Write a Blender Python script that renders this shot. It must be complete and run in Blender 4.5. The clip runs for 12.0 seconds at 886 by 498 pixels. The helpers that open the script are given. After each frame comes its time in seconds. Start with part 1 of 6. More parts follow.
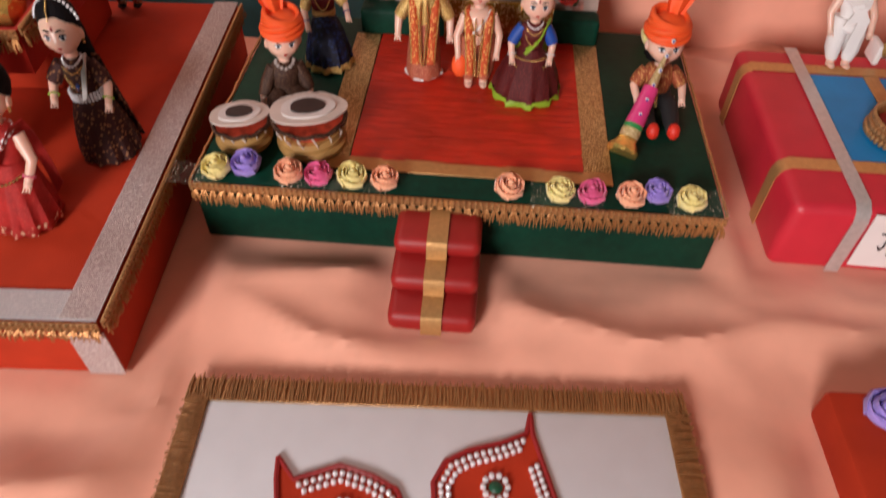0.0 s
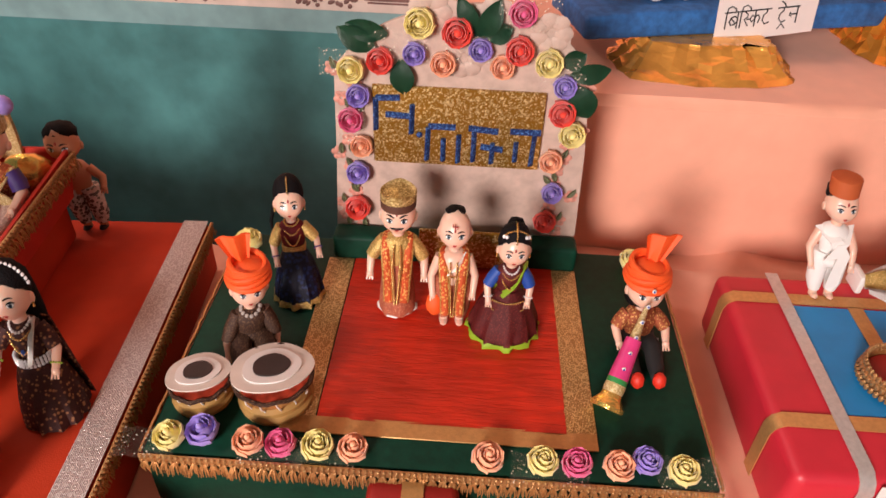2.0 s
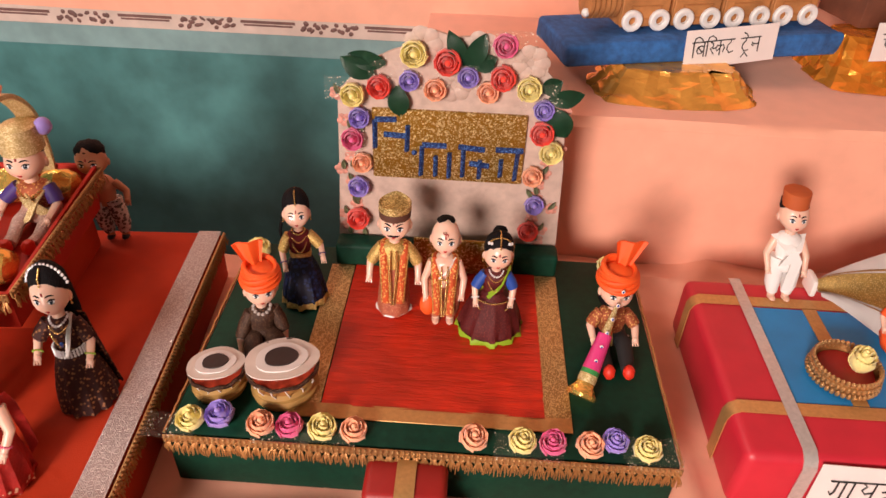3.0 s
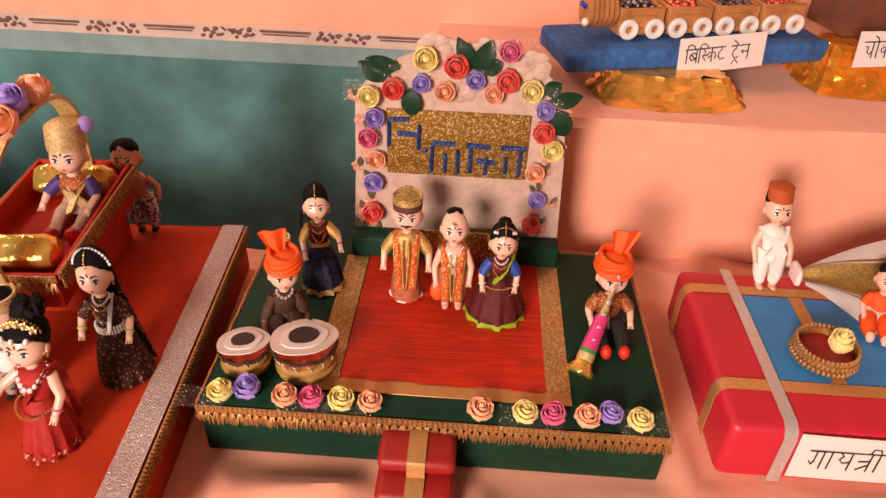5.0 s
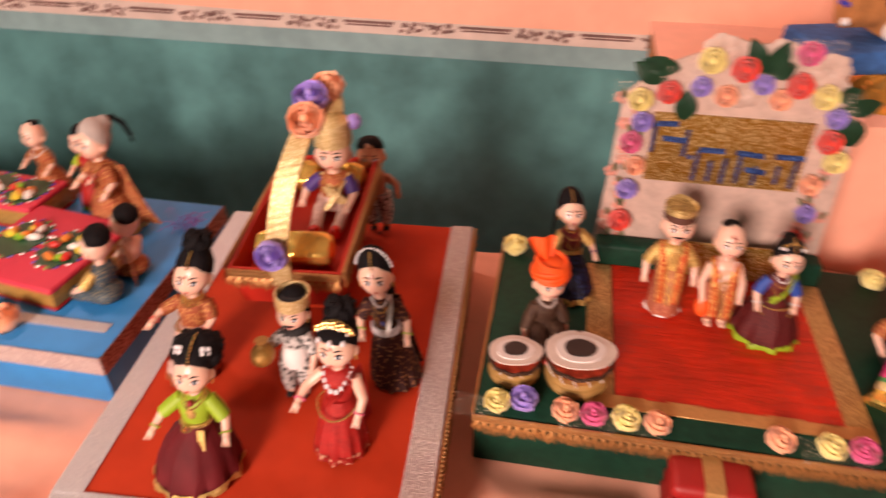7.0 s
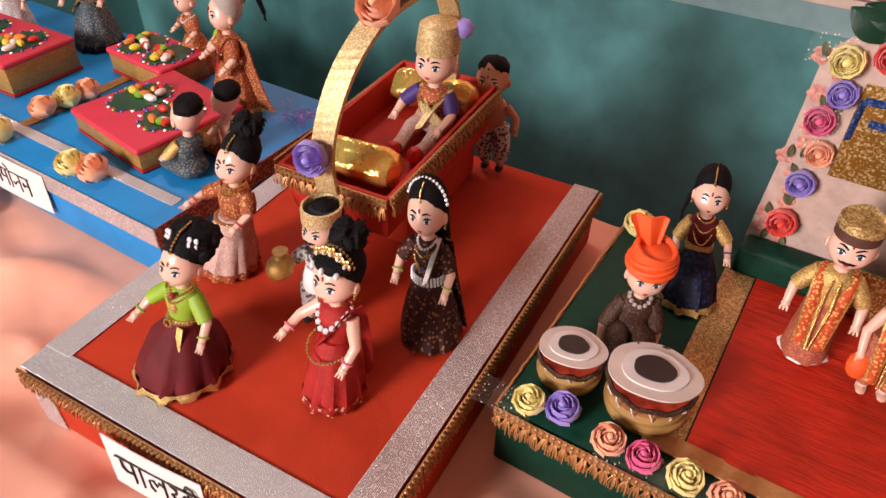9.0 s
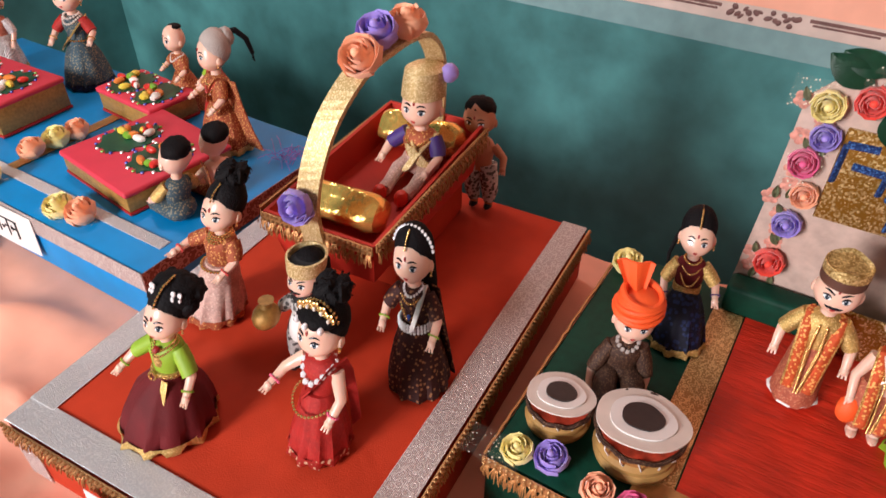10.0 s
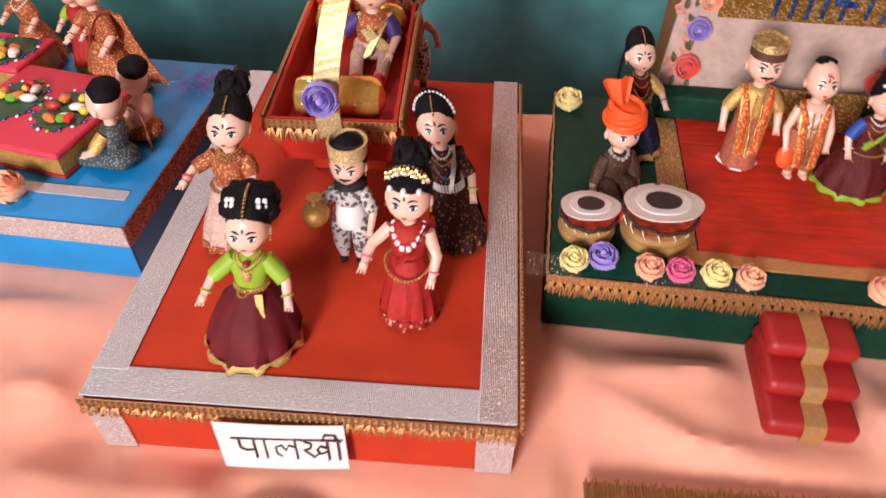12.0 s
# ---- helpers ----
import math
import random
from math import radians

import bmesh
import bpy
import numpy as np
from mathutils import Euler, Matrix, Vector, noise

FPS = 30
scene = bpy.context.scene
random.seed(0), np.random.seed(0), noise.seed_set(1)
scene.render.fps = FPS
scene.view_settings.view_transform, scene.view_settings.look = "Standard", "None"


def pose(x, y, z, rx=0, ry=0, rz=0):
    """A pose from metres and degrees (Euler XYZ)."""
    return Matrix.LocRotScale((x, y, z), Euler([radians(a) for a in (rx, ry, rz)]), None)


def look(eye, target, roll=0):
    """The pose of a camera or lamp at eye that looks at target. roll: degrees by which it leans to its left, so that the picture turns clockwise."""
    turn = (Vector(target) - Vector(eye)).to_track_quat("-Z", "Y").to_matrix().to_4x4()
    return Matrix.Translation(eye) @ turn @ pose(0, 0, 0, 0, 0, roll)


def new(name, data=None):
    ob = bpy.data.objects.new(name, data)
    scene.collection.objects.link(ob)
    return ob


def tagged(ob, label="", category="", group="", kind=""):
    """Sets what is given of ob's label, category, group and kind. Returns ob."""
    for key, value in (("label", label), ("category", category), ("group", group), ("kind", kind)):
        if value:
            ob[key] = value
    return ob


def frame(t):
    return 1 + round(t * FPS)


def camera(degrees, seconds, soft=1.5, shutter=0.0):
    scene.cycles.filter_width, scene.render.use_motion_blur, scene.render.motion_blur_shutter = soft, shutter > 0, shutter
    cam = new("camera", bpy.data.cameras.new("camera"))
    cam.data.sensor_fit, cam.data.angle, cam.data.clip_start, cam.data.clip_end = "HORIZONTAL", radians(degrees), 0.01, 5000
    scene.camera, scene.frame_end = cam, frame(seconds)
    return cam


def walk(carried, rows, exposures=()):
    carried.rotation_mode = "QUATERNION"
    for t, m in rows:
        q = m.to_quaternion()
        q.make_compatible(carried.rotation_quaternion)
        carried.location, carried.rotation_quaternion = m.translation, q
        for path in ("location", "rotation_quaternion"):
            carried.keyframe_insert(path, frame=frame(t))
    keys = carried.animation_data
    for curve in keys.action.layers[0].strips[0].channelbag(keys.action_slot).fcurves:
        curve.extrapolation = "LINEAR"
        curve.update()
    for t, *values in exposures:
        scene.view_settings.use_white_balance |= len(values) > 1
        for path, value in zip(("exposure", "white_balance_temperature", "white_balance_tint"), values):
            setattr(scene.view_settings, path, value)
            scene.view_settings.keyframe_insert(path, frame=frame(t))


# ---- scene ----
cam = camera(64.9, 12.0, shutter=0.5)
PATH = [
    (0, (0.028, 0.075, 0.415), (-0.057, 1.429, -1.054), 1.5),
    (0.5, (0.029, 0.114, 0.429), (-0.065, 1.547, -0.962), 1.6),
    (1, (0.023, 0.145, 0.446), (-0.06, 1.646, -0.873), 2.1),
    (1.5, (0.023, 0.167, 0.464), (-0.047, 1.722, -0.791), 2.4),
    (2, (0.026, 0.173, 0.474), (-0.03, 1.745, -0.76), 2.2),
    (2.5, (0.029, 0.151, 0.493), (-0.016, 1.744, -0.716), 2.2),
    (3, (0.034, 0.116, 0.504), (-0.02, 1.722, -0.687), 2.3),
    (5, (0.033, 0.063, 0.516), (-0.038, 1.688, -0.647), 2.1),
    (5.5, (0.006, 0.051, 0.515), (-0.008, 1.676, -0.651), 3.1),
    (6, (-0.068, 0.044, 0.521), (-0.049, 1.672, -0.641), 2.0),
    (6.5, (-0.141, 0.046, 0.523), (-0.11, 1.67, -0.643), 1.1),
    (7, (-0.145, 0.07, 0.507), (-0.431, 1.662, -0.67), 0.1),
    (7.5, (-0.08, 0.1, 0.492), (-0.706, 1.553, -0.732), 0.9),
    (7.7, (-0.067, 0.111, 0.483), (-0.741, 1.521, -0.765), 1.5),
    (9.3, (-0.069, 0.2, 0.434), (-0.888, 1.497, -0.85), 0.6),
    (9.5, (-0.07, 0.204, 0.438), (-0.889, 1.499, -0.847), 0.3),
    (10, (-0.069, 0.204, 0.452), (-0.887, 1.537, -0.795), 0.5),
    (10.5, (-0.072, 0.191, 0.457), (-0.852, 1.556, -0.78), 1.5),
    (11, (-0.08, 0.173, 0.454), (-0.702, 1.584, -0.82), 3.2),
    (11.5, (-0.152, 0.128, 0.444), (-0.538, 1.532, -0.927), 0.0),
    (12, (-0.219, 0.083, 0.438), (-0.407, 1.503, -0.957), 0.5),
]
walk(cam, [(t, look(eye, target, roll)) for t, eye, target, roll in PATH],
     [(0.0, -0.45, 6050, 16), (0.5, -0.22, 6500, 18), (2.0, 0.0, 6400, 17), (3.0, 0.0, 6800, 20), (5.5, 0.0, 7850, 33), (7.3, -0.02, 7550, 35), (9.5, -0.03, 5950, 15), (10.5, 0.05, 5800, 11), (12.0, 0.04, 5900, 17)])

# ---- light ----
world = bpy.data.worlds.new("room_world")
scene.world = world
world.use_nodes = True
world.node_tree.nodes["Background"].inputs[0].default_value = (1.0, 0.88, 0.80, 1)
world.node_tree.nodes["Background"].inputs[1].default_value = 0.06


def lamp(name, eye, target, size, watts, colour):
    data = bpy.data.lights.new(name, "AREA")
    data.shape, data.size, data.energy, data.color = "DISK", size, watts, colour
    ob = new(name, data)
    ob.matrix_world = look(eye, target)
    return ob


lamp("lamp_key", (-1.05, 0.92, 1.35), (-0.05, 0.45, 0.0), 0.20, 4.0, (1.0, 0.92, 0.84))
lamp("lamp_front", (-0.95, -1.95, 1.09), (0.15, 0.8, 0.1), 0.85, 108.0, (1.0, 0.88, 0.78))

# ---- materials ----
def material(name, colour, rough=0.6, metal=0.0, grain=40.0, vary=0.12, bump=0.15, blot=6.0, sheen=0.0, clear=0.0, fine=900.0, spec=0.5, deep=0.001):
    """Base colour with two scales of variation and a fine relief."""
    m = bpy.data.materials.new(name)
    m.use_nodes = True
    nt = m.node_tree
    n, l = nt.nodes, nt.links
    b = n["Principled BSDF"]
    b.inputs["Roughness"].default_value, b.inputs["Metallic"].default_value = rough, metal
    b.inputs["Sheen Weight"].default_value, b.inputs["Coat Weight"].default_value = sheen, clear
    b.inputs["Specular IOR Level"].default_value = spec
    co = n.new("ShaderNodeTexCoord")
    big, small = n.new("ShaderNodeTexNoise"), n.new("ShaderNodeTexNoise")
    big.inputs["Scale"].default_value, small.inputs["Scale"].default_value = blot, grain
    big.inputs["Detail"].default_value = small.inputs["Detail"].default_value = 4
    mix = n.new("ShaderNodeMath")
    mix.operation = "ADD"
    l.new(co.outputs["Object"], big.inputs["Vector"]), l.new(co.outputs["Object"], small.inputs["Vector"])
    l.new(big.outputs["Fac"], mix.inputs[0]), l.new(small.outputs["Fac"], mix.inputs[1])
    ramp = n.new("ShaderNodeMapRange")
    ramp.inputs[1].default_value, ramp.inputs[2].default_value = 0.7, 1.3
    ramp.inputs[3].default_value, ramp.inputs[4].default_value = 1 - vary, 1 + vary
    l.new(mix.outputs[0], ramp.inputs[0])
    tint = n.new("ShaderNodeMix")
    tint.data_type, tint.blend_type = "RGBA", "MULTIPLY"
    tint.inputs["Factor"].default_value = 1
    tint.inputs["A"].default_value = (*colour, 1)
    l.new(ramp.outputs[0], tint.inputs["B"])
    l.new(tint.outputs["Result"], b.inputs["Base Color"])
    tex = n.new("ShaderNodeTexNoise")
    tex.inputs["Scale"].default_value, tex.inputs["Detail"].default_value = fine, 3
    l.new(co.outputs["Object"], tex.inputs["Vector"])
    bp = n.new("ShaderNodeBump")
    bp.inputs["Strength"].default_value, bp.inputs["Distance"].default_value = bump, deep
    l.new(tex.outputs["Fac"], bp.inputs["Height"])
    l.new(bp.outputs["Normal"], b.inputs["Normal"])
    return m


def glitter(name, colour, spark, scale=900.0, rough=0.35, metal=0.7, cover=0.5, depth=0.6):
    """Small flakes, each turned its own way, over a coloured ground."""
    m = material(name, colour, rough, metal)
    n, l = m.node_tree.nodes, m.node_tree.links
    b = n["Principled BSDF"]
    co = n["Texture Coordinate"]
    v = n.new("ShaderNodeTexVoronoi")
    v.inputs["Scale"].default_value = scale
    l.new(co.outputs["Object"], v.inputs["Vector"])
    sep = n.new("ShaderNodeSeparateColor")
    l.new(v.outputs["Color"], sep.inputs[0])
    mr = n.new("ShaderNodeMapRange")
    mr.inputs[1].default_value, mr.inputs[2].default_value = cover, 1.0
    l.new(sep.outputs[0], mr.inputs[0])
    mx = n.new("ShaderNodeMix")
    mx.data_type = "RGBA"
    mx.inputs["A"].default_value, mx.inputs["B"].default_value = (*colour, 1), (*spark, 1)
    l.new(mr.outputs[0], mx.inputs["Factor"])
    l.new(mx.outputs["Result"], b.inputs["Base Color"])
    bp = n["Bump"]
    bp.inputs["Strength"].default_value, bp.inputs["Distance"].default_value = depth, 0.002
    l.new(sep.outputs[1], bp.inputs["Height"])
    return m


def brocade(name, ground, motif, scale=60.0, rough=0.35, metal=0.6, ring=11.0, relief=0.45):
    """Woven ribbon: raised curls in a second thread over fine ribs."""
    m = material(name, ground, rough, metal, bump=0.4)
    n, l = m.node_tree.nodes, m.node_tree.links
    b, co = n["Principled BSDF"], n["Texture Coordinate"]
    v = n.new("ShaderNodeTexVoronoi")
    v.inputs["Scale"].default_value = scale
    l.new(co.outputs["Object"], v.inputs["Vector"])
    s = n.new("ShaderNodeMath")
    s.operation = "MULTIPLY"
    s.inputs[1].default_value = ring
    l.new(v.outputs["Distance"], s.inputs[0])
    c = n.new("ShaderNodeMath")
    c.operation = "SINE"
    l.new(s.outputs[0], c.inputs[0])
    mr = n.new("ShaderNodeMapRange")
    mr.inputs[1].default_value, mr.inputs[2].default_value = 0.1, 0.5
    l.new(c.outputs[0], mr.inputs[0])
    mx = n.new("ShaderNodeMix")
    mx.data_type = "RGBA"
    mx.inputs["A"].default_value, mx.inputs["B"].default_value = (*ground, 1), (*motif, 1)
    l.new(mr.outputs[0], mx.inputs["Factor"])
    l.new(mx.outputs["Result"], b.inputs["Base Color"])
    w = n.new("ShaderNodeTexWave")
    w.inputs["Scale"].default_value, w.inputs["Distortion"].default_value = 260.0, 1.5
    l.new(co.outputs["Object"], w.inputs["Vector"])
    add = n.new("ShaderNodeMath")
    l.new(w.outputs["Fac"], add.inputs[0]), l.new(mr.outputs[0], add.inputs[1])
    bp = n["Bump"]
    bp.inputs["Strength"].default_value, bp.inputs["Distance"].default_value = relief, 0.0008
    l.new(add.outputs[0], bp.inputs["Height"])
    return m


M = {
    "cloth": material("salmon_cloth", (0.88, 0.42, 0.29), 0.75, vary=0.06, blot=5, bump=0.12, sheen=0.2, fine=1500),
    "wall": material("teal_wall_paint", (0.074, 0.222, 0.224), 0.32, vary=0.42, blot=1.7, grain=14, bump=0.2, fine=120),
    "wall_pale": material("pale_teal_paint", (0.20, 0.33, 0.34), 0.6, vary=0.15, blot=4, fine=150),
    "plaster": material("warm_plaster", (0.30, 0.23, 0.19), 0.8, blot=2, fine=120),
    "floor": material("grey_floor", (0.16, 0.14, 0.13), 0.5, blot=3, fine=200),
    "green": material("dark_green_card", (0.0015, 0.034, 0.019), 0.6, vary=0.3, blot=12, grain=160, bump=0.2, spec=0.2),
    "orange": material("orange_red_felt", (0.45, 0.037, 0.010), 0.75, vary=0.12, blot=9, bump=0.25, spec=0.2),
    "red": material("red_card", (0.33, 0.012, 0.010), 0.5, vary=0.12, blot=20),
    "rose_red": material("crimson_wrapping", (0.56, 0.022, 0.040), 0.42, vary=0.08, blot=10, bump=0.08),
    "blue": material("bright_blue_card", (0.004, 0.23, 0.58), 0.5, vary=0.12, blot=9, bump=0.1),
    # the same blue card with shade put into its colour
    "blue_shaded": material("bright_blue_card_shaded", (0.004, 0.075, 0.24), 0.55, vary=0.2, blot=9, bump=0.15),
    "blue_cloth": material("blue_crepe_wrap", (0.02, 0.12, 0.36), 0.75, vary=0.35, blot=30, grain=120, bump=0.5, fine=300),
    "pinkred": material("pink_red_foam", (0.62, 0.035, 0.065), 0.6, vary=0.08),
    "silver": brocade("silver_brocade", (0.80, 0.82, 0.86), (0.94, 0.95, 0.97), 260, 0.24, 0.30, 16.0, 0.8),
    "silver_rose": brocade("silver_pink_brocade", (0.62, 0.55, 0.54), (0.84, 0.78, 0.77), 220, 0.26, 0.35, 15.0, 0.7),
    "brown_rib": brocade("brown_brocade", (0.20, 0.075, 0.055), (0.42, 0.24, 0.20), 170, 0.45, 0.3, 12.0),
    "gold_rib": brocade("gold_brocade", (0.44, 0.24, 0.08), (0.78, 0.52, 0.23), 330, 0.30, 0.55, 12.0, 0.5),
    "gold_plain": material("plain_gold_ribbon", (0.56, 0.32, 0.12), 0.38, 0.55, vary=0.15, grain=300, bump=0.3),
    "silver_plain": material("plain_silver_ribbon", (0.60, 0.55, 0.53), 0.38, 0.5, vary=0.15, grain=300, bump=0.3),
    "lace": material("gold_fringe_thread", (0.40, 0.185, 0.060), 0.38, 0.55, vary=0.35, grain=500, bump=0.3),
    "lace_braid": material("gold_braid", (0.46, 0.25, 0.10), 0.35, 0.6, vary=0.35, grain=600, bump=0.3),
    "foil": material("gold_foil", (0.86, 0.55, 0.14), 0.20, 0.75, vary=0.2, blot=30, bump=0.6, fine=120, deep=0.003),
    "foil_orange": material("orange_gold_cellophane", (0.90, 0.33, 0.04), 0.16, 0.60, vary=0.3, blot=14, bump=0.4, fine=45, deep=0.006),
    "glit": glitter("gold_glitter", (0.40, 0.21, 0.025), (1.0, 0.86, 0.45), 700, 0.3, 0.75, 0.55, 1.0),
    "glit_blue": glitter("blue_glitter", (0.008, 0.03, 0.14), (0.10, 0.25, 0.65), 900, 0.4, 0.3, 0.6),
    "glit_fine": glitter("gold_lame_tape", (0.60, 0.42, 0.17), (0.92, 0.78, 0.46), 1100, 0.48, 0.4, 0.4, 1.0),
    "paper": material("white_paper", (0.80, 0.74, 0.72), 0.7, vary=0.04, bump=0.05),
    "gold_card": material("brushed_gold_card", (0.42, 0.23, 0.055), 0.45, 0.35, vary=0.3, blot=40, grain=300, bump=0.3),
    "ink": material("black_ink", (0.012, 0.012, 0.014), 0.5),
    "board": material("cream_floral_card", (0.52, 0.385, 0.325), 0.6, vary=0.14, blot=60, grain=160),
    "skin": material("doll_vinyl", (0.80, 0.50, 0.385), 0.30, vary=0.03, bump=0.02),
    "hair": material("black_wool_hair", (0.006, 0.005, 0.006), 0.65, bump=0.8, fine=700, spec=0.12),
    "white": material("white_cotton", (0.80, 0.77, 0.75), 0.75, vary=0.06, bump=0.2),
    "wood": material("biscuit", (0.40, 0.155, 0.045), 0.7, vary=0.2, blot=60, bump=0.5, fine=500),
}



bsdf = M["skin"].node_tree.nodes["Principled BSDF"]
bsdf.inputs["Subsurface Weight"].default_value = 0.25
bsdf.inputs["Subsurface Radius"].default_value = (1.0, 0.45, 0.3)
bsdf.inputs["Subsurface Scale"].default_value = 0.003


M["carpet_felt"] = material("bright_red_felt", (0.44, 0.022, 0.010), 0.6, vary=0.1, blot=14, bump=0.2, spec=0.3)


def crepe(name, colour):
    """Crinkled paper: long fine ripples across the sheet, with a satin gloss."""
    m = material(name, colour, 0.36, vary=0.25, blot=14, spec=0.45)
    n, l = m.node_tree.nodes, m.node_tree.links
    mp, tx, ty = n.new("ShaderNodeMapping"), n.new("ShaderNodeTexNoise"), n["Bump"]
    mp.inputs["Scale"].default_value = (70, 420, 1)
    tx.inputs["Scale"].default_value, tx.inputs["Detail"].default_value, tx.inputs["Distortion"].default_value = 1.0, 4, 0.6
    l.new(n["Texture Coordinate"].outputs["Object"], mp.inputs["Vector"])
    l.new(mp.outputs["Vector"], tx.inputs["Vector"])
    l.new(tx.outputs["Fac"], ty.inputs["Height"])
    ty.inputs["Strength"].default_value, ty.inputs["Distance"].default_value = 0.5, 0.0022
    return m


M["carpet"] = crepe("red_crepe_sheet", (0.52, 0.022, 0.006))

# ---- mesh helpers ----
def part(name, bm, mat, parent=None, label="", smooth=True):
    """Link a bmesh as one mesh object, under a thing where one is given."""
    me = bpy.data.meshes.new(name)
    bm.to_mesh(me)
    bm.free()
    for one in (mat if isinstance(mat, (list, tuple)) else [mat]):
        me.materials.append(M[one] if isinstance(one, str) else one)
    if smooth:
        me.polygons.foreach_set("use_smooth", [True] * len(me.polygons))
        me.set_sharp_from_angle(angle=radians(38))
    ob = new(name, me)
    if parent is not None:
        ob.parent = parent
        if parent.type == "EMPTY" and parent.name not in LOCAL:
            ob.matrix_parent_inverse = parent.matrix_basis.inverted()
    if label:
        tagged(ob, label)
    return ob


LOCAL = set()


def thing(name, label, category, at=(0, 0, 0), turn=0.0, group="", kind="", local=False):
    """An Empty at a thing's base; its parts are laid in the room's space, or in its own where local is set."""
    ob = new(name)
    ob.matrix_basis = pose(*at, 0, 0, turn)
    if local:
        LOCAL.add(ob.name)
    ob.empty_display_size = 0.02
    return tagged(ob, label, category, group, kind)


def add_box(bm, x0, x1, y0, y1, z0, z1, bevel=0.0, seg=2, mi=0, m=None):
    r = bmesh.ops.create_cube(bm, size=1)
    vs = r["verts"]
    bmesh.ops.scale(bm, vec=(x1 - x0, y1 - y0, z1 - z0), verts=vs)
    bmesh.ops.translate(bm, vec=((x0 + x1) / 2, (y0 + y1) / 2, (z0 + z1) / 2), verts=vs)
    faces = {f for v in vs for f in v.link_faces}
    if bevel:
        edges = list({e for v in vs for e in v.link_edges})
        r = bmesh.ops.bevel(bm, geom=edges, offset=bevel, segments=seg, profile=0.5, affect="EDGES")
        faces |= set(r["faces"])
    faces = [f for f in faces if f.is_valid]
    for f in faces:
        f.material_index = mi
    if m is not None:
        bmesh.ops.transform(bm, matrix=m, verts=list({v for f in faces for v in f.verts}))
    return faces


def box(x0, x1, y0, y1, z0, z1, bevel=0.0, seg=2):
    bm = bmesh.new()
    add_box(bm, x0, x1, y0, y1, z0, z1, bevel, seg)
    return bm


def add_lathe(bm, prof, seg=20, mi=0, m=None, wave=None, close=True):
    """Turn a profile of (radius, height) about z; wave(angle, height share) scales the radius."""
    rings = []
    for k, (r, z) in enumerate(prof):
        ring = []
        for i in range(seg):
            a = 2 * math.pi * i / seg
            s = wave(a, k / (len(prof) - 1)) if wave else 1.0
            ring.append(bm.verts.new((r * s * math.cos(a), r * s * math.sin(a), z)))
        rings.append(ring)
    made = [v for ring in rings for v in ring]
    for a, b in zip(rings, rings[1:]):
        for i in range(seg):
            f = bm.faces.new((a[i], a[(i + 1) % seg], b[(i + 1) % seg], b[i]))
            f.material_index = mi
    if close:
        for ring, flip in ((rings[0], True), (rings[-1], False)):
            f = bm.faces.new(ring[::-1] if flip else ring)
            f.material_index = mi
    if m is not None:
        bmesh.ops.transform(bm, matrix=m, verts=made)
    return made


def add_ball(bm, c, r, mi=0, seg=10, m=None):
    """An ellipsoid; r is one radius or three."""
    r = r if isinstance(r, (tuple, list)) else (r, r, r)
    got = bmesh.ops.create_uvsphere(bm, u_segments=seg, v_segments=max(4, seg * 2 // 3), radius=1)["verts"]
    t = Matrix.Translation(c) @ (m or Matrix()) @ Matrix.Diagonal((*r, 1))
    bmesh.ops.transform(bm, matrix=t, verts=got)
    for f in {f for v in got for f in v.link_faces}:
        f.material_index = mi
    return got


def add_tube(bm, pts, rad, seg=6, mi=0, flat=1.0):
    """A tube along points; rad is one radius or one for each point; flat squashes it."""
    pts = [Vector(p) for p in pts]
    rads = rad if isinstance(rad, (list, tuple)) else [rad] * len(pts)
    rings, side = [], None
    for k, p in enumerate(pts):
        d = (pts[min(k + 1, len(pts) - 1)] - pts[max(k - 1, 0)]).normalized()
        if side is None:
            side = d.orthogonal().normalized()
        side = (side - d * side.dot(d)).normalized()
        up = d.cross(side)
        rings.append([bm.verts.new(p + side * (rads[k] * math.cos(2 * math.pi * i / seg)) + up * (rads[k] * flat * math.sin(2 * math.pi * i / seg))) for i in range(seg)])
    for a, b in zip(rings, rings[1:]):
        for i in range(seg):
            bm.faces.new((a[i], a[(i + 1) % seg], b[(i + 1) % seg], b[i])).material_index = mi
    bm.faces.new(rings[0][::-1]).material_index = mi
    bm.faces.new(rings[-1]).material_index = mi
    return [v for ring in rings for v in ring]


def add_band(bm, pts, wide, thick, mi=0):
    """A strap along points; wide is the vector of its half width."""
    wide = Vector(wide)
    pts = [Vector(p) for p in pts]
    rows = []
    for k, p in enumerate(pts):
        d = (pts[min(k + 1, len(pts) - 1)] - pts[max(k - 1, 0)]).normalized()
        nn = d.cross(wide).normalized() * thick
        rows.append([bm.verts.new(q) for q in (p - wide, p + wide, p + wide + nn, p - wide + nn)])
    for a, b in zip(rows, rows[1:]):
        for i in range(4):
            bm.faces.new((a[i], b[i], b[(i + 1) % 4], a[(i + 1) % 4])).material_index = mi
    bm.faces.new(rows[0]).material_index = mi
    bm.faces.new(rows[-1][::-1]).material_index = mi


# ---- the room and the table ----
TABLE_BACK, RISER, TIER_TOP, WALL = 0.765, 0.79, 0.184, 1.12


def slab(name, x0, x1, y0, y1, z0, z1, mat, label, category):
    return tagged(part(name, box(x0, x1, y0, y1, z0, z1), mat, smooth=False), label, category, kind="structure")


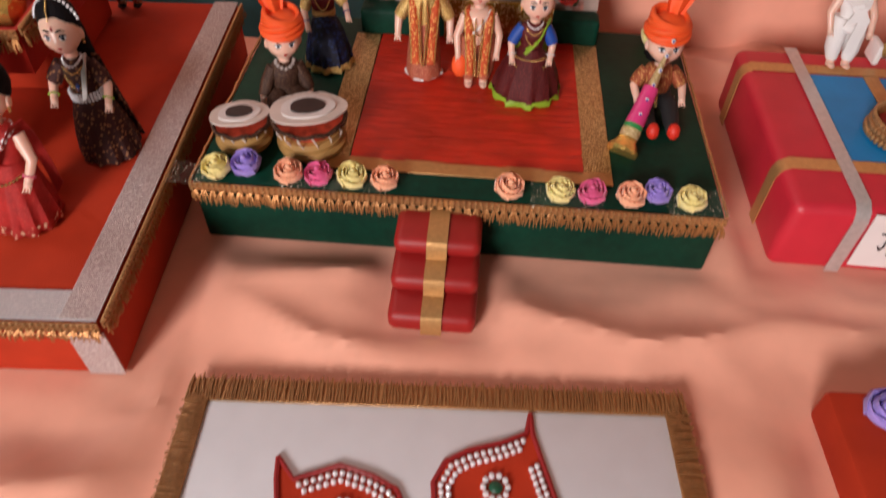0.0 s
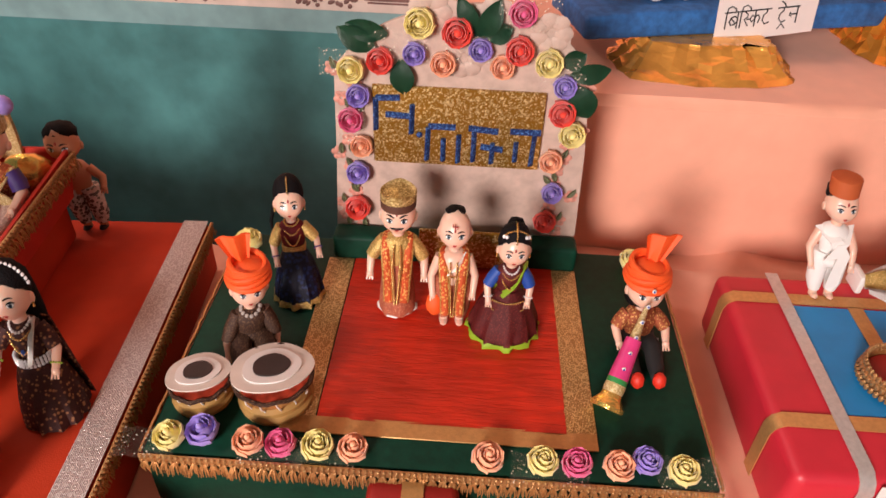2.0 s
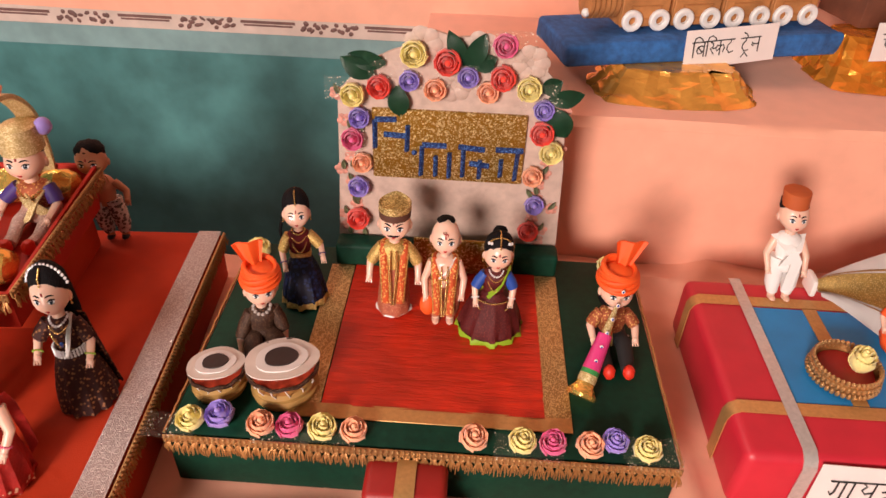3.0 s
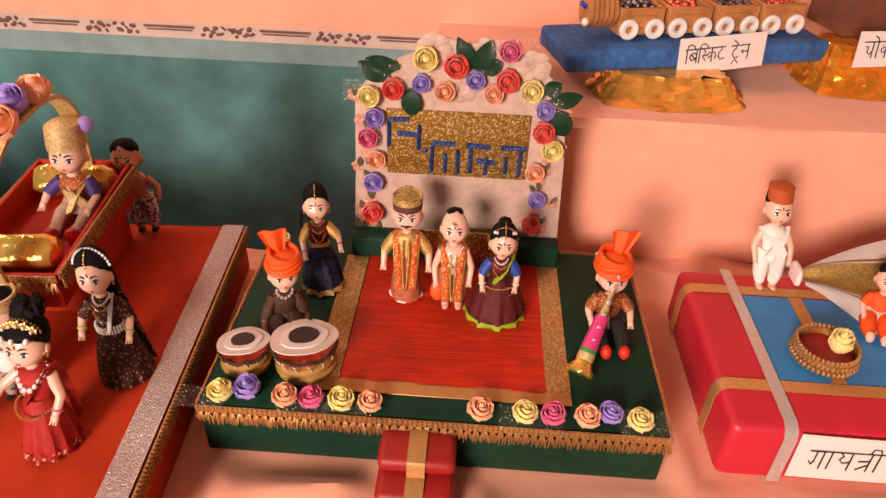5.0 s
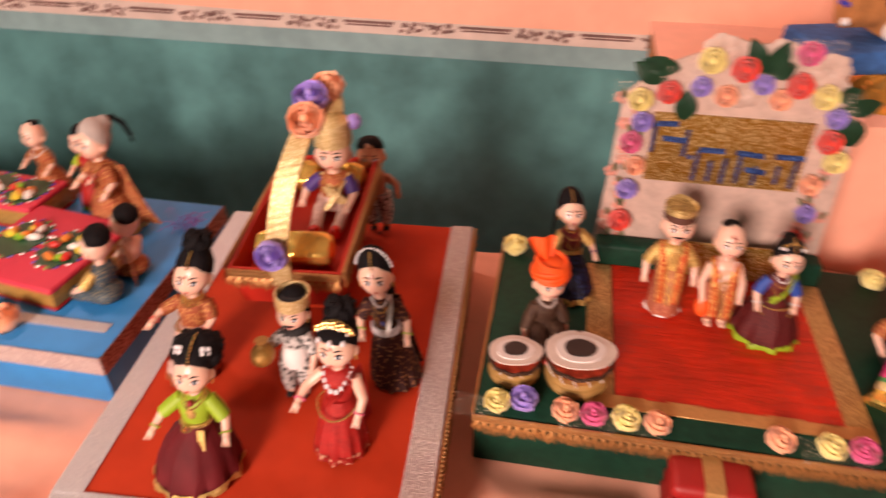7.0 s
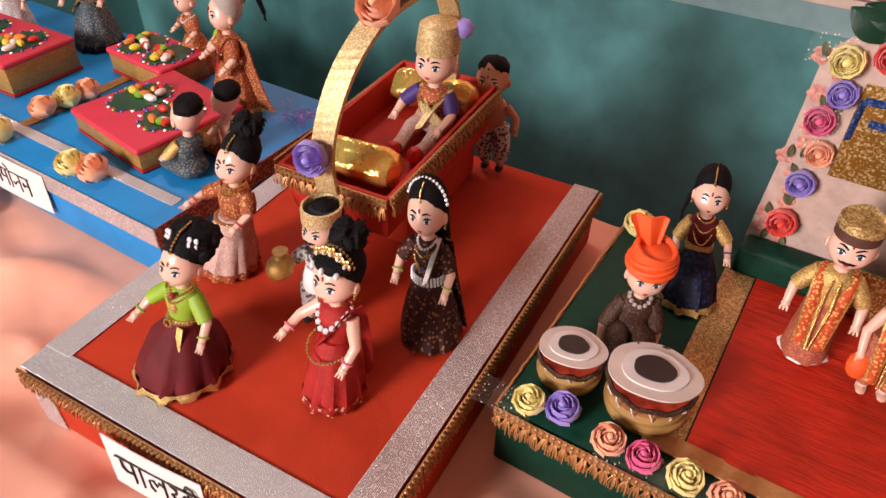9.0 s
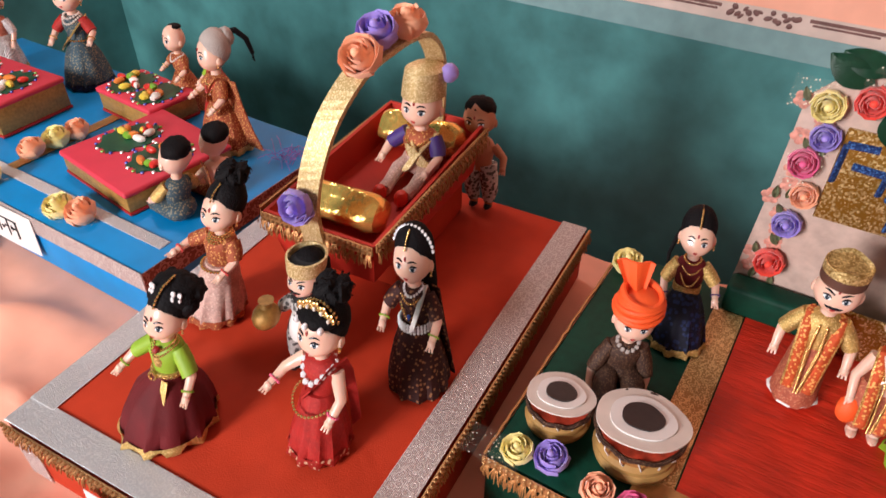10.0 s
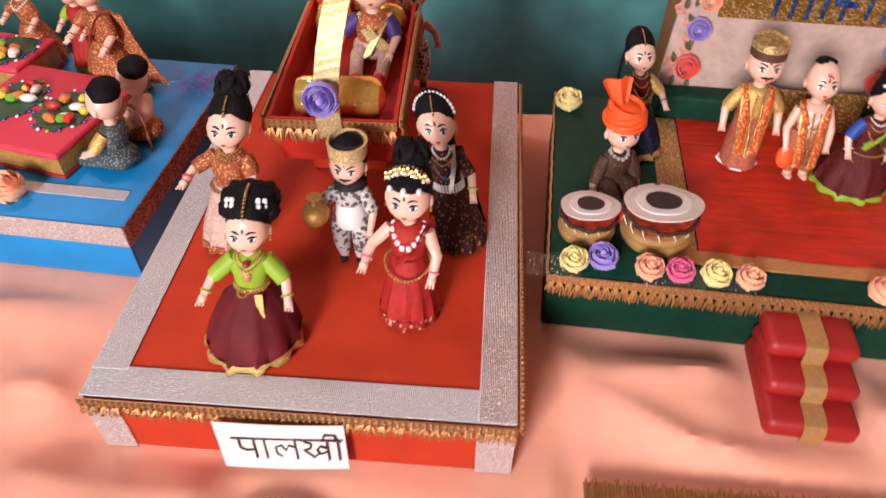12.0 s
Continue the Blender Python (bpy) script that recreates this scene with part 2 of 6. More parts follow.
slab("floor", -1.65, 2.4, -2.4, 1.3, -0.80, -0.75, "floor", "plain grey floor under the display table", "floor")
slab("wall_back", -1.65, 2.4, WALL, WALL + 0.15, -0.75, 0.105, "wall", "stained teal painted wall behind the display table", "wall")
slab("wall_left", -1.65, -1.45, -2.4, WALL, -0.75, 2.3, "wall", "dark teal painted side wall", "wall")
slab("wall_right", 2.4, 2.55, -2.4, 1.3, -0.75, 2.3, "plaster", "plain warm plaster side wall", "wall")
slab("wall_front", -1.65, 2.4, -2.55, -2.4, -0.75, 2.3, "plaster", "plain warm plaster wall behind the visitor", "wall")
slab("ceiling", -1.65, 2.55, -2.55, 1.3, 2.3, 2.4, "plaster", "plain pale ceiling", "ceiling")
slab("wall_band", -1.45, 2.4, WALL - 0.004, WALL + 0.15, 0.105, 0.142, "wall_pale", "pale teal painted band above the darker wall", "wall")


def cloth_sheet(name, nx, ny, place, label):
    """A draped sheet: place(u, v) gives its points."""
    bm = bmesh.new()
    grid = [[bm.verts.new(place(i / nx, j / ny)) for i in range(nx + 1)] for j in range(ny + 1)]
    for a, b in zip(grid, grid[1:]):
        for i in range(nx):
            bm.faces.new((a[i], a[i + 1], b[i + 1], b[i]))
    return tagged(part(name, bm, "cloth"), label, "cloth", kind="structure")


WEIGHTS = ((-0.19, 0.215, 0.45, 0.72), (-0.51, -0.19, 0.30, 0.73), (-1.11, -0.50, 0.43, 0.72), (0.255, 0.81, 0.46, 0.69), (-0.03, 0.035, 0.37, 0.46), (-0.16, 0.18, 0.09, 0.325), (0.255, 0.45, 0.10, 0.34))


def folds(x, y):
    """Soft creases of the loose cloth, flat where boxes weigh it down."""
    far = min(math.hypot(max(x0 - x, 0, x - x1), max(y0 - y, 0, y - y1)) for x0, x1, y0, y1 in WEIGHTS)
    free = min(1.0, far / 0.032)
    big = noise.noise(Vector((x * 5 + 3, y * 7 + 1, 0)))
    ridge = 1 - abs(noise.noise(Vector((x * 5 - y * 4.5, y * 6.5 + x * 4, 7.0))))
    ridge2 = 1 - abs(noise.noise(Vector((x * 13 + y * 9, y * 15 - x * 8, 3.0))))
    return free * (0.012 * big + 0.018 * ridge ** 3 + 0.003 * ridge2 ** 2 - 0.006) - 0.001


def table_place(u, v):
    x, s = -1.30 + 3.2 * u, v * 1.25
    if s < 0.10:
        return (x, -0.03 + 0.01 * math.sin(x * 22), -0.45 + 4.4 * s)
    back = TABLE_BACK + 0.024 * min(1.0, max(0.0, (x + 0.16) / 0.12))
    y = -0.03 + (s - 0.10) / 1.15 * (back + 0.03)
    return (x, y, folds(x, y))


cloth_sheet("table_cloth", 420, 150, table_place, "salmon pink satin cloth spread in soft folds")
slab("table_top", -1.28, 1.88, -0.02, TABLE_BACK - 0.012, -0.05, -0.016, "wood", "wooden table top hidden under the cloth", "table")


def tier_place(u, v):
    x, s = -0.03 + 2.0 * u, v * 0.60
    sag = 0.003 * noise.noise(Vector((x * 7, s * 9, 4)))
    if s < 0.19:
        return (x, RISER + 0.006 * noise.noise(Vector((x * 5, s * 3, 1))) + sag, -0.012 + s * (TIER_TOP + 0.004) / 0.19)
    if s < 0.21:
        a = (s - 0.19) / 0.02
        return (x, RISER + 0.008 * a + sag, TIER_TOP - 0.008 + 0.008 * a)
    return (x, RISER + 0.008 + (s - 0.21) / 0.39 * (WALL - RISER - 0.018), TIER_TOP + sag)


cloth_sheet("tier_cloth", 160, 60, tier_place, "salmon pink cloth over a raised display step")
slab("tier", -0.026, 1.95, RISER + 0.012, WALL - 0.02, -0.75, TIER_TOP - 0.012, "wood", "raised display step under the cloth", "table")


def hanging_place(u, v):
    x = -1.45 + 3.8 * u
    edge = 0.166 + 0.004 * math.sin(x * 3.1) - 0.008 * (x + 0.4)
    return (x, WALL - 0.010 + 0.005 * noise.noise(Vector((x * 4, v * 2, 9))) * v, edge + 1.1 * v)


cloth_sheet("wall_cloth", 120, 30, hanging_place, "salmon pink cloth hung over the wall")
slab("wall_upper", -1.45, 2.4, WALL + 0.002, WALL + 0.15, 0.142, 2.3, "plaster", "plain plaster wall above the painted band", "wall")


# ---- small repeated makings ----
ROSE = {
    "y": ("yellow_foam", (0.90, 0.79, 0.32)), "v": ("violet_foam", (0.36, 0.26, 0.72)), "o": ("peach_foam", (0.95, 0.48, 0.28)),
    "p": ("pink_foam", (0.78, 0.12, 0.30)), "r": ("coral_red_foam", (0.86, 0.065, 0.035)),
}
for key, (nm, col) in ROSE.items():
    M["rose_" + key] = material(nm, col, 0.62, vary=0.07, blot=80, bump=0.15, sheen=0.25)


def finished(bm, name, mat, sharp=60):
    me = bpy.data.meshes.new(name)
    bm.to_mesh(me)
    bm.free()
    me.materials.append(M[mat])
    me.polygons.foreach_set("use_smooth", [True] * len(me.polygons))
    me.set_sharp_from_angle(angle=radians(sharp))
    return me


def rose_mesh(key, seed):
    """A foam rose of about unit radius: a bud, and rings of cupped petals, each a mesh of its own."""
    rng = random.Random(seed)
    petals = []
    for count, rad, high, lean, wide in ((5, 0.90, 0.80, 0.06, 1.00), (4, 0.68, 1.00, -0.03, 0.84), (3, 0.42, 1.10, -0.07, 0.58)):
        off = rng.random() * 6
        for k in range(count):
            bm = bmesh.new()
            a0 = off + 2 * math.pi * k / count + rng.uniform(-0.16, 0.16)
            tall = 1.28 * high * rng.uniform(0.92, 1.08)
            grid = []
            for j in range(4):
                v = j / 3
                row = []
                for i in range(5):
                    u = (i - 2) / 2
                    a = a0 + u * wide * 1.05 / max(rad, 0.35)
                    r = rad * (0.62 + 0.44 * math.sin(2.25 * v)) + lean * v + 0.085 * u + 0.03 * (k % 2)
                    row.append(bm.verts.new((r * math.cos(a), r * math.sin(a), tall * (v - 0.20 * u ** 4 * v))))
                grid.append(row)
            back = [[bm.verts.new(q.co * 0.90 + Vector((0, 0, -0.02))) for q in row] for row in grid]
            for j in range(3):
                for i in range(4):
                    bm.faces.new((grid[j][i], grid[j][i + 1], grid[j + 1][i + 1], grid[j + 1][i]))
                    bm.faces.new((back[j][i], back[j + 1][i], back[j + 1][i + 1], back[j][i + 1]))
            for i in range(4):
                bm.faces.new((grid[3][i], grid[3][i + 1], back[3][i + 1], back[3][i]))
            for j in range(3):
                bm.faces.new((grid[j][0], grid[j + 1][0], back[j + 1][0], back[j][0]))
                bm.faces.new((grid[j][4], back[j][4], back[j + 1][4], grid[j + 1][4]))
            petals.append(finished(bm, "petal", "rose_" + key))
    bm = bmesh.new()
    add_lathe(bm, [(0.45, 0.0), (0.74, 0.12), (0.66, 0.34), (0.34, 0.55), (0.24, 1.10), (0.16, 1.34), (0.02, 1.38)], 12)
    return finished(bm, "rose", "rose_" + key), petals


ROSE_MESH = {key: [rose_mesh(key, 7 * i + ord(key)) for i in range(2)] for key in ROSE}
WORD = {"y": "yellow", "v": "violet", "o": "peach", "p": "pink", "r": "coral red"}
rose_rng = random.Random(4)


def rose(key, m, size, parent=None):
    core, petals = ROSE_MESH[key][rose_rng.randrange(2)]
    ob = new("rose", core)
    for me in petals:
        new("petal", me).parent = ob
    ob.matrix_basis = m @ pose(0, 0, 0, 0, 0, rose_rng.uniform(0, 360)) @ Matrix.Scale(size * rose_rng.uniform(0.93, 1.07), 4)
    if parent is not None:
        ob.parent = parent
        if parent.name not in LOCAL:
            ob.matrix_parent_inverse = parent.matrix_basis.inverted()
    return tagged(ob, WORD[key] + " foam rose")


def net_material():
    """Sheer net with small white dots."""
    m = bpy.data.materials.new("dotted_net")
    m.use_nodes = True
    n, l = m.node_tree.nodes, m.node_tree.links
    b = n["Principled BSDF"]
    b.inputs["Base Color"].default_value = (0.75, 0.68, 0.55, 1)
    b.inputs["Roughness"].default_value = 0.4
    co, v = n.new("ShaderNodeTexCoord"), n.new("ShaderNodeTexVoronoi")
    v.inputs["Scale"].default_value = 330
    l.new(co.outputs["Object"], v.inputs["Vector"])
    mr = n.new("ShaderNodeMapRange")
    mr.inputs[1].default_value, mr.inputs[2].default_value, mr.inputs[3].default_value, mr.inputs[4].default_value = 0.16, 0.22, 0.95, 0.04
    l.new(v.outputs["Distance"], mr.inputs[0])
    l.new(mr.outputs[0], b.inputs["Alpha"])
    return m


M["net"] = net_material()


def net_bm(w, d, seed, lift=0.003):
    """A crumpled scrap of net lying in the xy plane."""
    rng = Vector((seed * 3.7, seed, 0))
    bm = bmesh.new()
    g = [[None] * 9 for _ in range(7)]
    for j in range(7):
        for i in range(9):
            u, v = i / 4 - 1, j / 3 - 1
            k = 1 - 0.25 * abs(noise.noise(Vector((u * 2, v * 2, seed))))
            g[j][i] = bm.verts.new((u * w * k, v * d * k, lift * (1 + noise.noise(Vector((u * 2.5, v * 2.5, 0)) + rng))))
    for j in range(6):
        for i in range(8):
            bm.faces.new((g[j][i], g[j][i + 1], g[j + 1][i + 1], g[j + 1][i]))
    return bm


def fringe(parent, a, b, out, z, drop=0.013, label="gold thread fringe with a knotted braid", seed=1):
    """Braid and tassels along a line a to b (xy, in the parent's space); out is the way it faces."""
    rng = random.Random(seed)
    a, b, out = Vector((*a, 0)), Vector((*b, 0)), Vector((*out, 0))
    length, d = (b - a).length, (b - a).normalized()
    bm = bmesh.new()
    add_band(bm, [a + out * 0.0012 + Vector((0, 0, z - 0.004)), b + out * 0.0012 + Vector((0, 0, z - 0.004))], (0, 0, 0.0036), 0.0012 if d.cross(Vector((0, 0, 1))).dot(out) > 0 else -0.0012)
    n = int(length / 0.0042)
    for i in range(n):
        p = a + d * ((i + 0.5) * length / n) + out * 0.003
        for dz, r in ((-0.0014, 0.00165), (-0.0060, 0.0014)):
            got = bmesh.ops.create_icosphere(bm, subdivisions=1, radius=r)["verts"]
            bmesh.ops.translate(bm, vec=p + Vector((0, 0, z + dz)) + d * rng.uniform(-0.0003, 0.0003), verts=got)
    part("braid", bm, "lace_braid", parent, "knotted gold braid")
    bm = bmesh.new()
    t = int(length / 0.0068)
    for i in range(t):
        c = a + d * ((i + 0.5) * length / t) + out * 0.0022
        for k in range(9):
            s = (k - 4) / 4
            tip = c + d * (s * 0.0036 + rng.uniform(-0.0012, 0.0012)) + out * rng.uniform(0.0, 0.004) + Vector((0, 0, z - 0.0075 - drop * rng.uniform(0.72, 1.1)))
            top = c + d * (s * 0.0011) + Vector((0, 0, z - 0.0072))
            mid = (top + tip) / 2 + d * (s * 0.0012) + out * 0.0012
            w = d * 0.00042
            q = [bm.verts.new(p) for p in (top - w, top + w, mid + w, mid - w, tip + w * 0.7, tip - w * 0.7)]
            o = [bm.verts.new(p.co - out * 0.0005) for p in q]
            for f in ((q[0], q[1], q[2], q[3]), (q[3], q[2], q[4], q[5]), (o[1], o[0], o[3], o[2]), (o[2], o[3], o[5], o[4]),
                      (q[1], o[1], o[2], q[2]), (q[2], o[2], o[4], q[4]), (q[0], q[3], o[3], o[0]), (q[3], q[5], o[5], o[3])):
                bm.faces.new(f)
    return tagged(part("tassel_fringe", bm, "lace", parent, label), kind="stuff")


def flat_strip(name, parent, x0, x1, y0, y1, z, mat, thick=0.0012, label=""):
    return part(name, box(x0, x1, y0, y1, z, z + thick, 0.0004, 1), mat, parent, label)


# ---- handwriting ----
STROKES = {
    "ba": (0.95, [[(.8, 1), (.8, 0)], [(.8, .62), (.55, .76), (.25, .66), (.15, .42), (.3, .22), (.6, .25), (.8, .45)], [(.3, .62), (.66, .3)]]),
    "i": (0.28, [[(.12, 1), (.12, 0)], [(.12, 1), (.2, 1.28), (.5, 1.36), (.8, 1.22), (.9, 1.0)]]),
    "half_sa": (0.55, [[(.15, .95), (.4, .82), (.4, .62), (.15, .5), (.5, .1)], [(.35, .5), (.6, .5)]]),
    "ka": (1.0, [[(.5, 1), (.5, 0)], [(.5, .6), (.25, .72), (.1, .5), (.25, .3), (.5, .5)], [(.5, .6), (.75, .72), (.9, .5), (.8, .2)]]),
    "tta": (0.85, [[(.45, 1), (.45, .82), (.2, .65), (.15, .35), (.4, .1), (.75, .2)]]),
    "ttra": (0.9, [[(.45, 1), (.45, .82), (.2, .65), (.15, .35), (.4, .1), (.75, .2)], [(.15, -.3), (.45, .02), (.78, -.28)], [(.6, 1), (.45, 1.25), (.15, 1.4)]]),
    "na": (0.95, [[(.75, 1), (.75, 0)], [(.75, .55), (.3, .55), (.17, .66), (.12, .5), (.3, .42)]]),
    "pa": (0.95, [[(.75, 1), (.75, 0)], [(.2, 1), (.2, .55), (.4, .4), (.75, .45)]]),
    "aa": (0.45, [[(.2, 1), (.2, 0)]]),
    "la": (1.1, [[(.9, 1), (.9, 0)], [(.9, .6), (.65, .72), (.52, .45), (.38, .7), (.14, .6), (.14, .3), (.32, .12)]]),
    "kha": (1.2, [[(.12, .95), (.4, .82), (.35, .58), (.1, .5), (.45, .12), (.62, .3)], [(1.0, 1), (1.0, 0)], [(1.0, .6), (.75, .72), (.58, .5), (.72, .3), (1.0, .45)]]),
    "ii": (0.45, [[(.2, 1), (.2, 0)], [(.2, 1), (.1, 1.28), (-.25, 1.3), (-.35, 1.0)]]),
    "ga": (0.85, [[(.3, 1), (.3, .4), (.18, .22), (.06, .4)], [(.66, 1), (.66, 0)]]),
    "ya": (0.95, [[(.75, 1), (.75, 0)], [(.12, 1), (.36, .82), (.2, .6), (.4, .4), (.75, .5)]]),
    "tra": (0.95, [[(.75, 1), (.75, 0)], [(.75, .62), (.2, .56)], [(.75, .42), (.2, .08)]]),
    "a": (1.0, [[(.12, .9), (.45, .82), (.3, .55), (.5, .3), (.1, .12)], [(.4, .5), (.8, .5)], [(.8, 1), (.8, 0)]]),
    "bha": (0.95, [[(.75, 1), (.75, 0)], [(.1, .95), (.3, .85), (.18, .6), (.3, .5), (.75, .52)]]),
    "o": (0.45, [[(.2, 1), (.2, 0)], [(.2, 1), (.05, 1.25), (-.2, 1.35)]]),
    "ja": (1.0, [[(.8, 1), (.8, 0)], [(.8, .55), (.45, .55), (.2, .3), (.05, .45)]]),
    "cha": (0.95, [[(.75, 1), (.75, 0)], [(.1, .72), (.35, .72), (.3, .4), (.5, .25), (.75, .45)]]),
}


def handwriting(words, height, parent, m, pen=0.00075):
    """Marker strokes with a head line over each word, on the paper's xz plane."""
    x = 0.0
    for word in words:
        start = x
        for g in word:
            wide, lines = STROKES[g]
            bm = bmesh.new()
            for line in lines:
                add_tube(bm, [m @ Vector((x + px * height * 0.8, 0, pz * height)) for px, pz in line], pen, 5, flat=0.9)
            x += wide * height * 0.8
            part("letter", bm, "ink", parent, "black marker letter")
        bm = bmesh.new()
        add_tube(bm, [m @ Vector((start - height * 0.05, 0, height)), m @ Vector((x - height * 0.05, 0, height * 1.02))], pen, 5)
        part("head_line", bm, "ink", parent, "black marker line")
        x += height * 0.45


def placard(name, label, corner, wide, high, turn, lean, words, size, dx, dz):
    """A paper strip: corner is its lower start, it faces the visitor; handwriting in marker."""
    ob = thing(name, label, "label", local=True)
    ob.matrix_basis = pose(*corner, lean, 0, turn)
    bm = bmesh.new()
    n = 8
    rows = []
    for i in range(n + 1):
        u = i / n
        bow = -0.0012 * math.sin(math.pi * u)
        rows.append([bm.verts.new(q) for q in ((u * wide, bow, 0.0015 * u), (u * wide, bow, high), (u * wide, bow + 0.0006, high), (u * wide, bow + 0.0006, 0.0015 * u))])
    for a, b in zip(rows, rows[1:]):
        for i in range(4):
            bm.faces.new((a[i], b[i], b[(i + 1) % 4], a[(i + 1) % 4]))
    bm.faces.new(rows[0]), bm.faces.new(rows[-1][::-1])
    part("paper", bm, "paper", ob)
    handwriting(words, size, ob, Matrix.Translation((dx, -0.0016, dz)))
    return ob


# ---- dolls ----
def cloth_mat(name, base, motif, scale=400.0, metal=0.15, rough=0.55, dot=0.30):
    """Printed cloth: small woven dots of a second colour and a thread relief."""
    m = material(name, base, rough, metal, vary=0.25, blot=90, grain=500, bump=0.5, fine=1600, spec=0.35)
    n, l = m.node_tree.nodes, m.node_tree.links
    v = n.new("ShaderNodeTexVoronoi")
    v.inputs["Scale"].default_value = scale
    l.new(n["Texture Coordinate"].outputs["Object"], v.inputs["Vector"])
    mr = n.new("ShaderNodeMapRange")
    mr.inputs[1].default_value, mr.inputs[2].default_value, mr.inputs[3].default_value, mr.inputs[4].default_value = dot, dot + 0.08, 0.85, 0.0
    l.new(v.outputs["Distance"], mr.inputs[0])
    mx = n.new("ShaderNodeMix")
    mx.data_type = "RGBA"
    mx.inputs["B"].default_value = (*motif, 1)
    l.new(n["Mix"].outputs["Result"], mx.inputs["A"])
    l.new(mr.outputs[0], mx.inputs["Factor"])
    l.new(mx.outputs["Result"], n["Principled BSDF"].inputs["Base Color"])
    M[name] = m


cloth_mat("orange_brocade", (0.52, 0.075, 0.015), (0.85, 0.48, 0.14), 420, 0.25, 0.5, 0.34)
cloth_mat("rust_sheer", (0.40, 0.10, 0.055), (0.60, 0.26, 0.14), 600, 0.1)
cloth_mat("maroon_saree", (0.085, 0.007, 0.008), (0.17, 0.022, 0.016), 620, 0.1)
cloth_mat("brown_dotted", (0.038, 0.007, 0.006), (0.34, 0.15, 0.06), 300, 0.15, 0.55, 0.27)
cloth_mat("navy_silk", (0.005, 0.006, 0.020), (0.015, 0.03, 0.11), 260, 0.25, 0.4, 0.36)
cloth_mat("red_saree", (0.38, 0.016, 0.012), (0.46, 0.05, 0.028), 420, 0.1, 0.55, 0.17)
cloth_mat("red_gold_print", (0.34, 0.018, 0.012), (0.74, 0.50, 0.32), 300, 0.25, 0.5, 0.30)
cloth_mat("rose_silk", (0.56, 0.36, 0.31), (0.70, 0.52, 0.44), 420, 0.15)
cloth_mat("black_white", (0.58, 0.56, 0.54), (0.012, 0.012, 0.014), 260, 0.0, 0.7, 0.42)
cloth_mat("brown_sequin", (0.05, 0.022, 0.014), (0.20, 0.11, 0.06), 800, 0.2)
cloth_mat("steel_blue_silk", (0.05, 0.085, 0.11), (0.34, 0.28, 0.16), 450, 0.3)
cloth_mat("copper_silk", (0.34, 0.085, 0.035), (0.75, 0.42, 0.14), 460, 0.35)
cloth_mat("gold_silk", (0.56, 0.36, 0.11), (0.90, 0.68, 0.30), 700, 0.55, 0.4)
M["maroon"] = material("maroon_satin", (0.12, 0.007, 0.010), 0.72, vary=0.2, blot=60, bump=0.2, spec=0.3)
M["leaf_cloth"] = material("leaf_green_cloth", (0.26, 0.42, 0.02), 0.55, vary=0.12, blot=60)
M["royal"] = material("royal_blue_cloth", (0.01, 0.06, 0.32), 0.55)
M["purple"] = material("purple_cloth", (0.05, 0.02, 0.16), 0.6)
M["turban"] = material("orange_turban_cloth", (0.86, 0.10, 0.012), 0.62, vary=0.1, blot=60, bump=0.3)
M["bead"] = material("gold_bead", (0.80, 0.50, 0.18), 0.25, 0.85, bump=0.05)
M["pearl"] = material("pearl_bead", (0.80, 0.74, 0.68), 0.22, 0.1, bump=0.02)
M["gem"] = material("silver_gem", (0.84, 0.83, 0.86), 0.10, 0.15, bump=0.1, clear=0.8)
M["eye"] = material("eye_paint", (0.012, 0.012, 0.018), 0.25, bump=0.0)
M["iris"] = material("eye_grey_blue_paint", (0.030, 0.050, 0.075), 0.2, bump=0.0)
M["cap_brown"] = material("brown_felt", (0.10, 0.035, 0.020), 0.7, vary=0.15, blot=60)
M["gold_weave"] = glitter("gold_woven_border", (0.46, 0.20, 0.04), (0.95, 0.68, 0.25), 1100, 0.38, 0.5, 0.35, 0.6)
M["foil_cloth"] = glitter("gold_lame_cloth", (0.36, 0.22, 0.06), (0.86, 0.66, 0.30), 800, 0.42, 0.55, 0.25, 0.8)
M["eye_white"] = material("eye_white_paint", (0.80, 0.80, 0.82), 0.3, bump=0.0)
M["lip"] = material("lip_paint", (0.55, 0.06, 0.05), 0.35, bump=0.0)
M["tilak"] = material("red_face_paint", (0.30, 0.015, 0.015), 0.5, bump=0.0)
M["black"] = material("black_cloth", (0.012, 0.011, 0.012), 0.7)
M["grey_hair"] = material("grey_wool_hair", (0.42, 0.36, 0.33), 0.6, bump=0.8, fine=700)
M["shoe"] = material("red_shoe_foam", (0.66, 0.03, 0.012), 0.5)
M["tan"] = material("tan_vinyl", (0.52, 0.22, 0.12), 0.42, vary=0.03)
M["pink_band"] = material("pink_bangle", (0.80, 0.13, 0.25), 0.4)
M["teal_gem"] = material("turquoise_gem", (0.02, 0.30, 0.38), 0.2, 0.2)


def beads(d, pts, r, mat, step=1.0):
    """Beads strung along a run of points."""
    pts = [Vector(p) for p in pts]
    gap, left = r * 2.05 * step, 0.0
    for a, b in zip(pts, pts[1:]):
        seg = (b - a).length
        s = left
        while s < seg:
            got = bmesh.ops.create_icosphere(d["bm"], subdivisions=1, radius=r)["verts"]
            bmesh.ops.translate(d["bm"], vec=a.lerp(b, s / seg), verts=got)
            k = slot(d, mat)
            for f in {f for v in got for f in v.link_faces}:
                f.material_index = k
            s += gap
        left = s - seg


def slot(d, mat):
    if mat not in d["mats"]:
        d["mats"].append(mat)
    return d["mats"].index(mat)


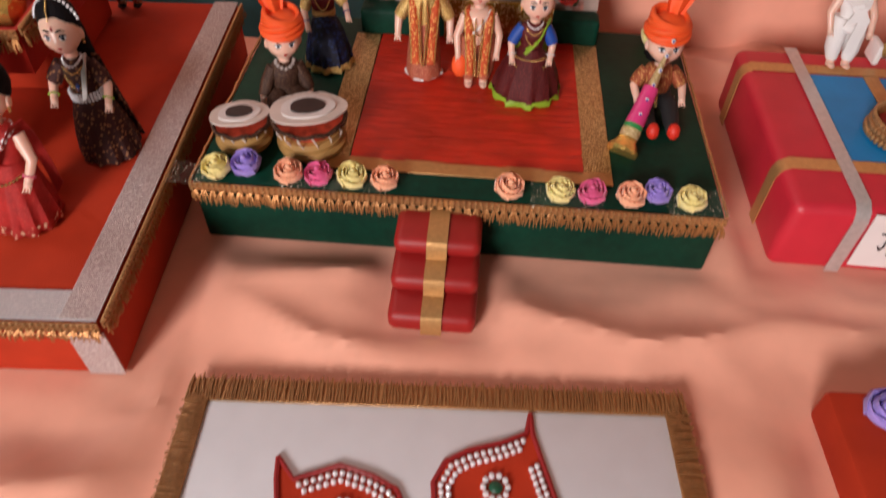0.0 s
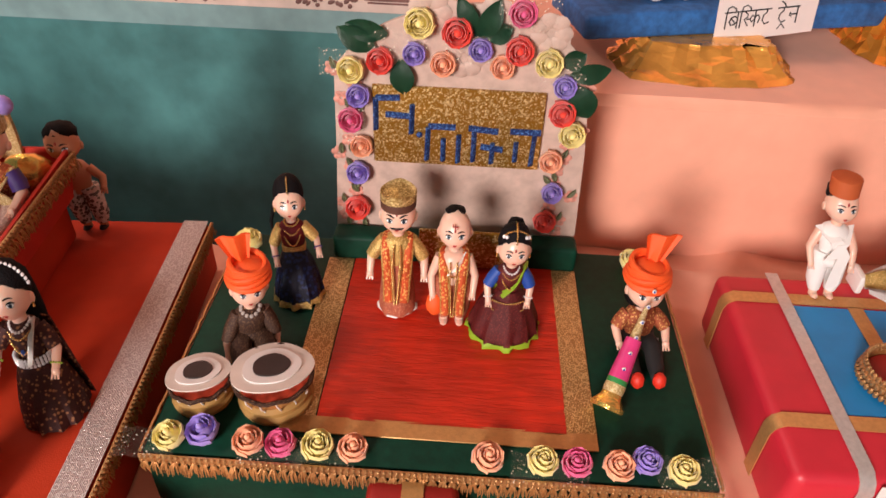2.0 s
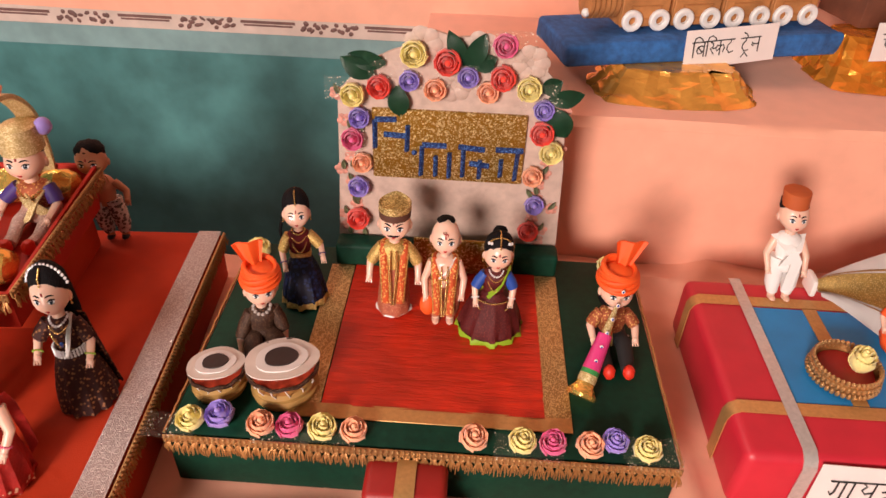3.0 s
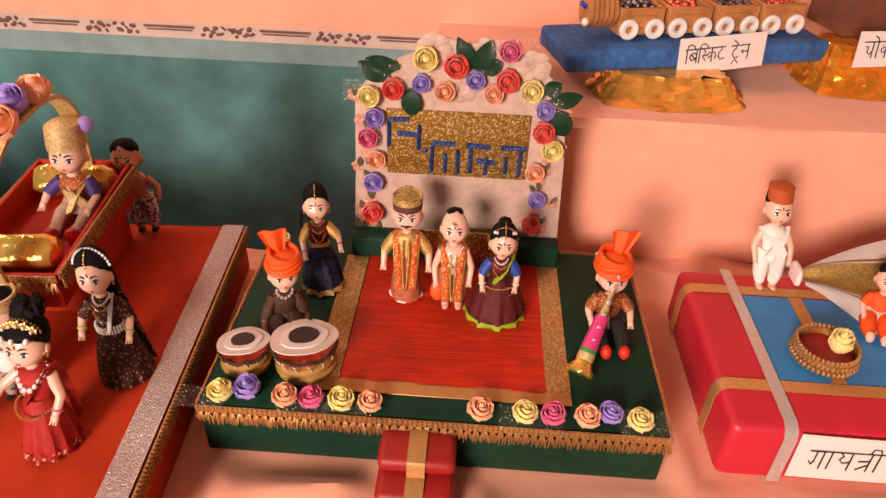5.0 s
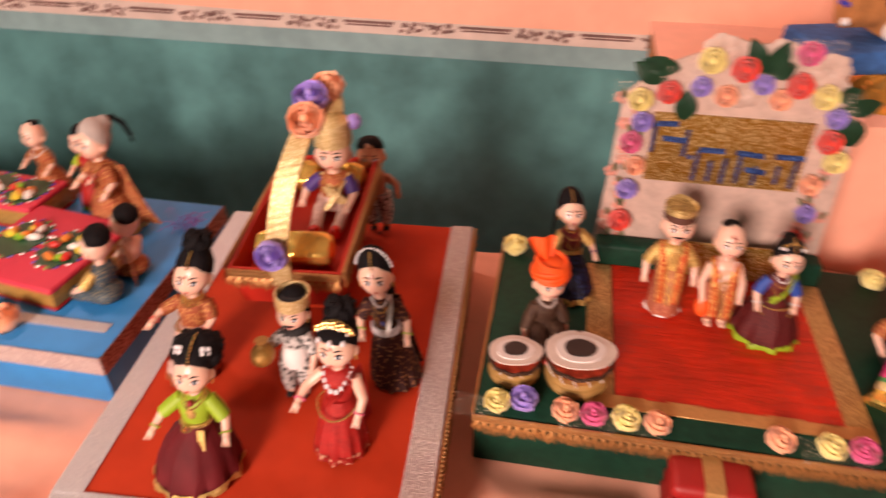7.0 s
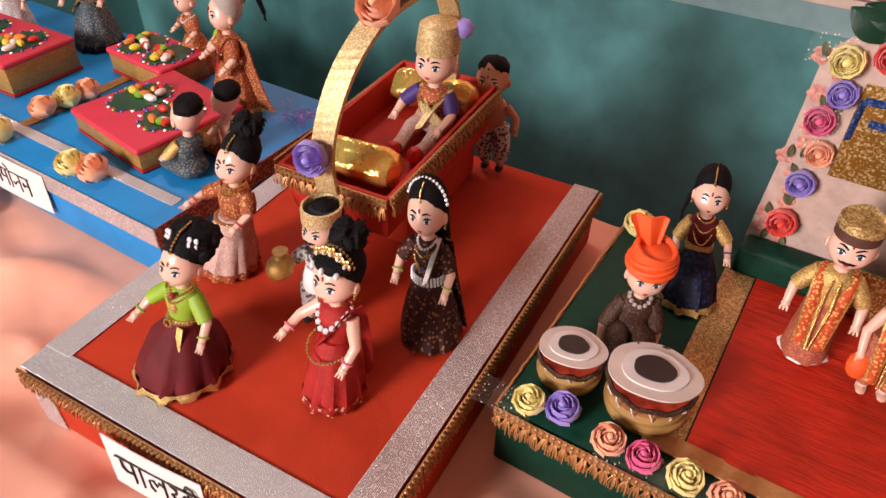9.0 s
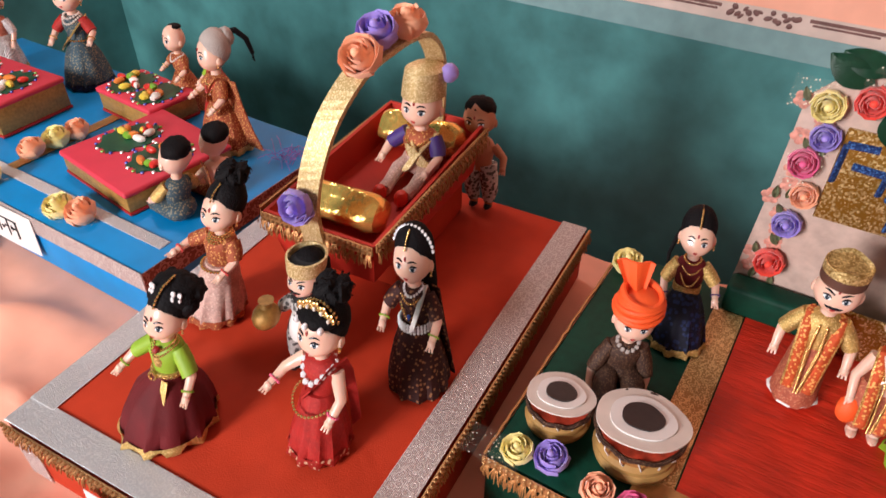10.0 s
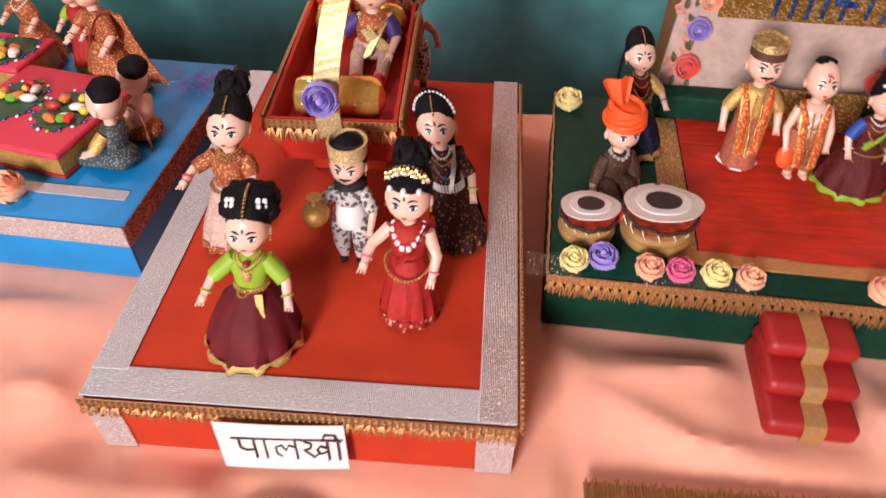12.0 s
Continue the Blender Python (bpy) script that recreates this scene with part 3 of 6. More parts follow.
def loop(cx, cy, cz, rx, ry, drop=0.0, a0=0.0, a1=2 * math.pi, n=20):
    """Points round a neck or waist; drop lowers the front."""
    out = []
    for i in range(n + 1):
        a = a0 + (a1 - a0) * i / n
        f = max(0.0, -math.sin(a)) ** 2
        out.append((cx + rx * math.cos(a), cy + ry * math.sin(a) - 0.02 * f * (drop > 0), cz - drop * f))
    return out


def hair_lump(d, c, r, mat="hair", rough=0.16, seed=0, seg=14):
    got = add_ball(d["bm"], c, r, slot(d, mat), seg)
    mean = sum(r) / 3 if isinstance(r, tuple) else r
    for v in got:
        w = v.co - Vector(c)
        v.co += w.normalized() * mean * rough * (noise.noise(v.co * 26 + Vector((seed, 0, 0))) + 0.6 * noise.noise(v.co * 60))


def pleats(n, deep, seed=0.0):
    return lambda a, k: 1 + deep * (1 - k) * (math.sin(n * a + seed) + 0.5 * math.sin(n * 1.7 * a + 2 * seed + 1))


def near(u, x, y, z, wide):
    """A soft bump about a direction of the head."""
    return math.exp(-((u.x - x) ** 2 + (u.y - y) ** 2 + (u.z - z) ** 2) / (wide * wide))


def head_point(c, r, u, out=1.0):
    """A doll's head: full cheeks, small chin, button nose and shallow eye hollows; u is a unit direction."""
    push = 0.08 * near(u, 0, -0.98, -0.22, 0.11) + 0.035 * near(u, 0, -0.90, -0.48, 0.17) + 0.05 * near(u, 0, -0.70, -0.74, 0.20)
    for side in (-1, 1):
        push += 0.055 * near(u, side * 0.52, -0.76, -0.38, 0.30) - 0.040 * near(u, side * 0.37, -0.92, 0.00, 0.19)
    wide = 1 + 0.07 * math.exp(-((u.z + 0.28) / 0.30) ** 2) - 0.34 * max(0.0, -u.z - 0.48)
    k = (1 + push) * out
    return Vector((c[0] + u.x * wide * k * r[0], c[1] + u.y * k * r[1] - 0.010 * max(0.0, -u.z), c[2] + u.z * k * r[2]))


def doll_face(d, c, r, moustache=False, mark=True, skin="skin"):
    """Painted eyes, brows, lips and brow mark on the front of the head, and the ears."""
    def on(az, el, out=1.0):
        return head_point(c, r, Vector((math.sin(az) * math.cos(el), -math.cos(az) * math.cos(el), math.sin(el))), out)
    bm = d["bm"]

    def dab(az, el, wide, high, out, mat, n=12, slant=0.0):
        rim = [bm.verts.new(on(az + wide * math.cos(a), el + high * math.sin(a) + slant * math.cos(a), out)) for a in np.linspace(0, 2 * math.pi, n + 1)[:-1]]
        bm.faces.new(rim).material_index = slot(d, mat)

    for s in (-1, 1):
        dab(0.405 * s, -0.035, 0.185, 0.105, 1.012, "eye_white", slant=0.02 * s)
        dab(0.395 * s, -0.030, 0.098, 0.102, 1.017, "iris")
        dab(0.395 * s, -0.028, 0.056, 0.060, 1.021, "eye")
        # small white dot: the eye's glint, painted on over the pupil
        dab(0.365 * s, 0.012, 0.020, 0.020, 1.025, "eye_white", 8)
        add_tube(bm, [on(a * s, e, 1.018) for a, e in ((0.21, -0.01), (0.30, 0.065), (0.42, 0.085), (0.54, 0.055), (0.63, 0.03))], [0.002, 0.0045, 0.0055, 0.005, 0.002], 5, slot(d, "eye"))
        add_tube(bm, [on(a * s, e, 1.012) for a, e in ((0.26, -0.11), (0.42, -0.145), (0.56, -0.09))], [0.001, 0.0016, 0.001], 4, slot(d, "eye"))
        add_tube(bm, [on(a * s, e, 1.010) for a, e in (((0.16, 0.215), (0.30, 0.265), (0.46, 0.275), (0.64, 0.205)) if not moustache else ((0.14, 0.160), (0.30, 0.225), (0.46, 0.265), (0.66, 0.240)))], [0.004, 0.007, 0.006, 0.002], 5, slot(d, "eye"), flat=0.6)
        add_ball(bm, (c[0] + s * r[0] * 1.02, c[1] + 0.012, c[2] - 0.034), (0.017, 0.026, 0.034), slot(d, skin), 8)
    dab(0, -0.475, 0.135, 0.038, 1.014, "lip")
    dab(0, -0.545, 0.105, 0.055, 1.016, "lip")
    add_tube(bm, [on(a, e, 1.020) for a, e in ((-0.13, -0.49), (0, -0.51), (0.13, -0.49))], 0.0016, 4, slot(d, "tilak"))
    if moustache:
        add_tube(bm, [on(a, e, 1.012) for a, e in ((-0.40, -0.36), (-0.28, -0.41), (-0.12, -0.385), (0, -0.40), (0.12, -0.385), (0.28, -0.41), (0.40, -0.36))], [0.002, 0.007, 0.009, 0.008, 0.009, 0.007, 0.002], 6, slot(d, "eye"))
    if mark:
        add_ball(bm, on(0, 0.34, 1.0), (0.009, 0.006, 0.017), slot(d, "tilak"), 6)


def add_drape(d, pts, half, mat, edge, bow=0.012, thick=0.006):
    """A hanging stole with a woven border down both sides; pts run from the back over the shoulder to the hem."""
    bm = d["bm"]
    pts = [Vector(p) for p in pts]
    fine = []
    for a, b in zip(pts, pts[1:]):
        fine += [a, a.lerp(b, 0.5)]
    fine.append(pts[-1])
    rows = []
    for k, p in enumerate(fine):
        way = (fine[min(k + 1, len(fine) - 1)] - fine[max(k - 1, 0)]).normalized()
        out = way.cross(Vector((1, 0, 0))).normalized()
        top, low = [], []
        for i in range(8):
            u = (i - 3.5) / 3.5
            q = p + Vector((u * half, 0, 0)) - out * (bow * u * u) + out * (0.003 * math.sin(5 * u + k))
            top.append(bm.verts.new(q))
            low.append(bm.verts.new(q - out * thick))
        rows.append((top, low))
    for (a, al), (b, bl) in zip(rows, rows[1:]):
        for i in range(7):
            k = slot(d, edge if i in (0, 6) else mat)
            bm.faces.new((a[i], b[i], b[i + 1], a[i + 1])).material_index = k
            bm.faces.new((al[i], al[i + 1], bl[i + 1], bl[i])).material_index = k
        for i in (0, 7):
            bm.faces.new((a[i], al[i], bl[i], b[i])).material_index = slot(d, edge)
    top, low = rows[-1]
    for i in range(7):
        bm.faces.new((top[i], low[i], low[i + 1], top[i + 1])).material_index = slot(d, edge)


HEAD = 1.04


def doll(name, label, base, top, turn=0.0, skin="skin", lower=("skirt", "maroon", 0.20, "gold_silk"), torso="maroon", arms=((-0.16, -0.05, 0.34), (0.16, -0.05, 0.34)),
         sleeve=None, hair="bun", hat=None, shawl=None, chains=(), moustache=False, belt=None, bangle="bead", extra=None, category="doll", head=1.0):
    """A dressed doll as one mesh, about one unit tall before it is sized; it faces -y. base and top: its foot and its crown."""
    d = {"bm": bmesh.new(), "mats": []}
    bm = d["bm"]
    kind, cloth, wide, hem = lower
    if kind == "skirt":
        w = pleats(11, 0.085, base[0] * 90)
        add_lathe(bm, [(wide * 0.5, 0.002), (wide, 0.004), (wide * 1.01, 0.05), (wide * 0.93, 0.15), (wide * 0.76, 0.28), (0.105, 0.39), (0.085, 0.43)], 44, slot(d, cloth), wave=w)
        if hem:
            add_lathe(bm, [(wide * 1.03, 0.003), (wide * 1.06, 0.03), (wide * 1.03, 0.062)], 44, slot(d, hem), wave=w, close=False)
    elif kind == "robe":
        w = pleats(7, 0.04, base[0] * 70)
        add_lathe(bm, [(wide, 0.02), (wide * 1.02, 0.06), (wide * 0.95, 0.2), (wide * 0.85, 0.35), (0.10, 0.45)], 32, slot(d, cloth), wave=w)
        if hem:
            hair_lump(d, (0, 0, 0.025), (wide * 1.12, wide * 0.95, 0.028), hem, 0.3, 3)
    elif kind == "legs":
        for s in (-1, 1):
            puff = [(s * 0.055, 0.0, 0.42), (s * 0.07, -0.01, 0.30), (s * 0.07, 0, 0.16), (s * 0.06, 0, 0.07)]
            add_tube(bm, puff, [0.075, wide, wide * 0.9, 0.045], 12, slot(d, cloth))
            add_tube(bm, [(s * 0.06, 0, 0.10), (s * 0.06, 0, 0.01)], [0.032, 0.034], 8, slot(d, skin))
            add_ball(bm, (s * 0.06, -0.02, 0.022), (0.034, 0.055, 0.022), slot(d, hem or skin), 8)
    elif kind == "floor":
        for s in (-1, 1):
            add_tube(bm, [(s * 0.05, 0.02, 0.39), (s * 0.085, -0.12, 0.40), (s * 0.08, -0.24, 0.36), (s * 0.07, -0.33, 0.36)], [0.07, wide, wide * 0.9, 0.045], 10, slot(d, cloth))
            add_ball(bm, (s * 0.07, -0.37, 0.37), (0.045, 0.045, 0.060), slot(d, hem or skin), 8)
        add_ball(bm, (0, 0.02, 0.40), (0.13, 0.12, 0.09), slot(d, cloth), 12)
    # torso, neck, arms
    add_lathe(bm, [(0.085, 0.38), (0.082, 0.44), (0.10, 0.52), (0.112, 0.58), (0.09, 0.63), (0.05, 0.655)], 20, slot(d, torso), Matrix.Diagonal((1.05, 0.78, 1, 1)))
    add_lathe(bm, [(0.046, 0.62), (0.042, 0.66), (0.046, 0.71)], 12, slot(d, skin))
    for s, hand in zip((-1, 1), arms):
        sh, ha = Vector((s * 0.105, 0, 0.595)), Vector(hand)
        el = sh.lerp(ha, 0.52) + Vector((s * 0.035, 0.02, -0.015))
        add_tube(bm, [sh, sh.lerp(el, 0.5), el, el.lerp(ha, 0.6), ha], [0.036, 0.034, 0.030, 0.026, 0.022], 10, slot(d, skin))
        if sleeve:
            add_tube(bm, [sh + Vector((-s * 0.02, 0, 0.015)), sh.lerp(el, 0.45), sh.lerp(el, 0.9)], [0.048, 0.050, 0.046], 12, slot(d, sleeve))
        way = (ha - el).normalized()
        add_ball(bm, ha + way * 0.015, (0.026, 0.022, 0.03), slot(d, skin), 8)
        for k in (-1, 0, 1):
            add_tube(bm, [ha + way * 0.02 + Vector((k * 0.014, 0, 0)), ha + way * 0.055 + Vector((k * 0.020, -0.004, 0))], [0.009, 0.006], 5, slot(d, skin))
        if bangle:
            c = el.lerp(ha, 0.72)
            side = way.orthogonal().normalized()
            up = way.cross(side)
            beads(d, [c + side * (0.030 * math.cos(a)) + up * (0.030 * math.sin(a)) for a in np.linspace(0, 2 * math.pi, 14)], 0.007, bangle)
    # head
    c, r = (0, -0.005, 0.825), (0.128 * head, 0.122 * head, 0.142 * head)
    for v in add_ball(bm, (0, 0, 0), 1.0, slot(d, skin), 30):
        v.co = head_point(c, r, v.co.normalized())
    doll_face(d, c, r, moustache, True, skin)
    hm = "grey_hair" if hair == "grey" else "hair"
    if hair not in ("bald", "cropped"):
        hair_lump(d, (0, c[1] + 0.034, c[2] + 0.043), (r[0] * 1.08, r[1] * 1.06, r[2] * 1.04), hm, 0.035, base[0] * 50, 26)
        for s in (-1, 1):
            beads(d, [(s * 0.134, -0.01, 0.765), (s * 0.136, -0.012, 0.735)], 0.0095, "bead")
    if hair == "cropped":
        hair_lump(d, (0, 0.022, 0.895), (0.128, 0.118, 0.085), "hair", 0.12, base[1] * 50, 16)
    if hair == "bald":
        hair_lump(d, (0, 0.03, 0.945), (0.085, 0.075, 0.026), "hair", 0.2, 2)
    if hair in ("bun", "grey"):
        hair_lump(d, (0.0, 0.13, 0.93), (0.075, 0.07, 0.075), hm, 0.28, 5)
    if hair == "big":
        hair_lump(d, (0, 0.075, 0.930), (0.172, 0.135, 0.098), "hair", 0.10, 3, 26)
        for i in range(9):
            a = -0.2 + i * 0.44
            hair_lump(d, (0.130 * math.cos(a), 0.075 + 0.095 * math.sin(a), 0.905 + 0.03 * math.sin(3 * a)), 0.062, "hair", 0.3, i, 14)
    if hair == "top":
        for i in range(7):
            a = i * 0.9
            hair_lump(d, (0.05 * math.cos(a), 0.075 + 0.04 * math.sin(a), 1.015 + 0.02 * math.sin(3 * a)), 0.060, "hair", 0.35, i, 14)
        for i in range(14):
            a = i * 0.45
            p = Vector((0.07 * math.cos(a), 0.08 + 0.06 * math.sin(a), 1.02 + 0.03 * math.sin(2.3 * i)))
            add_tube(bm, [p, p + Vector((0.035 * math.cos(a), 0.04 * math.sin(a), 0.02)), p + Vector((0.05 * math.cos(a + 0.5), 0.06 * math.sin(a + 0.5), -0.02))], [0.010, 0.007, 0.002], 5, slot(d, "hair"))
    if hair in ("braid", "grey"):
        s = -1 if hair == "braid" else 1
        pts = [(s * 0.10, 0.06, 0.86), (s * 0.15, 0.07, 0.74), (s * 0.165, 0.06, 0.62), (s * 0.16, 0.05, 0.50)] if s < 0 else [(0.0, 0.11, 0.96), (0.02, 0.21, 0.97), (0.03, 0.29, 0.89), (0.03, 0.33, 0.76)]
        add_tube(bm, pts, [0.028, 0.026, 0.024, 0.018] if s > 0 else [0.022, 0.018, 0.014, 0.008], 8, slot(d, "hair"))
        for k in range(5):
            add_tube(bm, [pts[-1], (pts[-1][0] + 0.02 * (k - 2), pts[-1][1], pts[-1][2] - 0.06)], [0.007, 0.002], 4, slot(d, "hair"))
    if hair == "long":
        add_tube(bm, [(0, 0.12, 0.86), (0.01, 0.14, 0.74), (0.03, 0.13, 0.60), (0.06, 0.12, 0.46)], [0.09, 0.085, 0.065, 0.03], 10, slot(d, "hair"))
    # head wear
    if hat == "crown":
        add_lathe(bm, [(0.131, 0.878), (0.134, 0.940)], 24, slot(d, "cap_brown"))
        for v in add_lathe(bm, [(0.1355, 0.936), (0.134, 0.984), (0.129, 0.987), (0.112, 0.972), (0.001, 0.968)], 24, slot(d, "foil_cloth"), close=False):
            lift = max(0.0, (v.co.z - 0.93) / 0.05)
            v.co.z += lift * (0.016 * math.exp(-(v.co.x / 0.06) ** 2) - 0.004)
    if hat == "gold_cap":
        add_lathe(bm, [(0.142, 0.885), (0.152, 0.99), (0.135, 0.992), (0.12, 0.90)], 24, slot(d, "glit_fine"), close=False)
        hair_lump(d, (0, 0, 0.95), (0.125, 0.12, 0.03), "black", 0.05)
    if hat == "cap":
        add_lathe(bm, [(0.118, 0.905), (0.124, 1.03), (0.118, 1.035), (0.001, 1.036)], 22, slot(d, "turban_rust"), Matrix.Diagonal((1, 0.92, 1, 1)), close=False)
    if hat == "tall":
        add_lathe(bm, [(0.138, 0.885), (0.132, 0.97), (0.122, 1.05), (0.09, 1.07), (0.001, 1.075)], 22, slot(d, "glit_fine"), Matrix.Translation((0, 0.01, 0)), close=False, wave=lambda a, k: 1 + 0.04 * math.sin(2 * a))
    if hat == "turban":
        k = slot(d, "turban")
        add_ball(bm, (0, 0.01, 0.93), (0.150, 0.142, 0.075), k, 18)
        for i in range(6):
            z = 0.895 + 0.020 * i
            rr = 0.158 - 0.006 * i
            add_tube(bm, [(rr * math.cos(a), 0.012 + rr * 0.95 * math.sin(a), z + 0.022 * math.sin(a + i * 1.1)) for a in np.linspace(0, 2 * math.pi, 22)], 0.019, 7, k)
        s = 1 if base[0] > 0 else -1
        fan = [[bm.verts.new((s * 0.03 + (u - 0.5) * (0.09 + 0.16 * v) + s * 0.06 * v, 0.03 + 0.022 * math.sin(u * 9) + side * 0.016 + 0.03 * v, 0.95 + 0.23 * v - 0.03 * abs(u - 0.5) * v)) for u in np.linspace(0, 1, 9)] for side in (0, 1) for v in np.linspace(0, 1, 5)]
        for side in (0, 5):
            for a, b in zip(fan[side:side + 4], fan[side + 1:side + 5]):
                for i in range(8):
                    bm.faces.new((a[i], a[i + 1], b[i + 1], b[i])).material_index = k
        for i in range(8):
            bm.faces.new((fan[4][i], fan[4][i + 1], fan[9][i + 1], fan[9][i])).material_index = k
    if hat == "tiara":
        beads(d, [(0.148 * math.cos(a), 0.01 - 0.0 * a, 0.86 + 0.148 * math.sin(a)) for a in np.linspace(0.15, math.pi - 0.15, 18)], 0.013, "gem")
        beads(d, [(0, -0.112, 0.925), (0, -0.09, 0.970), (0, -0.03, 1.006)], 0.008, "bead")
    if hat in ("parting", "chain"):
        beads(d, [(0, -0.112, 0.930), (0, -0.092, 0.968), (0, -0.040, 1.003), (0, 0.04, 1.010)], 0.009, "bead")
    if hat == "parting":
        beads(d, [(0.132 * math.cos(a), -0.035, 0.868 + 0.125 * math.sin(a)) for a in np.linspace(0.5, math.pi - 0.5, 14)], 0.008, "bead")
        for s in (-1, 1):
            for x, y, z in ((0.080, -0.062, 0.955), (0.102, -0.040, 0.945)):
                add_ball(bm, (s * x, y, z), 0.015, slot(d, "gem"), 8)
    if hat == "gold_flower":
        beads(d, [(0.143 * math.cos(a), -0.02, 0.86 + 0.143 * math.sin(a)) for a in np.linspace(0.5, math.pi - 0.5, 8)], 0.012, "bead")
        for i in range(-2, 3):
            for k in range(5):
                a = k * 1.257
                add_ball(bm, (i * 0.05 + 0.022 * math.cos(a), -0.055, 0.985 + 0.022 * math.sin(a) - 0.008 * i * i), (0.017, 0.008, 0.017), slot(d, "bead"), 6)
            add_ball(bm, (i * 0.05, -0.066, 0.985 - 0.008 * i * i), 0.011, slot(d, "pearl"), 6)
        hair_lump(d, (0, -0.022, 0.925), (0.132, 0.108, 0.046), "hair", 0.10, 4, 20)
        for x, y, z in ((-0.085, -0.108, 0.917), (0.085, -0.108, 0.917), (0, -0.134, 0.925)):
            add_ball(bm, (x, y, z), 0.019, slot(d, "gem"), 8)
    if belt:
        beads(d, loop(0, 0, 0.43, 0.098, 0.082), 0.010, belt)
    for mat, rx, drop, z, rad in chains:
        beads(d, loop(0, -0.012, z, rx, rx * 0.82, drop), rad, mat)
    if shawl:
        mat, style = shawl
        k = slot(d, mat)
        if style == "stole":
            for s in (-1, 1):
                add_drape(d, [(s * 0.045, 0.085, 0.56), (s * 0.072, 0.04, 0.645), (s * 0.078, -0.03, 0.645), (s * 0.078, -0.082, 0.58), (s * 0.068, -0.105, 0.47), (s * 0.058, -0.122, 0.32), (s * 0.052, -0.132, 0.16)], 0.036, mat, "gold_weave", 0.016)
                beads(d, [(s * 0.025, -0.10, 0.60), (s * 0.022, -0.125, 0.46), (s * 0.012, -0.142, 0.26), (s * 0.008, -0.142, 0.16)], 0.008, "bead")
        else:
            add_band(bm, [(-0.10, 0.09, 0.40), (-0.02, -0.095, 0.44), (0.05, -0.105, 0.54), (0.085, -0.05, 0.635), (0.10, 0.04, 0.63), (0.10, 0.10, 0.50), (0.12, 0.13, 0.30), (0.13, 0.15, 0.12)], (0.02, 0.01, 0.035), 0.010, k)
    if extra:
        extra(d)
    base, top = Vector(base), Vector(top)
    h = (top.z - base.z)
    low = 0.31 if kind == "floor" else 0.0
    for v in bm.verts:
        if v.co.z > 0.69:
            v.co = Vector((v.co.x * 0.90, v.co.y * 0.94, 0.69 + (v.co.z - 0.69) * HEAD))
        v.co.z -= low
    tall = {"crown": 0.981, "turban": 1.17, "tall": 1.075, "top": 1.09, "cap": 1.036, "gold_flower": 1.02}.get(hat, 1.09 if hair == "top" else 1.0)
    tall = 0.69 + (tall - 0.69) * HEAD - low
    s = h / tall
    shear = Matrix.Identity(4)
    shear[0][2], shear[1][2] = (top.x - base.x) / h, (top.y - base.y) / h
    bmesh.ops.transform(bm, matrix=shear @ Matrix.Rotation(radians(turn), 4, "Z") @ Matrix.Diagonal((1.1 * s, 1.1 * s, s, 1)), verts=bm.verts)
    ob = part(name, bm, d["mats"])
    ob.location = base
    return tagged(ob, label, category, "costumed dolls")


M["turban_rust"] = material("rust_felt_cap", (0.46, 0.09, 0.02), 0.75)


# ---- the green stage ----
GT = 0.060
stage = thing("green_stage", "dark green display box with gold fringe and foam roses", "display box", (0.0115, 0.454, 0))
part("body", box(-0.188, 0.211, 0.454, 0.708, 0, GT, 0.0025), "green", stage)


def crepe_bm(x0, x1, y0, y1, z):
    """A sheet of crepe paper with fine cross ripples and a thickness."""
    bm = bmesh.new()
    nx, ny = 60, 90
    g = []
    for j in range(ny + 1):
        row = []
        for i in range(nx + 1):
            x, y = x0 + (x1 - x0) * i / nx, y0 + (y1 - y0) * j / ny
            h = 0.0007 * noise.noise(Vector((x * 35, y * 260, 0))) + 0.0006 * noise.noise(Vector((x * 18, y * 130, 5)))
            row.append(bm.verts.new((x, y, z + 0.0016 + h)))
        g.append(row)
    for a, b in zip(g, g[1:]):
        for i in range(nx):
            bm.faces.new((a[i], a[i + 1], b[i + 1], b[i]))
    return bm


part("carpet", crepe_bm(-0.073, 0.109, 0.491, 0.677, GT), "carpet", stage, "red crinkled crepe paper carpet")
flat_strip("ribbon", stage, -0.098, -0.074, 0.486, 0.677, GT, "gold_rib", label="gold brocade ribbon")
flat_strip("ribbon", stage, 0.108, 0.131, 0.486, 0.677, GT, "gold_rib", label="gold brocade ribbon")
flat_strip("ribbon", stage, -0.098, 0.131, 0.478, 0.493, GT + 0.0004, "gold_plain", label="plain gold ribbon")
fringe(stage, (-0.189, 0.453), (0.212, 0.453), (0, -1), GT + 0.001, 0.011, seed=2)
for k, (x, d) in enumerate(((-0.188, -1), (0.211, 1))):
    bm = bmesh.new()
    rng = random.Random(k)
    add_tube(bm, [(x + 0.001 * d + rng.uniform(-0.0006, 0.0006), 0.454 + 0.254 * i / 40, GT + rng.uniform(-0.0004, 0.0008)) for i in range(41)], 0.0013, 5)
    part("edging", bm, "lace_braid", stage, "thin gold cord edging")
FRONT = [("y", -0.169), ("v", -0.147), ("o", -0.115), ("p", -0.091), ("y", -0.067), ("o", -0.042), ("o", 0.051), ("y", 0.089), ("p", 0.114), ("o", 0.141), ("v", 0.162), ("y", 0.186)]
for key, x in FRONT:
    rose(key, pose(x, 0.464 + (0.006 if key == "v" else 0), GT + 0.001, 12, rose_rng.uniform(-10, 10), 0), 0.0108, stage)
rose("y", pose(-0.176, 0.686, GT + 0.001, 15, 0, 0), 0.0125, stage)
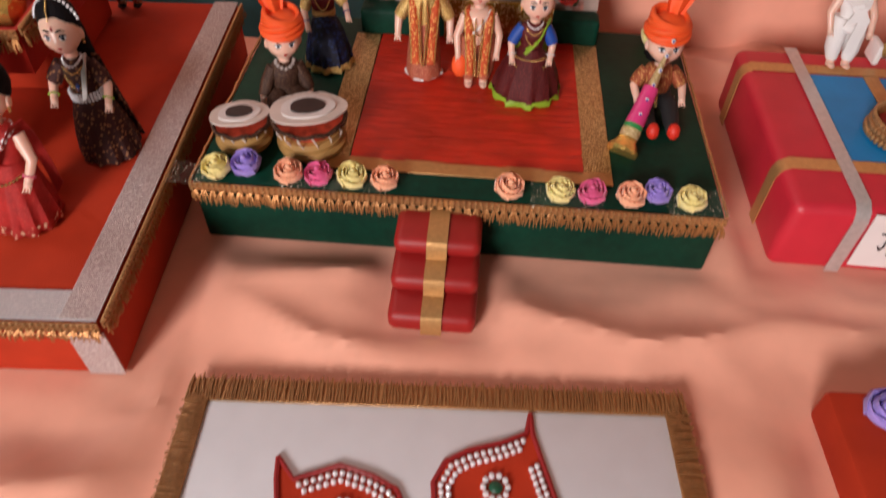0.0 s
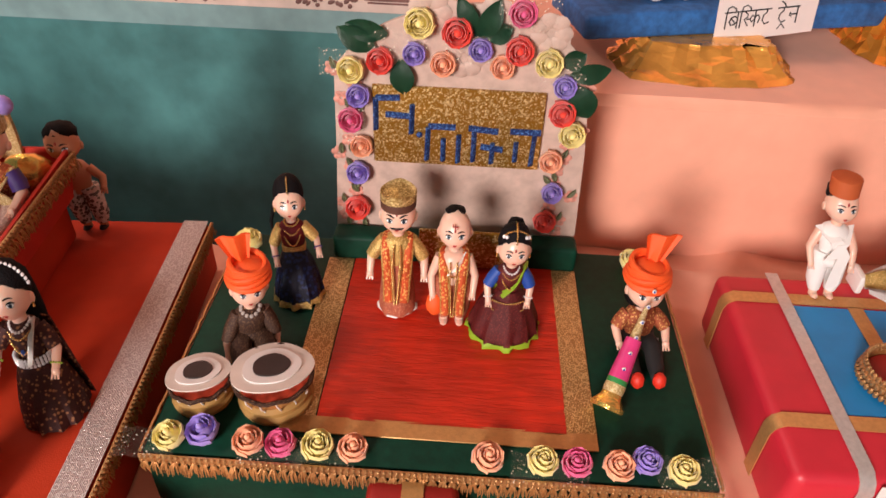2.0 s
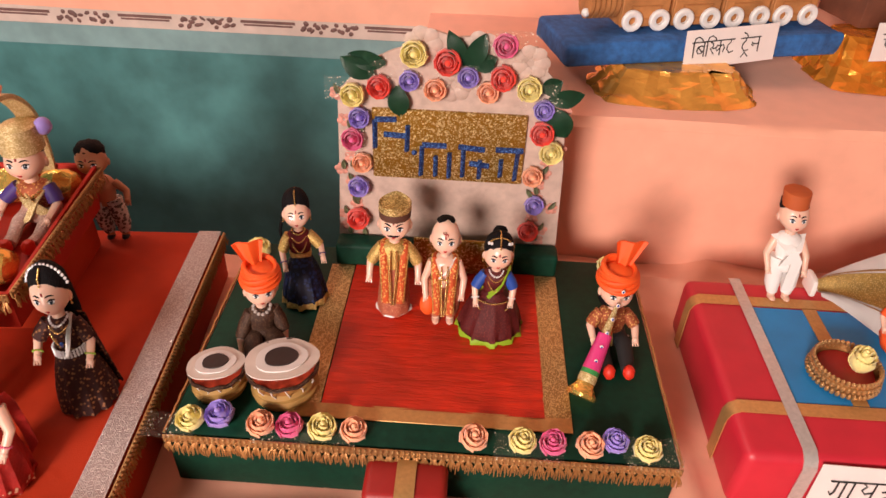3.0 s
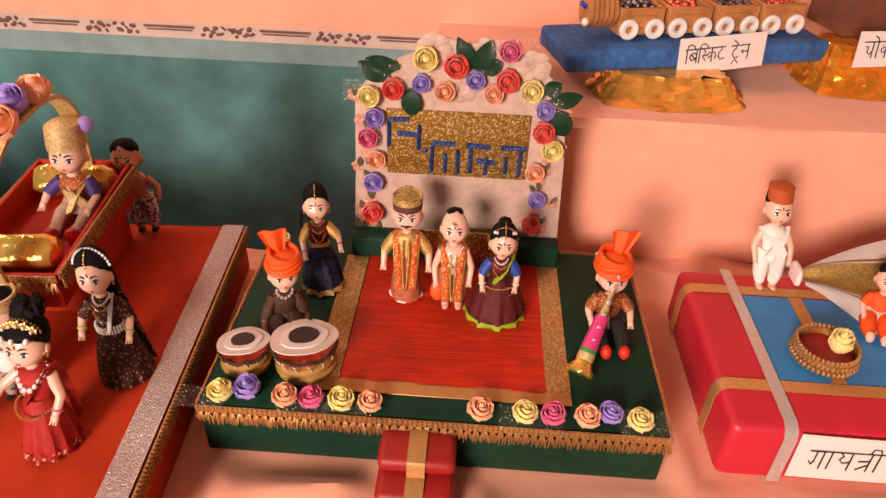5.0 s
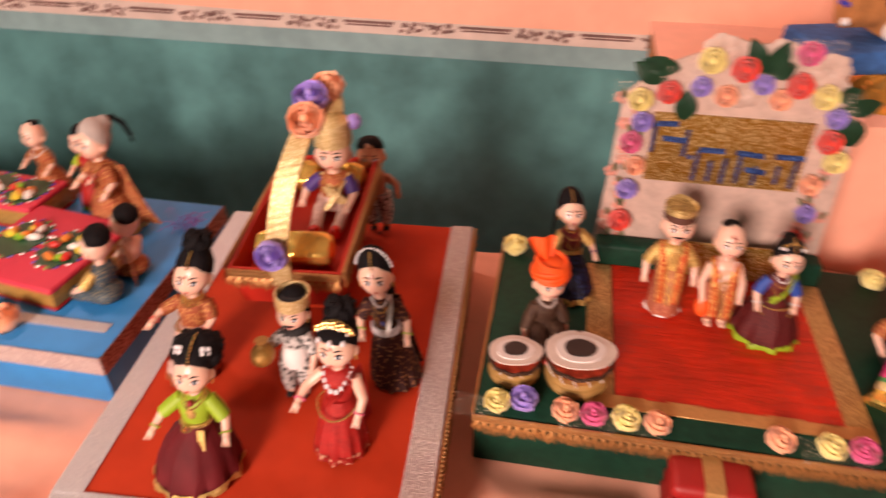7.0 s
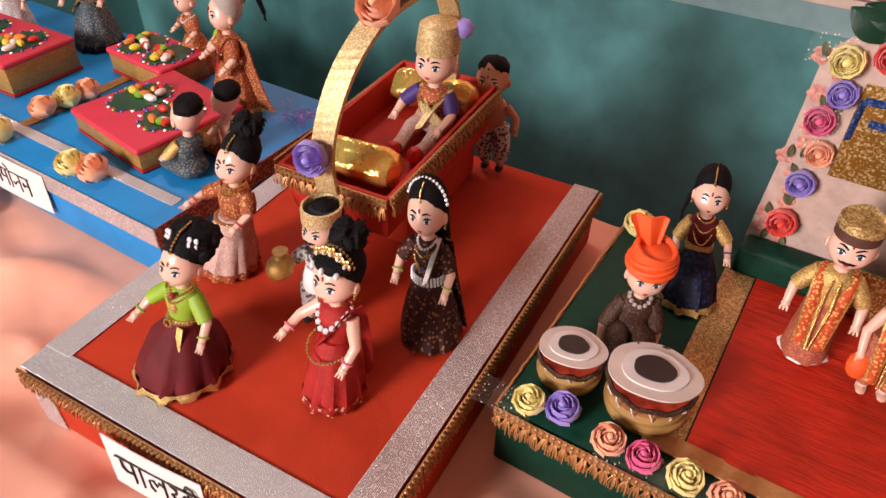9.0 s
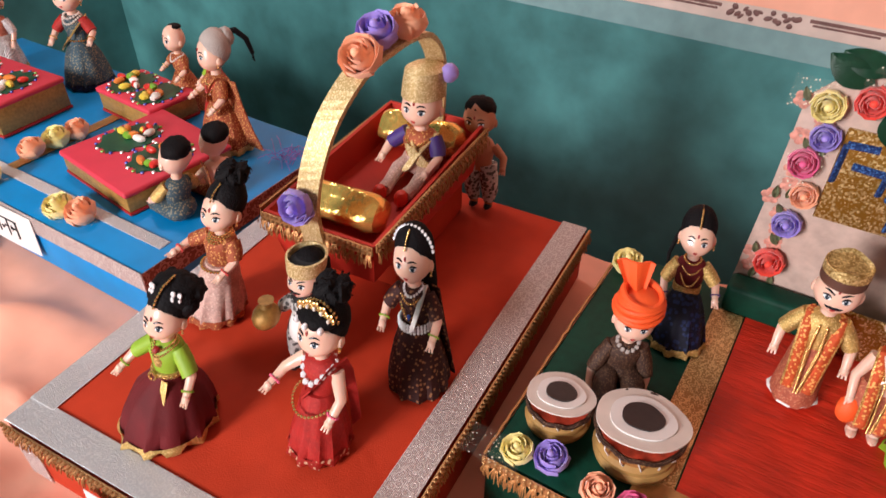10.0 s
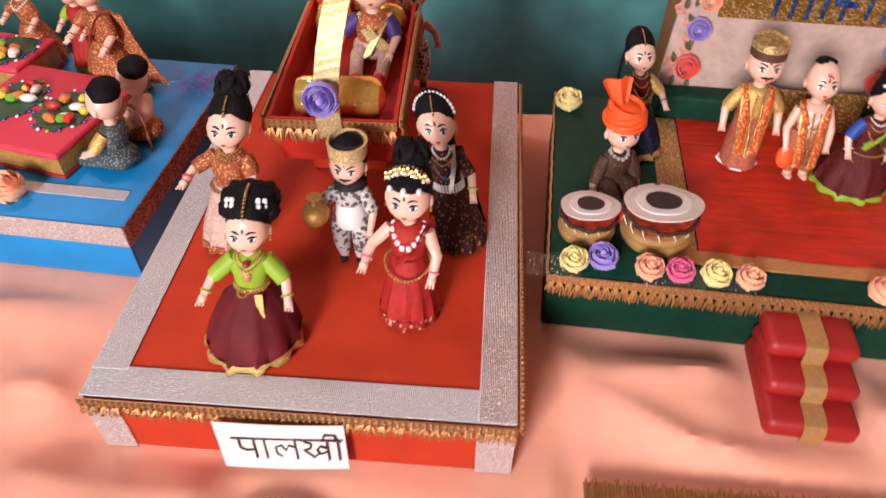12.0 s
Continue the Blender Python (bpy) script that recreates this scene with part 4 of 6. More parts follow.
rose("y", pose(0.185, 0.692, GT + 0.001, 15, 0, 0), 0.0115, stage)
for k, (x, y, w, d) in enumerate(((-0.185, 0.459, 0.022, 0.013), (-0.098, 0.458, 0.024, 0.012), (-0.060, 0.460, 0.022, 0.012), (0.095, 0.459, 0.028, 0.013), (0.190, 0.462, 0.024, 0.016))):
    bm = net_bm(w, d, k + 1.3)
    bmesh.ops.translate(bm, vec=(x, y, GT + 0.001), verts=bm.verts)
    part("net_scrap", bm, "net", stage, "sheer dotted net scrap")

bolster = thing("seat_bolster", "low dark green padded seat on the stage", "seat", (0.019, 0.676, GT))
part("cushion", box(-0.094, 0.131, 0.676, 0.699, GT, GT + 0.026, 0.004, 3), "green", bolster)
part("back_panel", box(-0.014, 0.086, 0.6712, 0.6752, GT + 0.0025, GT + 0.043, 0.0015), "glit", bolster, "gold glitter foam back panel")

# ---- the stairs ----
stairs = thing("steps", "three padded red steps with a gold ribbon runner", "steps", (0.004, 0.370, 0))
for k, (y0, z1) in enumerate(((0.372, 0.019), (0.394, 0.034), (0.416, 0.050))):
    bm = box(-0.030, 0.034, y0, 0.4535, 0.0005 if k == 0 else z1 - 0.0155, z1, 0.0065, 4)
    part("step", bm, "red", stairs)
bm = bmesh.new()
run = []
for y0, z1 in ((0.372, 0.019), (0.394, 0.034), (0.416, 0.050)):
    run += [(y0 - 0.0012, z1 - 0.0120), (y0 - 0.0012, z1 - 0.0060), (y0 + 0.0015, z1 - 0.0010), (y0 + 0.0065, z1 + 0.0010), (y0 + 0.0195, z1 + 0.0010)]
run[0] = (0.3708, 0.002)
run[-1] = (0.450, 0.051)
add_band(bm, [(0.002, y, z) for y, z in run], (0.0075, 0, 0), -0.0007)
part("runner", bm, "gold_plain", stairs, "gold ribbon runner")

# ---- the flowered arch ----
arch = thing("arch_board", "cream floral card arch trimmed with foam roses and green leaves", "backdrop board", (0.019, 0.702, GT))
ROUND = [(-0.095, 0.060), (-0.090, 0.150), (-0.087, 0.240), (-0.074, 0.254), (-0.062, 0.268), (-0.038, 0.280), (-0.012, 0.290), (0.000, 0.300), (0.017, 0.295), (0.045, 0.297), (0.060, 0.288),
         (0.079, 0.286), (0.088, 0.290), (0.100, 0.280), (0.100, 0.268), (0.110, 0.258), (0.120, 0.236), (0.126, 0.170), (0.131, 0.060)]
bm = bmesh.new()
front = [bm.verts.new((x, 0.702, z)) for x, z in ROUND]
rear = [bm.verts.new((x, 0.7055, z)) for x, z in ROUND]
bm.faces.new(front), bm.faces.new(rear[::-1])
for i in range(len(ROUND)):
    k = (i + 1) % len(ROUND)
    bm.faces.new((front[k], front[i], rear[i], rear[k]))
bmesh.ops.recalc_face_normals(bm, faces=bm.faces)
part("board", bm, "board", arch, smooth=False)
sign = part("sign", box(-0.056, 0.0870, 0.6985, 0.7015, 0.155, 0.2270, 0.0006, 1), "glit", arch, "gold glitter foam name panel")


def bar_run(bm, pts, r):
    add_tube(bm, [(x, 0.6975, z) for x, z in pts], r, 8, flat=0.5)


for pts in (((-0.0535, 0.187), (-0.0530, 0.2165)), ((-0.0530, 0.2165), (-0.0330, 0.2175)), ((-0.0235, 0.185), (-0.0225, 0.212)), ((-0.045, 0.202), (-0.024, 0.201)),
            ((-0.010, 0.160), (-0.009, 0.192)), ((-0.009, 0.193), (0.014, 0.193)), ((0.004, 0.160), (0.004, 0.182)), ((0.017, 0.159), (0.017, 0.186)),
            ((0.030, 0.161), (0.030, 0.190)), ((0.025, 0.193), (0.050, 0.191)), ((0.046, 0.160), (0.046, 0.180)), ((0.036, 0.176), (0.055, 0.174)),
            ((0.060, 0.192), (0.086, 0.192)), ((0.080, 0.160), (0.081, 0.191)), ((0.066, 0.163), (0.066, 0.182))):
    bm = bmesh.new()
    bar_run(bm, pts, 0.0030)
    part("lettering_bar", bm, "glit_blue", arch, "blue glitter bar")
bm = bmesh.new()
add_ball(bm, (-0.0165, 0.6975, 0.184), (0.0028, 0.0015, 0.0028))
part("lettering_dot", bm, "glit_blue", arch, "blue glitter dot")
ARCH = [("y", -0.072, 0.239), ("r", -0.048, 0.248), ("v", -0.021, 0.255), ("y", -0.017, 0.280), ("o", 0.002, 0.248), ("r", 0.012, 0.274), ("v", 0.031, 0.261), ("p", 0.061, 0.291), ("r", 0.061, 0.262),
        ("o", 0.049, 0.248), ("y", 0.085, 0.253), ("v", 0.100, 0.234), ("r", 0.101, 0.211), ("y", 0.111, 0.192), ("o", 0.097, 0.165), ("v", 0.102, 0.133), ("r", 0.099, 0.102),
        ("v", -0.067, 0.217), ("p", -0.074, 0.195), ("o", -0.066, 0.170), ("v", -0.070, 0.143), ("r", -0.072, 0.106)]
for key, x, z in ARCH:
    rose(key, pose(x, 0.7015, z, 90 - 12, rose_rng.uniform(-6, 6), 0), 0.0100 if key in "vo" else 0.0112, arch)
M["leaf"] = material("dark_green_leaf", (0.010, 0.075, 0.035), 0.42, vary=0.2, blot=90)
M["print"] = material("printed_blossom", (0.60, 0.26, 0.20), 0.6, vary=0.35, blot=160, grain=400)
M["print_leaf"] = material("printed_leaf", (0.22, 0.24, 0.13), 0.6, vary=0.25, blot=160)


def leaf(parent, x, z, angle, length, wide, y=0.6995, mat="leaf", name="leaf", label="dark green foam leaf"):
    bm = bmesh.new()
    left, mid, right, under = [], [], [], []
    for i in range(8):
        u = i / 7
        w = wide * math.sin(math.pi * min(1, u * 0.96 + 0.03)) ** 0.8
        y0 = -0.004 * math.sin(math.pi * u) * (length / 0.03)
        for row, s, lift in ((left, -1, 0.0015), (mid, 0, 0), (right, 1, 0.0015)):
            row.append(bm.verts.new((s * w, y0 - lift, u * length)))
    for a, b in ((left, mid), (mid, right)):
        for i in range(7):
            bm.faces.new((a[i], b[i], b[i + 1], a[i + 1]))
    r = bmesh.ops.solidify(bm, geom=list(bm.faces), thickness=0.0008)
    bmesh.ops.transform(bm, matrix=Matrix.Translation((x, y, z)) @ Matrix.Rotation(radians(angle), 4, "Y"), verts=bm.verts)
    return part(name, bm, mat, parent, label)


for x, z, a, ln, w in ((-0.052, 0.258, -62, 0.034, 0.010), (-0.042, 0.270, -78, 0.034, 0.009), (-0.032, 0.250, 175, 0.030, 0.010), (0.028, 0.272, -28, 0.034, 0.008), (0.030, 0.270, 24, 0.034, 0.009),
                       (0.034, 0.272, 70, 0.022, 0.009), (0.103, 0.244, 78, 0.032, 0.009), (0.108, 0.236, 150, 0.032, 0.012), (0.096, 0.252, 60, 0.020, 0.009)):
    leaf(arch, x, z, a, ln, w)
prng = random.Random(11)
for k in range(26):
    side = -1 if k % 2 else 1
    x = (-0.078 if side < 0 else 0.110) + prng.uniform(-0.010, 0.010)
    z = 0.075 + 0.17 * k / 26
    bm = bmesh.new()
    for q in range(5):
        a = q * 1.257 + k
        add_ball(bm, (x + 0.004 * math.cos(a), 0.7016, z + 0.004 * math.sin(a)), (0.0036, 0.0007, 0.0030), seg=6)
    part("printed_flower", bm, "print", arch, "faint printed blossom")
    leaf(arch, x - side * 0.003, z, prng.uniform(-40, 40) + (180 if k % 3 == 0 else 0), 0.011, 0.0025, 0.7012, "print_leaf", "printed_leaf", "faint printed leaf")
for k, (x, z) in enumerate(((-0.010, 0.288), (0.084, 0.276), (0.040, 0.286), (0.018, 0.252))):
    bm = bmesh.new()
    for q in range(7):
        a = q * 0.9
        add_ball(bm, (x + 0.010 * math.cos(a), 0.7012, z + 0.010 * math.sin(a)), (0.0075, 0.0012, 0.0065), seg=8)
    part("card_flower", bm, "board", arch, "cut cream card blossom")
for k, (x, z, w, d) in enumerate(((-0.080, 0.246, 0.018, 0.012), (-0.034, 0.262, 0.024, 0.014), (0.066, 0.292, 0.024, 0.014), (0.098, 0.246, 0.020, 0.014), (0.020, 0.262, 0.02, 0.012), (-0.074, 0.190, 0.014, 0.016))):
    bm = net_bm(w, d, k + 7.1)
    bmesh.ops.transform(bm, matrix=pose(x, 0.6985, z, 90, 0, 0), verts=bm.verts)
    part("net_scrap", bm, "net", arch, "sheer dotted net scrap")

# ---- the drums ----
M["drum_skin"] = material("drum_paper", (0.70, 0.62, 0.56), 0.7, vary=0.08, blot=70)
M["drum_black"] = material("drum_patch_black", (0.020, 0.014, 0.014), 0.55, vary=0.3, blot=150)
M["drum_red"] = material("red_gold_foil_paper", (0.55, 0.075, 0.035), 0.4, 0.3, vary=0.4, blot=160)
M["candy_white"] = material("white_cord", (0.70, 0.64, 0.58), 0.6)
M["khaki"] = material("khaki_padding", (0.36, 0.20, 0.055), 0.7, vary=0.2, blot=60)


def drum(name, x, y, r, high, label):
    ob = thing(name, label, "drum", (x, y, GT), local=True, group="pair of drums")
    bm = bmesh.new()
    for k in range(2):
        rr = r * (0.76 - 0.04 * k)
        add_tube(bm, [(rr * math.cos(a), rr * math.sin(a), 0.0050 + 0.0052 * k + 0.0012 * math.sin(a + 2 * k)) for a in np.linspace(0, 2 * math.pi, 28)], 0.0052, 8)
    part("ring_base", bm, "khaki", ob, "wound khaki cloth ring")
    bm = bmesh.new()
    add_lathe(bm, [(r * 0.46, 0.006), (r * 0.58, 0.012), (r * 0.84, high * 0.66), (r * 0.90, high - 0.0055)], 28)
    part("shell", bm, "drum_red", ob)
    for q in range(14):
        bm = bmesh.new()
        a = 2 * math.pi * q / 14
        add_tube(bm, [(r * 0.86 * math.cos(a), r * 0.86 * math.sin(a), high - 0.0065), (r * 0.93 * math.cos(a + 0.15), r * 0.93 * math.sin(a + 0.15), high * 0.6), (r * 0.78 * math.cos(a + 0.25), r * 0.78 * math.sin(a + 0.25), high * 0.3)], 0.0006, 4)
        part("cord", bm, "candy_white", ob, "white tension cord")
    bm = bmesh.new()
    add_tube(bm, [(r * 0.95 * math.cos(a), r * 0.95 * math.sin(a), high - 0.0065 + 0.001 * math.sin(9 * a)) for a in np.linspace(0, 2 * math.pi, 40)], 0.0017, 6)
    part("lacing", bm, "brown_sequin", ob, "dark braided lacing")
    tilt = Matrix.Translation((0, 0, high)) @ pose(0, 0, 0, -11, -3, 0)
    w = lambda a, k: 1 + 0.025 * math.sin(3 * a + r * 900) + 0.015 * math.sin(5 * a)
    for nm, rr, z, mt, lb in (("head_rim", 1.0, 0.0, "drum_skin", "tan paper drum rim"), ("head", 0.70, 0.0011, "white", "white drum skin"), ("black_patch", 0.45, 0.0020, "drum_black", "black painted patch")):
        bm = bmesh.new()
        add_lathe(bm, [(r * rr, z), (r * rr, z + 0.001)], 36, 0, tilt, wave=w)
        part(nm, bm, mt, ob, lb)
    return ob


drum("small_drum", -0.160, 0.505, 0.0230, 0.026, "small toy drum with a black patch on a khaki ring")
drum("large_drum", -0.106, 0.508, 0.0298, 0.033, "larger toy drum with a black patch on a khaki ring")

# ---- dolls on the green stage ----
GOLD2 = (("bead", 0.075, 0.05, 0.63, 0.008), ("bead", 0.085, 0.13, 0.62, 0.008))


def tunic_top(d):
    add_lathe(d["bm"], [(0.108, 0.37), (0.118, 0.45), (0.12, 0.56)], 18, slot(d, "gold_silk"), Matrix.Diagonal((0.8, 0.8, 1, 1)), close=False)
    for s in (-1, 1):
        beads(d, [(s * 0.02, -0.10, 0.62), (s * 0.03, -0.128, 0.45), (s * 0.01, -0.148, 0.2)], 0.009, "bead")


doll("groom_doll", "doll in long orange brocade coat with a gold and brown cap", (-0.027, 0.612, GT + 0.002), (-0.027, 0.630, 0.171), 1, lower=("robe", "rust_sheer", 0.125, "white"), torso="gold_silk",
     arms=((-0.185, -0.05, 0.36), (0.185, -0.05, 0.36)), sleeve="gold_silk", hair="bald", hat="crown", shawl=("orange_brocade", "stole"), moustache=True, bangle=None, extra=tunic_top)


def boy_extra(d):
    k = slot(d, "tilak")
    for pts in (((-0.02, 0.0), (0.02, 0.0)), ((0, -0.02), (0, 0.02)), ((-0.02, 0.0), (-0.02, 0.02)), ((0.02, 0), (0.02, -0.02))):
        add_tube(d["bm"], [(x, -0.122 + 0.3 * abs(z), 0.905 + z) for x, z in pts], 0.004, 4, k)
    add_ball(d["bm"], (-0.13, -0.05, 0.20), (0.07, 0.05, 0.10), slot(d, "turban"), 10)
    add_band(d["bm"], [(0.08, -0.03, 0.63), (0.02, -0.10, 0.55), (-0.06, -0.09, 0.47)], (0.01, 0, 0.02), 0.008, slot(d, "white"))


doll("boy_doll", "shaven-headed doll in rust robe with gold bead strings", (0.020, 0.600, GT + 0.002), (0.019, 0.625, 0.163), 2, lower=("legs", "rust_sheer", 0.075, None), torso="skin", hair="bald",
     arms=((-0.15, -0.06, 0.30), (0.15, -0.06, 0.32)), shawl=("orange_brocade", "stole"), chains=(("bead", 0.08, 0.16, 0.63, 0.009),), bangle=None, extra=boy_extra)


def lady_extra(d):
    for q in ((-0.11, 0.11), ):
        beads(d, [(x, -0.115 - 0.02 * math.cos(x * 12), 0.40 - 0.03 * math.cos(x * 12)) for x in np.linspace(-0.12, 0.12, 14)], 0.009, "bead")
    beads(d, [(x, -0.13 - 0.03 * math.cos(x * 12), 0.33 - 0.05 * math.cos(x * 12)) for x in np.linspace(-0.12, 0.12, 14)], 0.008, "bead")


doll("mother_doll", "doll in maroon and green saree with gold bead strings", (0.063, 0.597, GT + 0.002), (0.067, 0.606, 0.159), 2, lower=("skirt", "maroon_saree", 0.27, "leaf_cloth"), torso="maroon_saree", hair="bun", hat="parting",
     arms=((-0.15, -0.09, 0.37), (0.15, -0.09, 0.37)), sleeve="royal", shawl=("leaf_cloth", "sash"), chains=GOLD2 + (("gem", 0.058, 0.02, 0.645, 0.010),), bangle="gem", extra=lady_extra)


def navy_extra(d):
    add_lathe(d["bm"], [(0.088, 0.40), (0.092, 0.43), (0.09, 0.46)], 20, slot(d, "gold_silk"), Matrix.Diagonal((1.1, 0.9, 1, 1)))


doll("navy_dancer_doll", "doll in navy puffed skirt and maroon gold blouse", (-0.114, 0.622, GT + 0.002), (-0.125, 0.660, 0.157), 13, lower=("skirt", "navy_silk", 0.20, "gold_silk"), torso="maroon", hair="braid", hat="chain",
     arms=((-0.15, -0.06, 0.36), (0.20, -0.10, 0.44)), sleeve="gold_silk", chains=GOLD2 + (("bead", 0.06, 0.01, 0.66, 0.009),), bangle="purple", extra=navy_extra)
doll("drummer_doll", "doll in brown sequin tunic with tall orange turban", (-0.139, 0.560, GT + 0.001), (-0.136, 0.578, 0.153), 21, lower=("floor", "brown_sequin", 0.075, "shoe"), torso="brown_sequin", hair="cropped", hat="turban",
     arms=((-0.16, -0.13, 0.26), (0.15, -0.13, 0.26)), sleeve="brown_sequin", bangle=None, chains=(("grey_hair", 0.065, 0.02, 0.65, 0.016),))


def piper_extra(d):
    add_band(d["bm"], [(-0.03, -0.098, 0.62), (-0.02, -0.108, 0.50), (-0.01, -0.115, 0.38)], (0.012, 0, 0), 0.006, slot(d, "bead"))
    hair_lump(d, (0, 0.03, 0.72), (0.12, 0.09, 0.06), "hair", 0.2, 3)
    add_band(d["bm"], [(0.13, -0.05, 0.40), (0.135, -0.15, 0.30), (0.13, -0.2, 0.16)], (0.004, 0, 0.03), 0.01, slot(d, "white"))


doll("piper_doll", "seated doll in orange turban and copper tunic playing a long pipe", (0.172, 0.586, GT + 0.001), (0.171, 0.600, 0.158), 4, lower=("floor", "black", 0.062, "shoe"), torso="copper_silk", hair="cropped", hat="turban",
     arms=((-0.15, -0.12, 0.46), (0.16, -0.12, 0.46)), sleeve="copper_silk", bangle=None, extra=piper_extra)

M["pipe_pink"] = material("pink_magenta_paint", (0.66, 0.045, 0.20), 0.35, vary=0.1, blot=90)
M["pipe_green"] = material("pipe_green_paint", (0.03, 0.24, 0.06), 0.35)
pipe = thing("toy_pipe", "long pink toy pipe with a gold bell", "pipe", (0.141, 0.520, GT))
p0, p1 = Vector((0.141, 0.517, GT + 0.010)), Vector((0.168, 0.570, 0.118))
axis = (p1 - p0).to_track_quat("Z", "Y").to_matrix().to_4x4()
ln = (p1 - p0).length
for nm, prof, mt in (("bell", [(0.0125, -0.006), (0.0130, -0.003), (0.0085, 0.003), (0.0072, 0.008)], "foil"), ("collar", [(0.0074, 0.006), (0.0080, 0.010), (0.0076, 0.015)], "glit_fine"),
                     ("band", [(0.0078, 0.014), (0.0076, 0.019)], "pipe_green"), ("tube", [(0.0077, 0.018), (0.0060, 0.05), (0.0044, ln - 0.03)], "pipe_pink"), ("mouthpiece", [(0.0042, ln - 0.031), (0.003, ln - 0.015), (0.0015, ln)], "glit_fine")):
    bm = bmesh.new()
    add_lathe(bm, prof, 20, 0, Matrix.Translation(p0) @ axis)
    part(nm, bm, mt, pipe)
for k in range(6):
    u = 0.028 + k * 0.0125
    r = 0.0076 - (u - 0.018) * 0.038
    c = p0 + (p1 - p0).normalized() * u + Vector((-0.1, -0.8, 0.45)).normalized() * (r * 0.97)
    bm = bmesh.new()
    add_ball(bm, c, (0.0017, 0.0012, 0.0020), 0, 8)
    hole = part("finger_hole", bm, "white", pipe, "white ringed finger hole")
    bm = bmesh.new()
    add_ball(bm, c + Vector((-0.00005, -0.0006, 0.0003)), (0.0010, 0.0009, 0.0012), 0, 8)
    part("hole_centre", bm, "royal", hole)


# ---- the orange stage ----
ostage = thing("orange_stage", "orange felt display box edged with wide silver ribbon", "display box", (-0.3425, 0.311, 0), 3.5, local=True)
OW, OD = 0.1392, 0.402
part("body", box(-OW, OW, 0, OD, 0, GT, 0.003), "orange", ostage)
RW = 0.0235
flat_strip("ribbon", ostage, -OW, OW, -0.0005, RW, GT, "silver", label="wide silver brocade ribbon")
flat_strip("ribbon", ostage, -OW - 0.0005, -OW + RW, RW - 0.003, OD, GT + 0.0004, "silver", label="wide silver brocade ribbon")
flat_strip("ribbon", ostage, OW - RW, OW + 0.0005, 0.0, OD, GT + 0.0004, "silver_rose", label="wide silver pink brocade ribbon")
for x0, x1 in ((-OW - 0.0008, -OW + 0.022), (OW - 0.024, OW + 0.0008)):
    part("corner_ribbon", box(x0, x1, -0.0012, -0.0002, 0.001, GT - 0.012, 0.0003, 1), "silver_rose", ostage, "silver ribbon on the corner")
fringe(ostage, (-OW - 0.001, -0.001), (OW + 0.001, -0.001), (0, -1), GT + 0.0005, 0.007, seed=3)
fringe(ostage, (OW + 0.001, 0.0), (OW + 0.001, OD), (1, 0), GT + 0.0005, 0.008, seed=4)
placard("paper_label", "white paper label with black marker handwriting on the orange box", (-0.3925, 0.2950, 0.006), 0.083, 0.050, 6, -3, [["pa", "aa", "la", "kha", "ii"]], 0.0215, 0.011, 0.014)


def sari_extra(mat):
    def f(d):
        add_band(d["bm"], [(0.09, -0.02, 0.63), (0.02, -0.105, 0.50), (-0.05, -0.11, 0.38)], (0.022, 0, 0.02), 0.008, slot(d, mat))
    return f


def green_blouse(d):
    for s in (-1, 1):
        for i in range(4):
            add_ball(d["bm"], (s * (0.078 + 0.034 * (i % 2)), -0.030 + 0.006 * (i // 2) + 0.018 * (i % 2), 0.968 + 0.030 * (i // 2) - 0.014 * (i % 2)), (0.018, 0.012, 0.018), slot(d, "gem"), 6)
    add_lathe(d["bm"], [(0.100, 0.505), (0.118, 0.555), (0.106, 0.600)], 20, slot(d, "gold_silk"), Matrix.Diagonal((0.5, 0.84, 1, 1)), close=False)
    for i in range(12):
        a = i * 0.5236
        add_ball(d["bm"], (-0.03 + 0.026 * math.cos(a), -0.090, 0.425 + 0.026 * math.sin(a)), 0.009, slot(d, "bead"), 6)
    add_lathe(d["bm"], [(0.09, 0.395), (0.094, 0.42), (0.09, 0.445)], 20, slot(d, "gold_silk"), Matrix.Diagonal((1.05, 0.9, 1, 1)))
    add_band(d["bm"], [(0.06, -0.085, 0.42), (0.085, -0.14, 0.30), (0.09, -0.17, 0.18)], (0.022, 0, 0), 0.006, slot(d, "gold_silk"))
    for s in (-1, 1):
        add_ball(d["bm"], (s * 0.165, -0.03, 0.50), (0.022, 0.03, 0.022), slot(d, "teal_gem"), 8)
    beads(d, [(0, -0.100, 0.935), (0, -0.080, 0.975), (0, -0.020, 1.022), (0, 0.08, 1.035)], 0.010, "bead")
    add_ball(d["bm"], (0, -0.085, 0.635), 0.022, slot(d, "tilak"), 8)


doll("green_blouse_doll", "doll in green blouse and wide maroon skirt with gold hem", (-0.385, 0.362, GT + 0.002), (-0.379, 0.386, 0.167), 5, lower=("skirt", "maroon", 0.27, "gold_silk"), torso="leaf_cloth", hair="big",
     arms=((-0.24, -0.12, 0.43), (0.23, -0.10, 0.40)), sleeve="leaf_cloth", chains=(("bead", 0.06, 0.03, 0.655, 0.009), ("bead", 0.075, 0.05, 0.64, 0.008)), belt="bead", bangle="leaf_cloth", extra=green_blouse)


def red_extra(d):
    beads(d, loop(0, -0.03, 0.40, 0.13, 0.11, 0.04), 0.010, "bead")
    for s in (-1, 1):
        beads(d, [(s * 0.13, 0.0, 0.79), (s * 0.132, 0.0, 0.74)], 0.009, "bead")


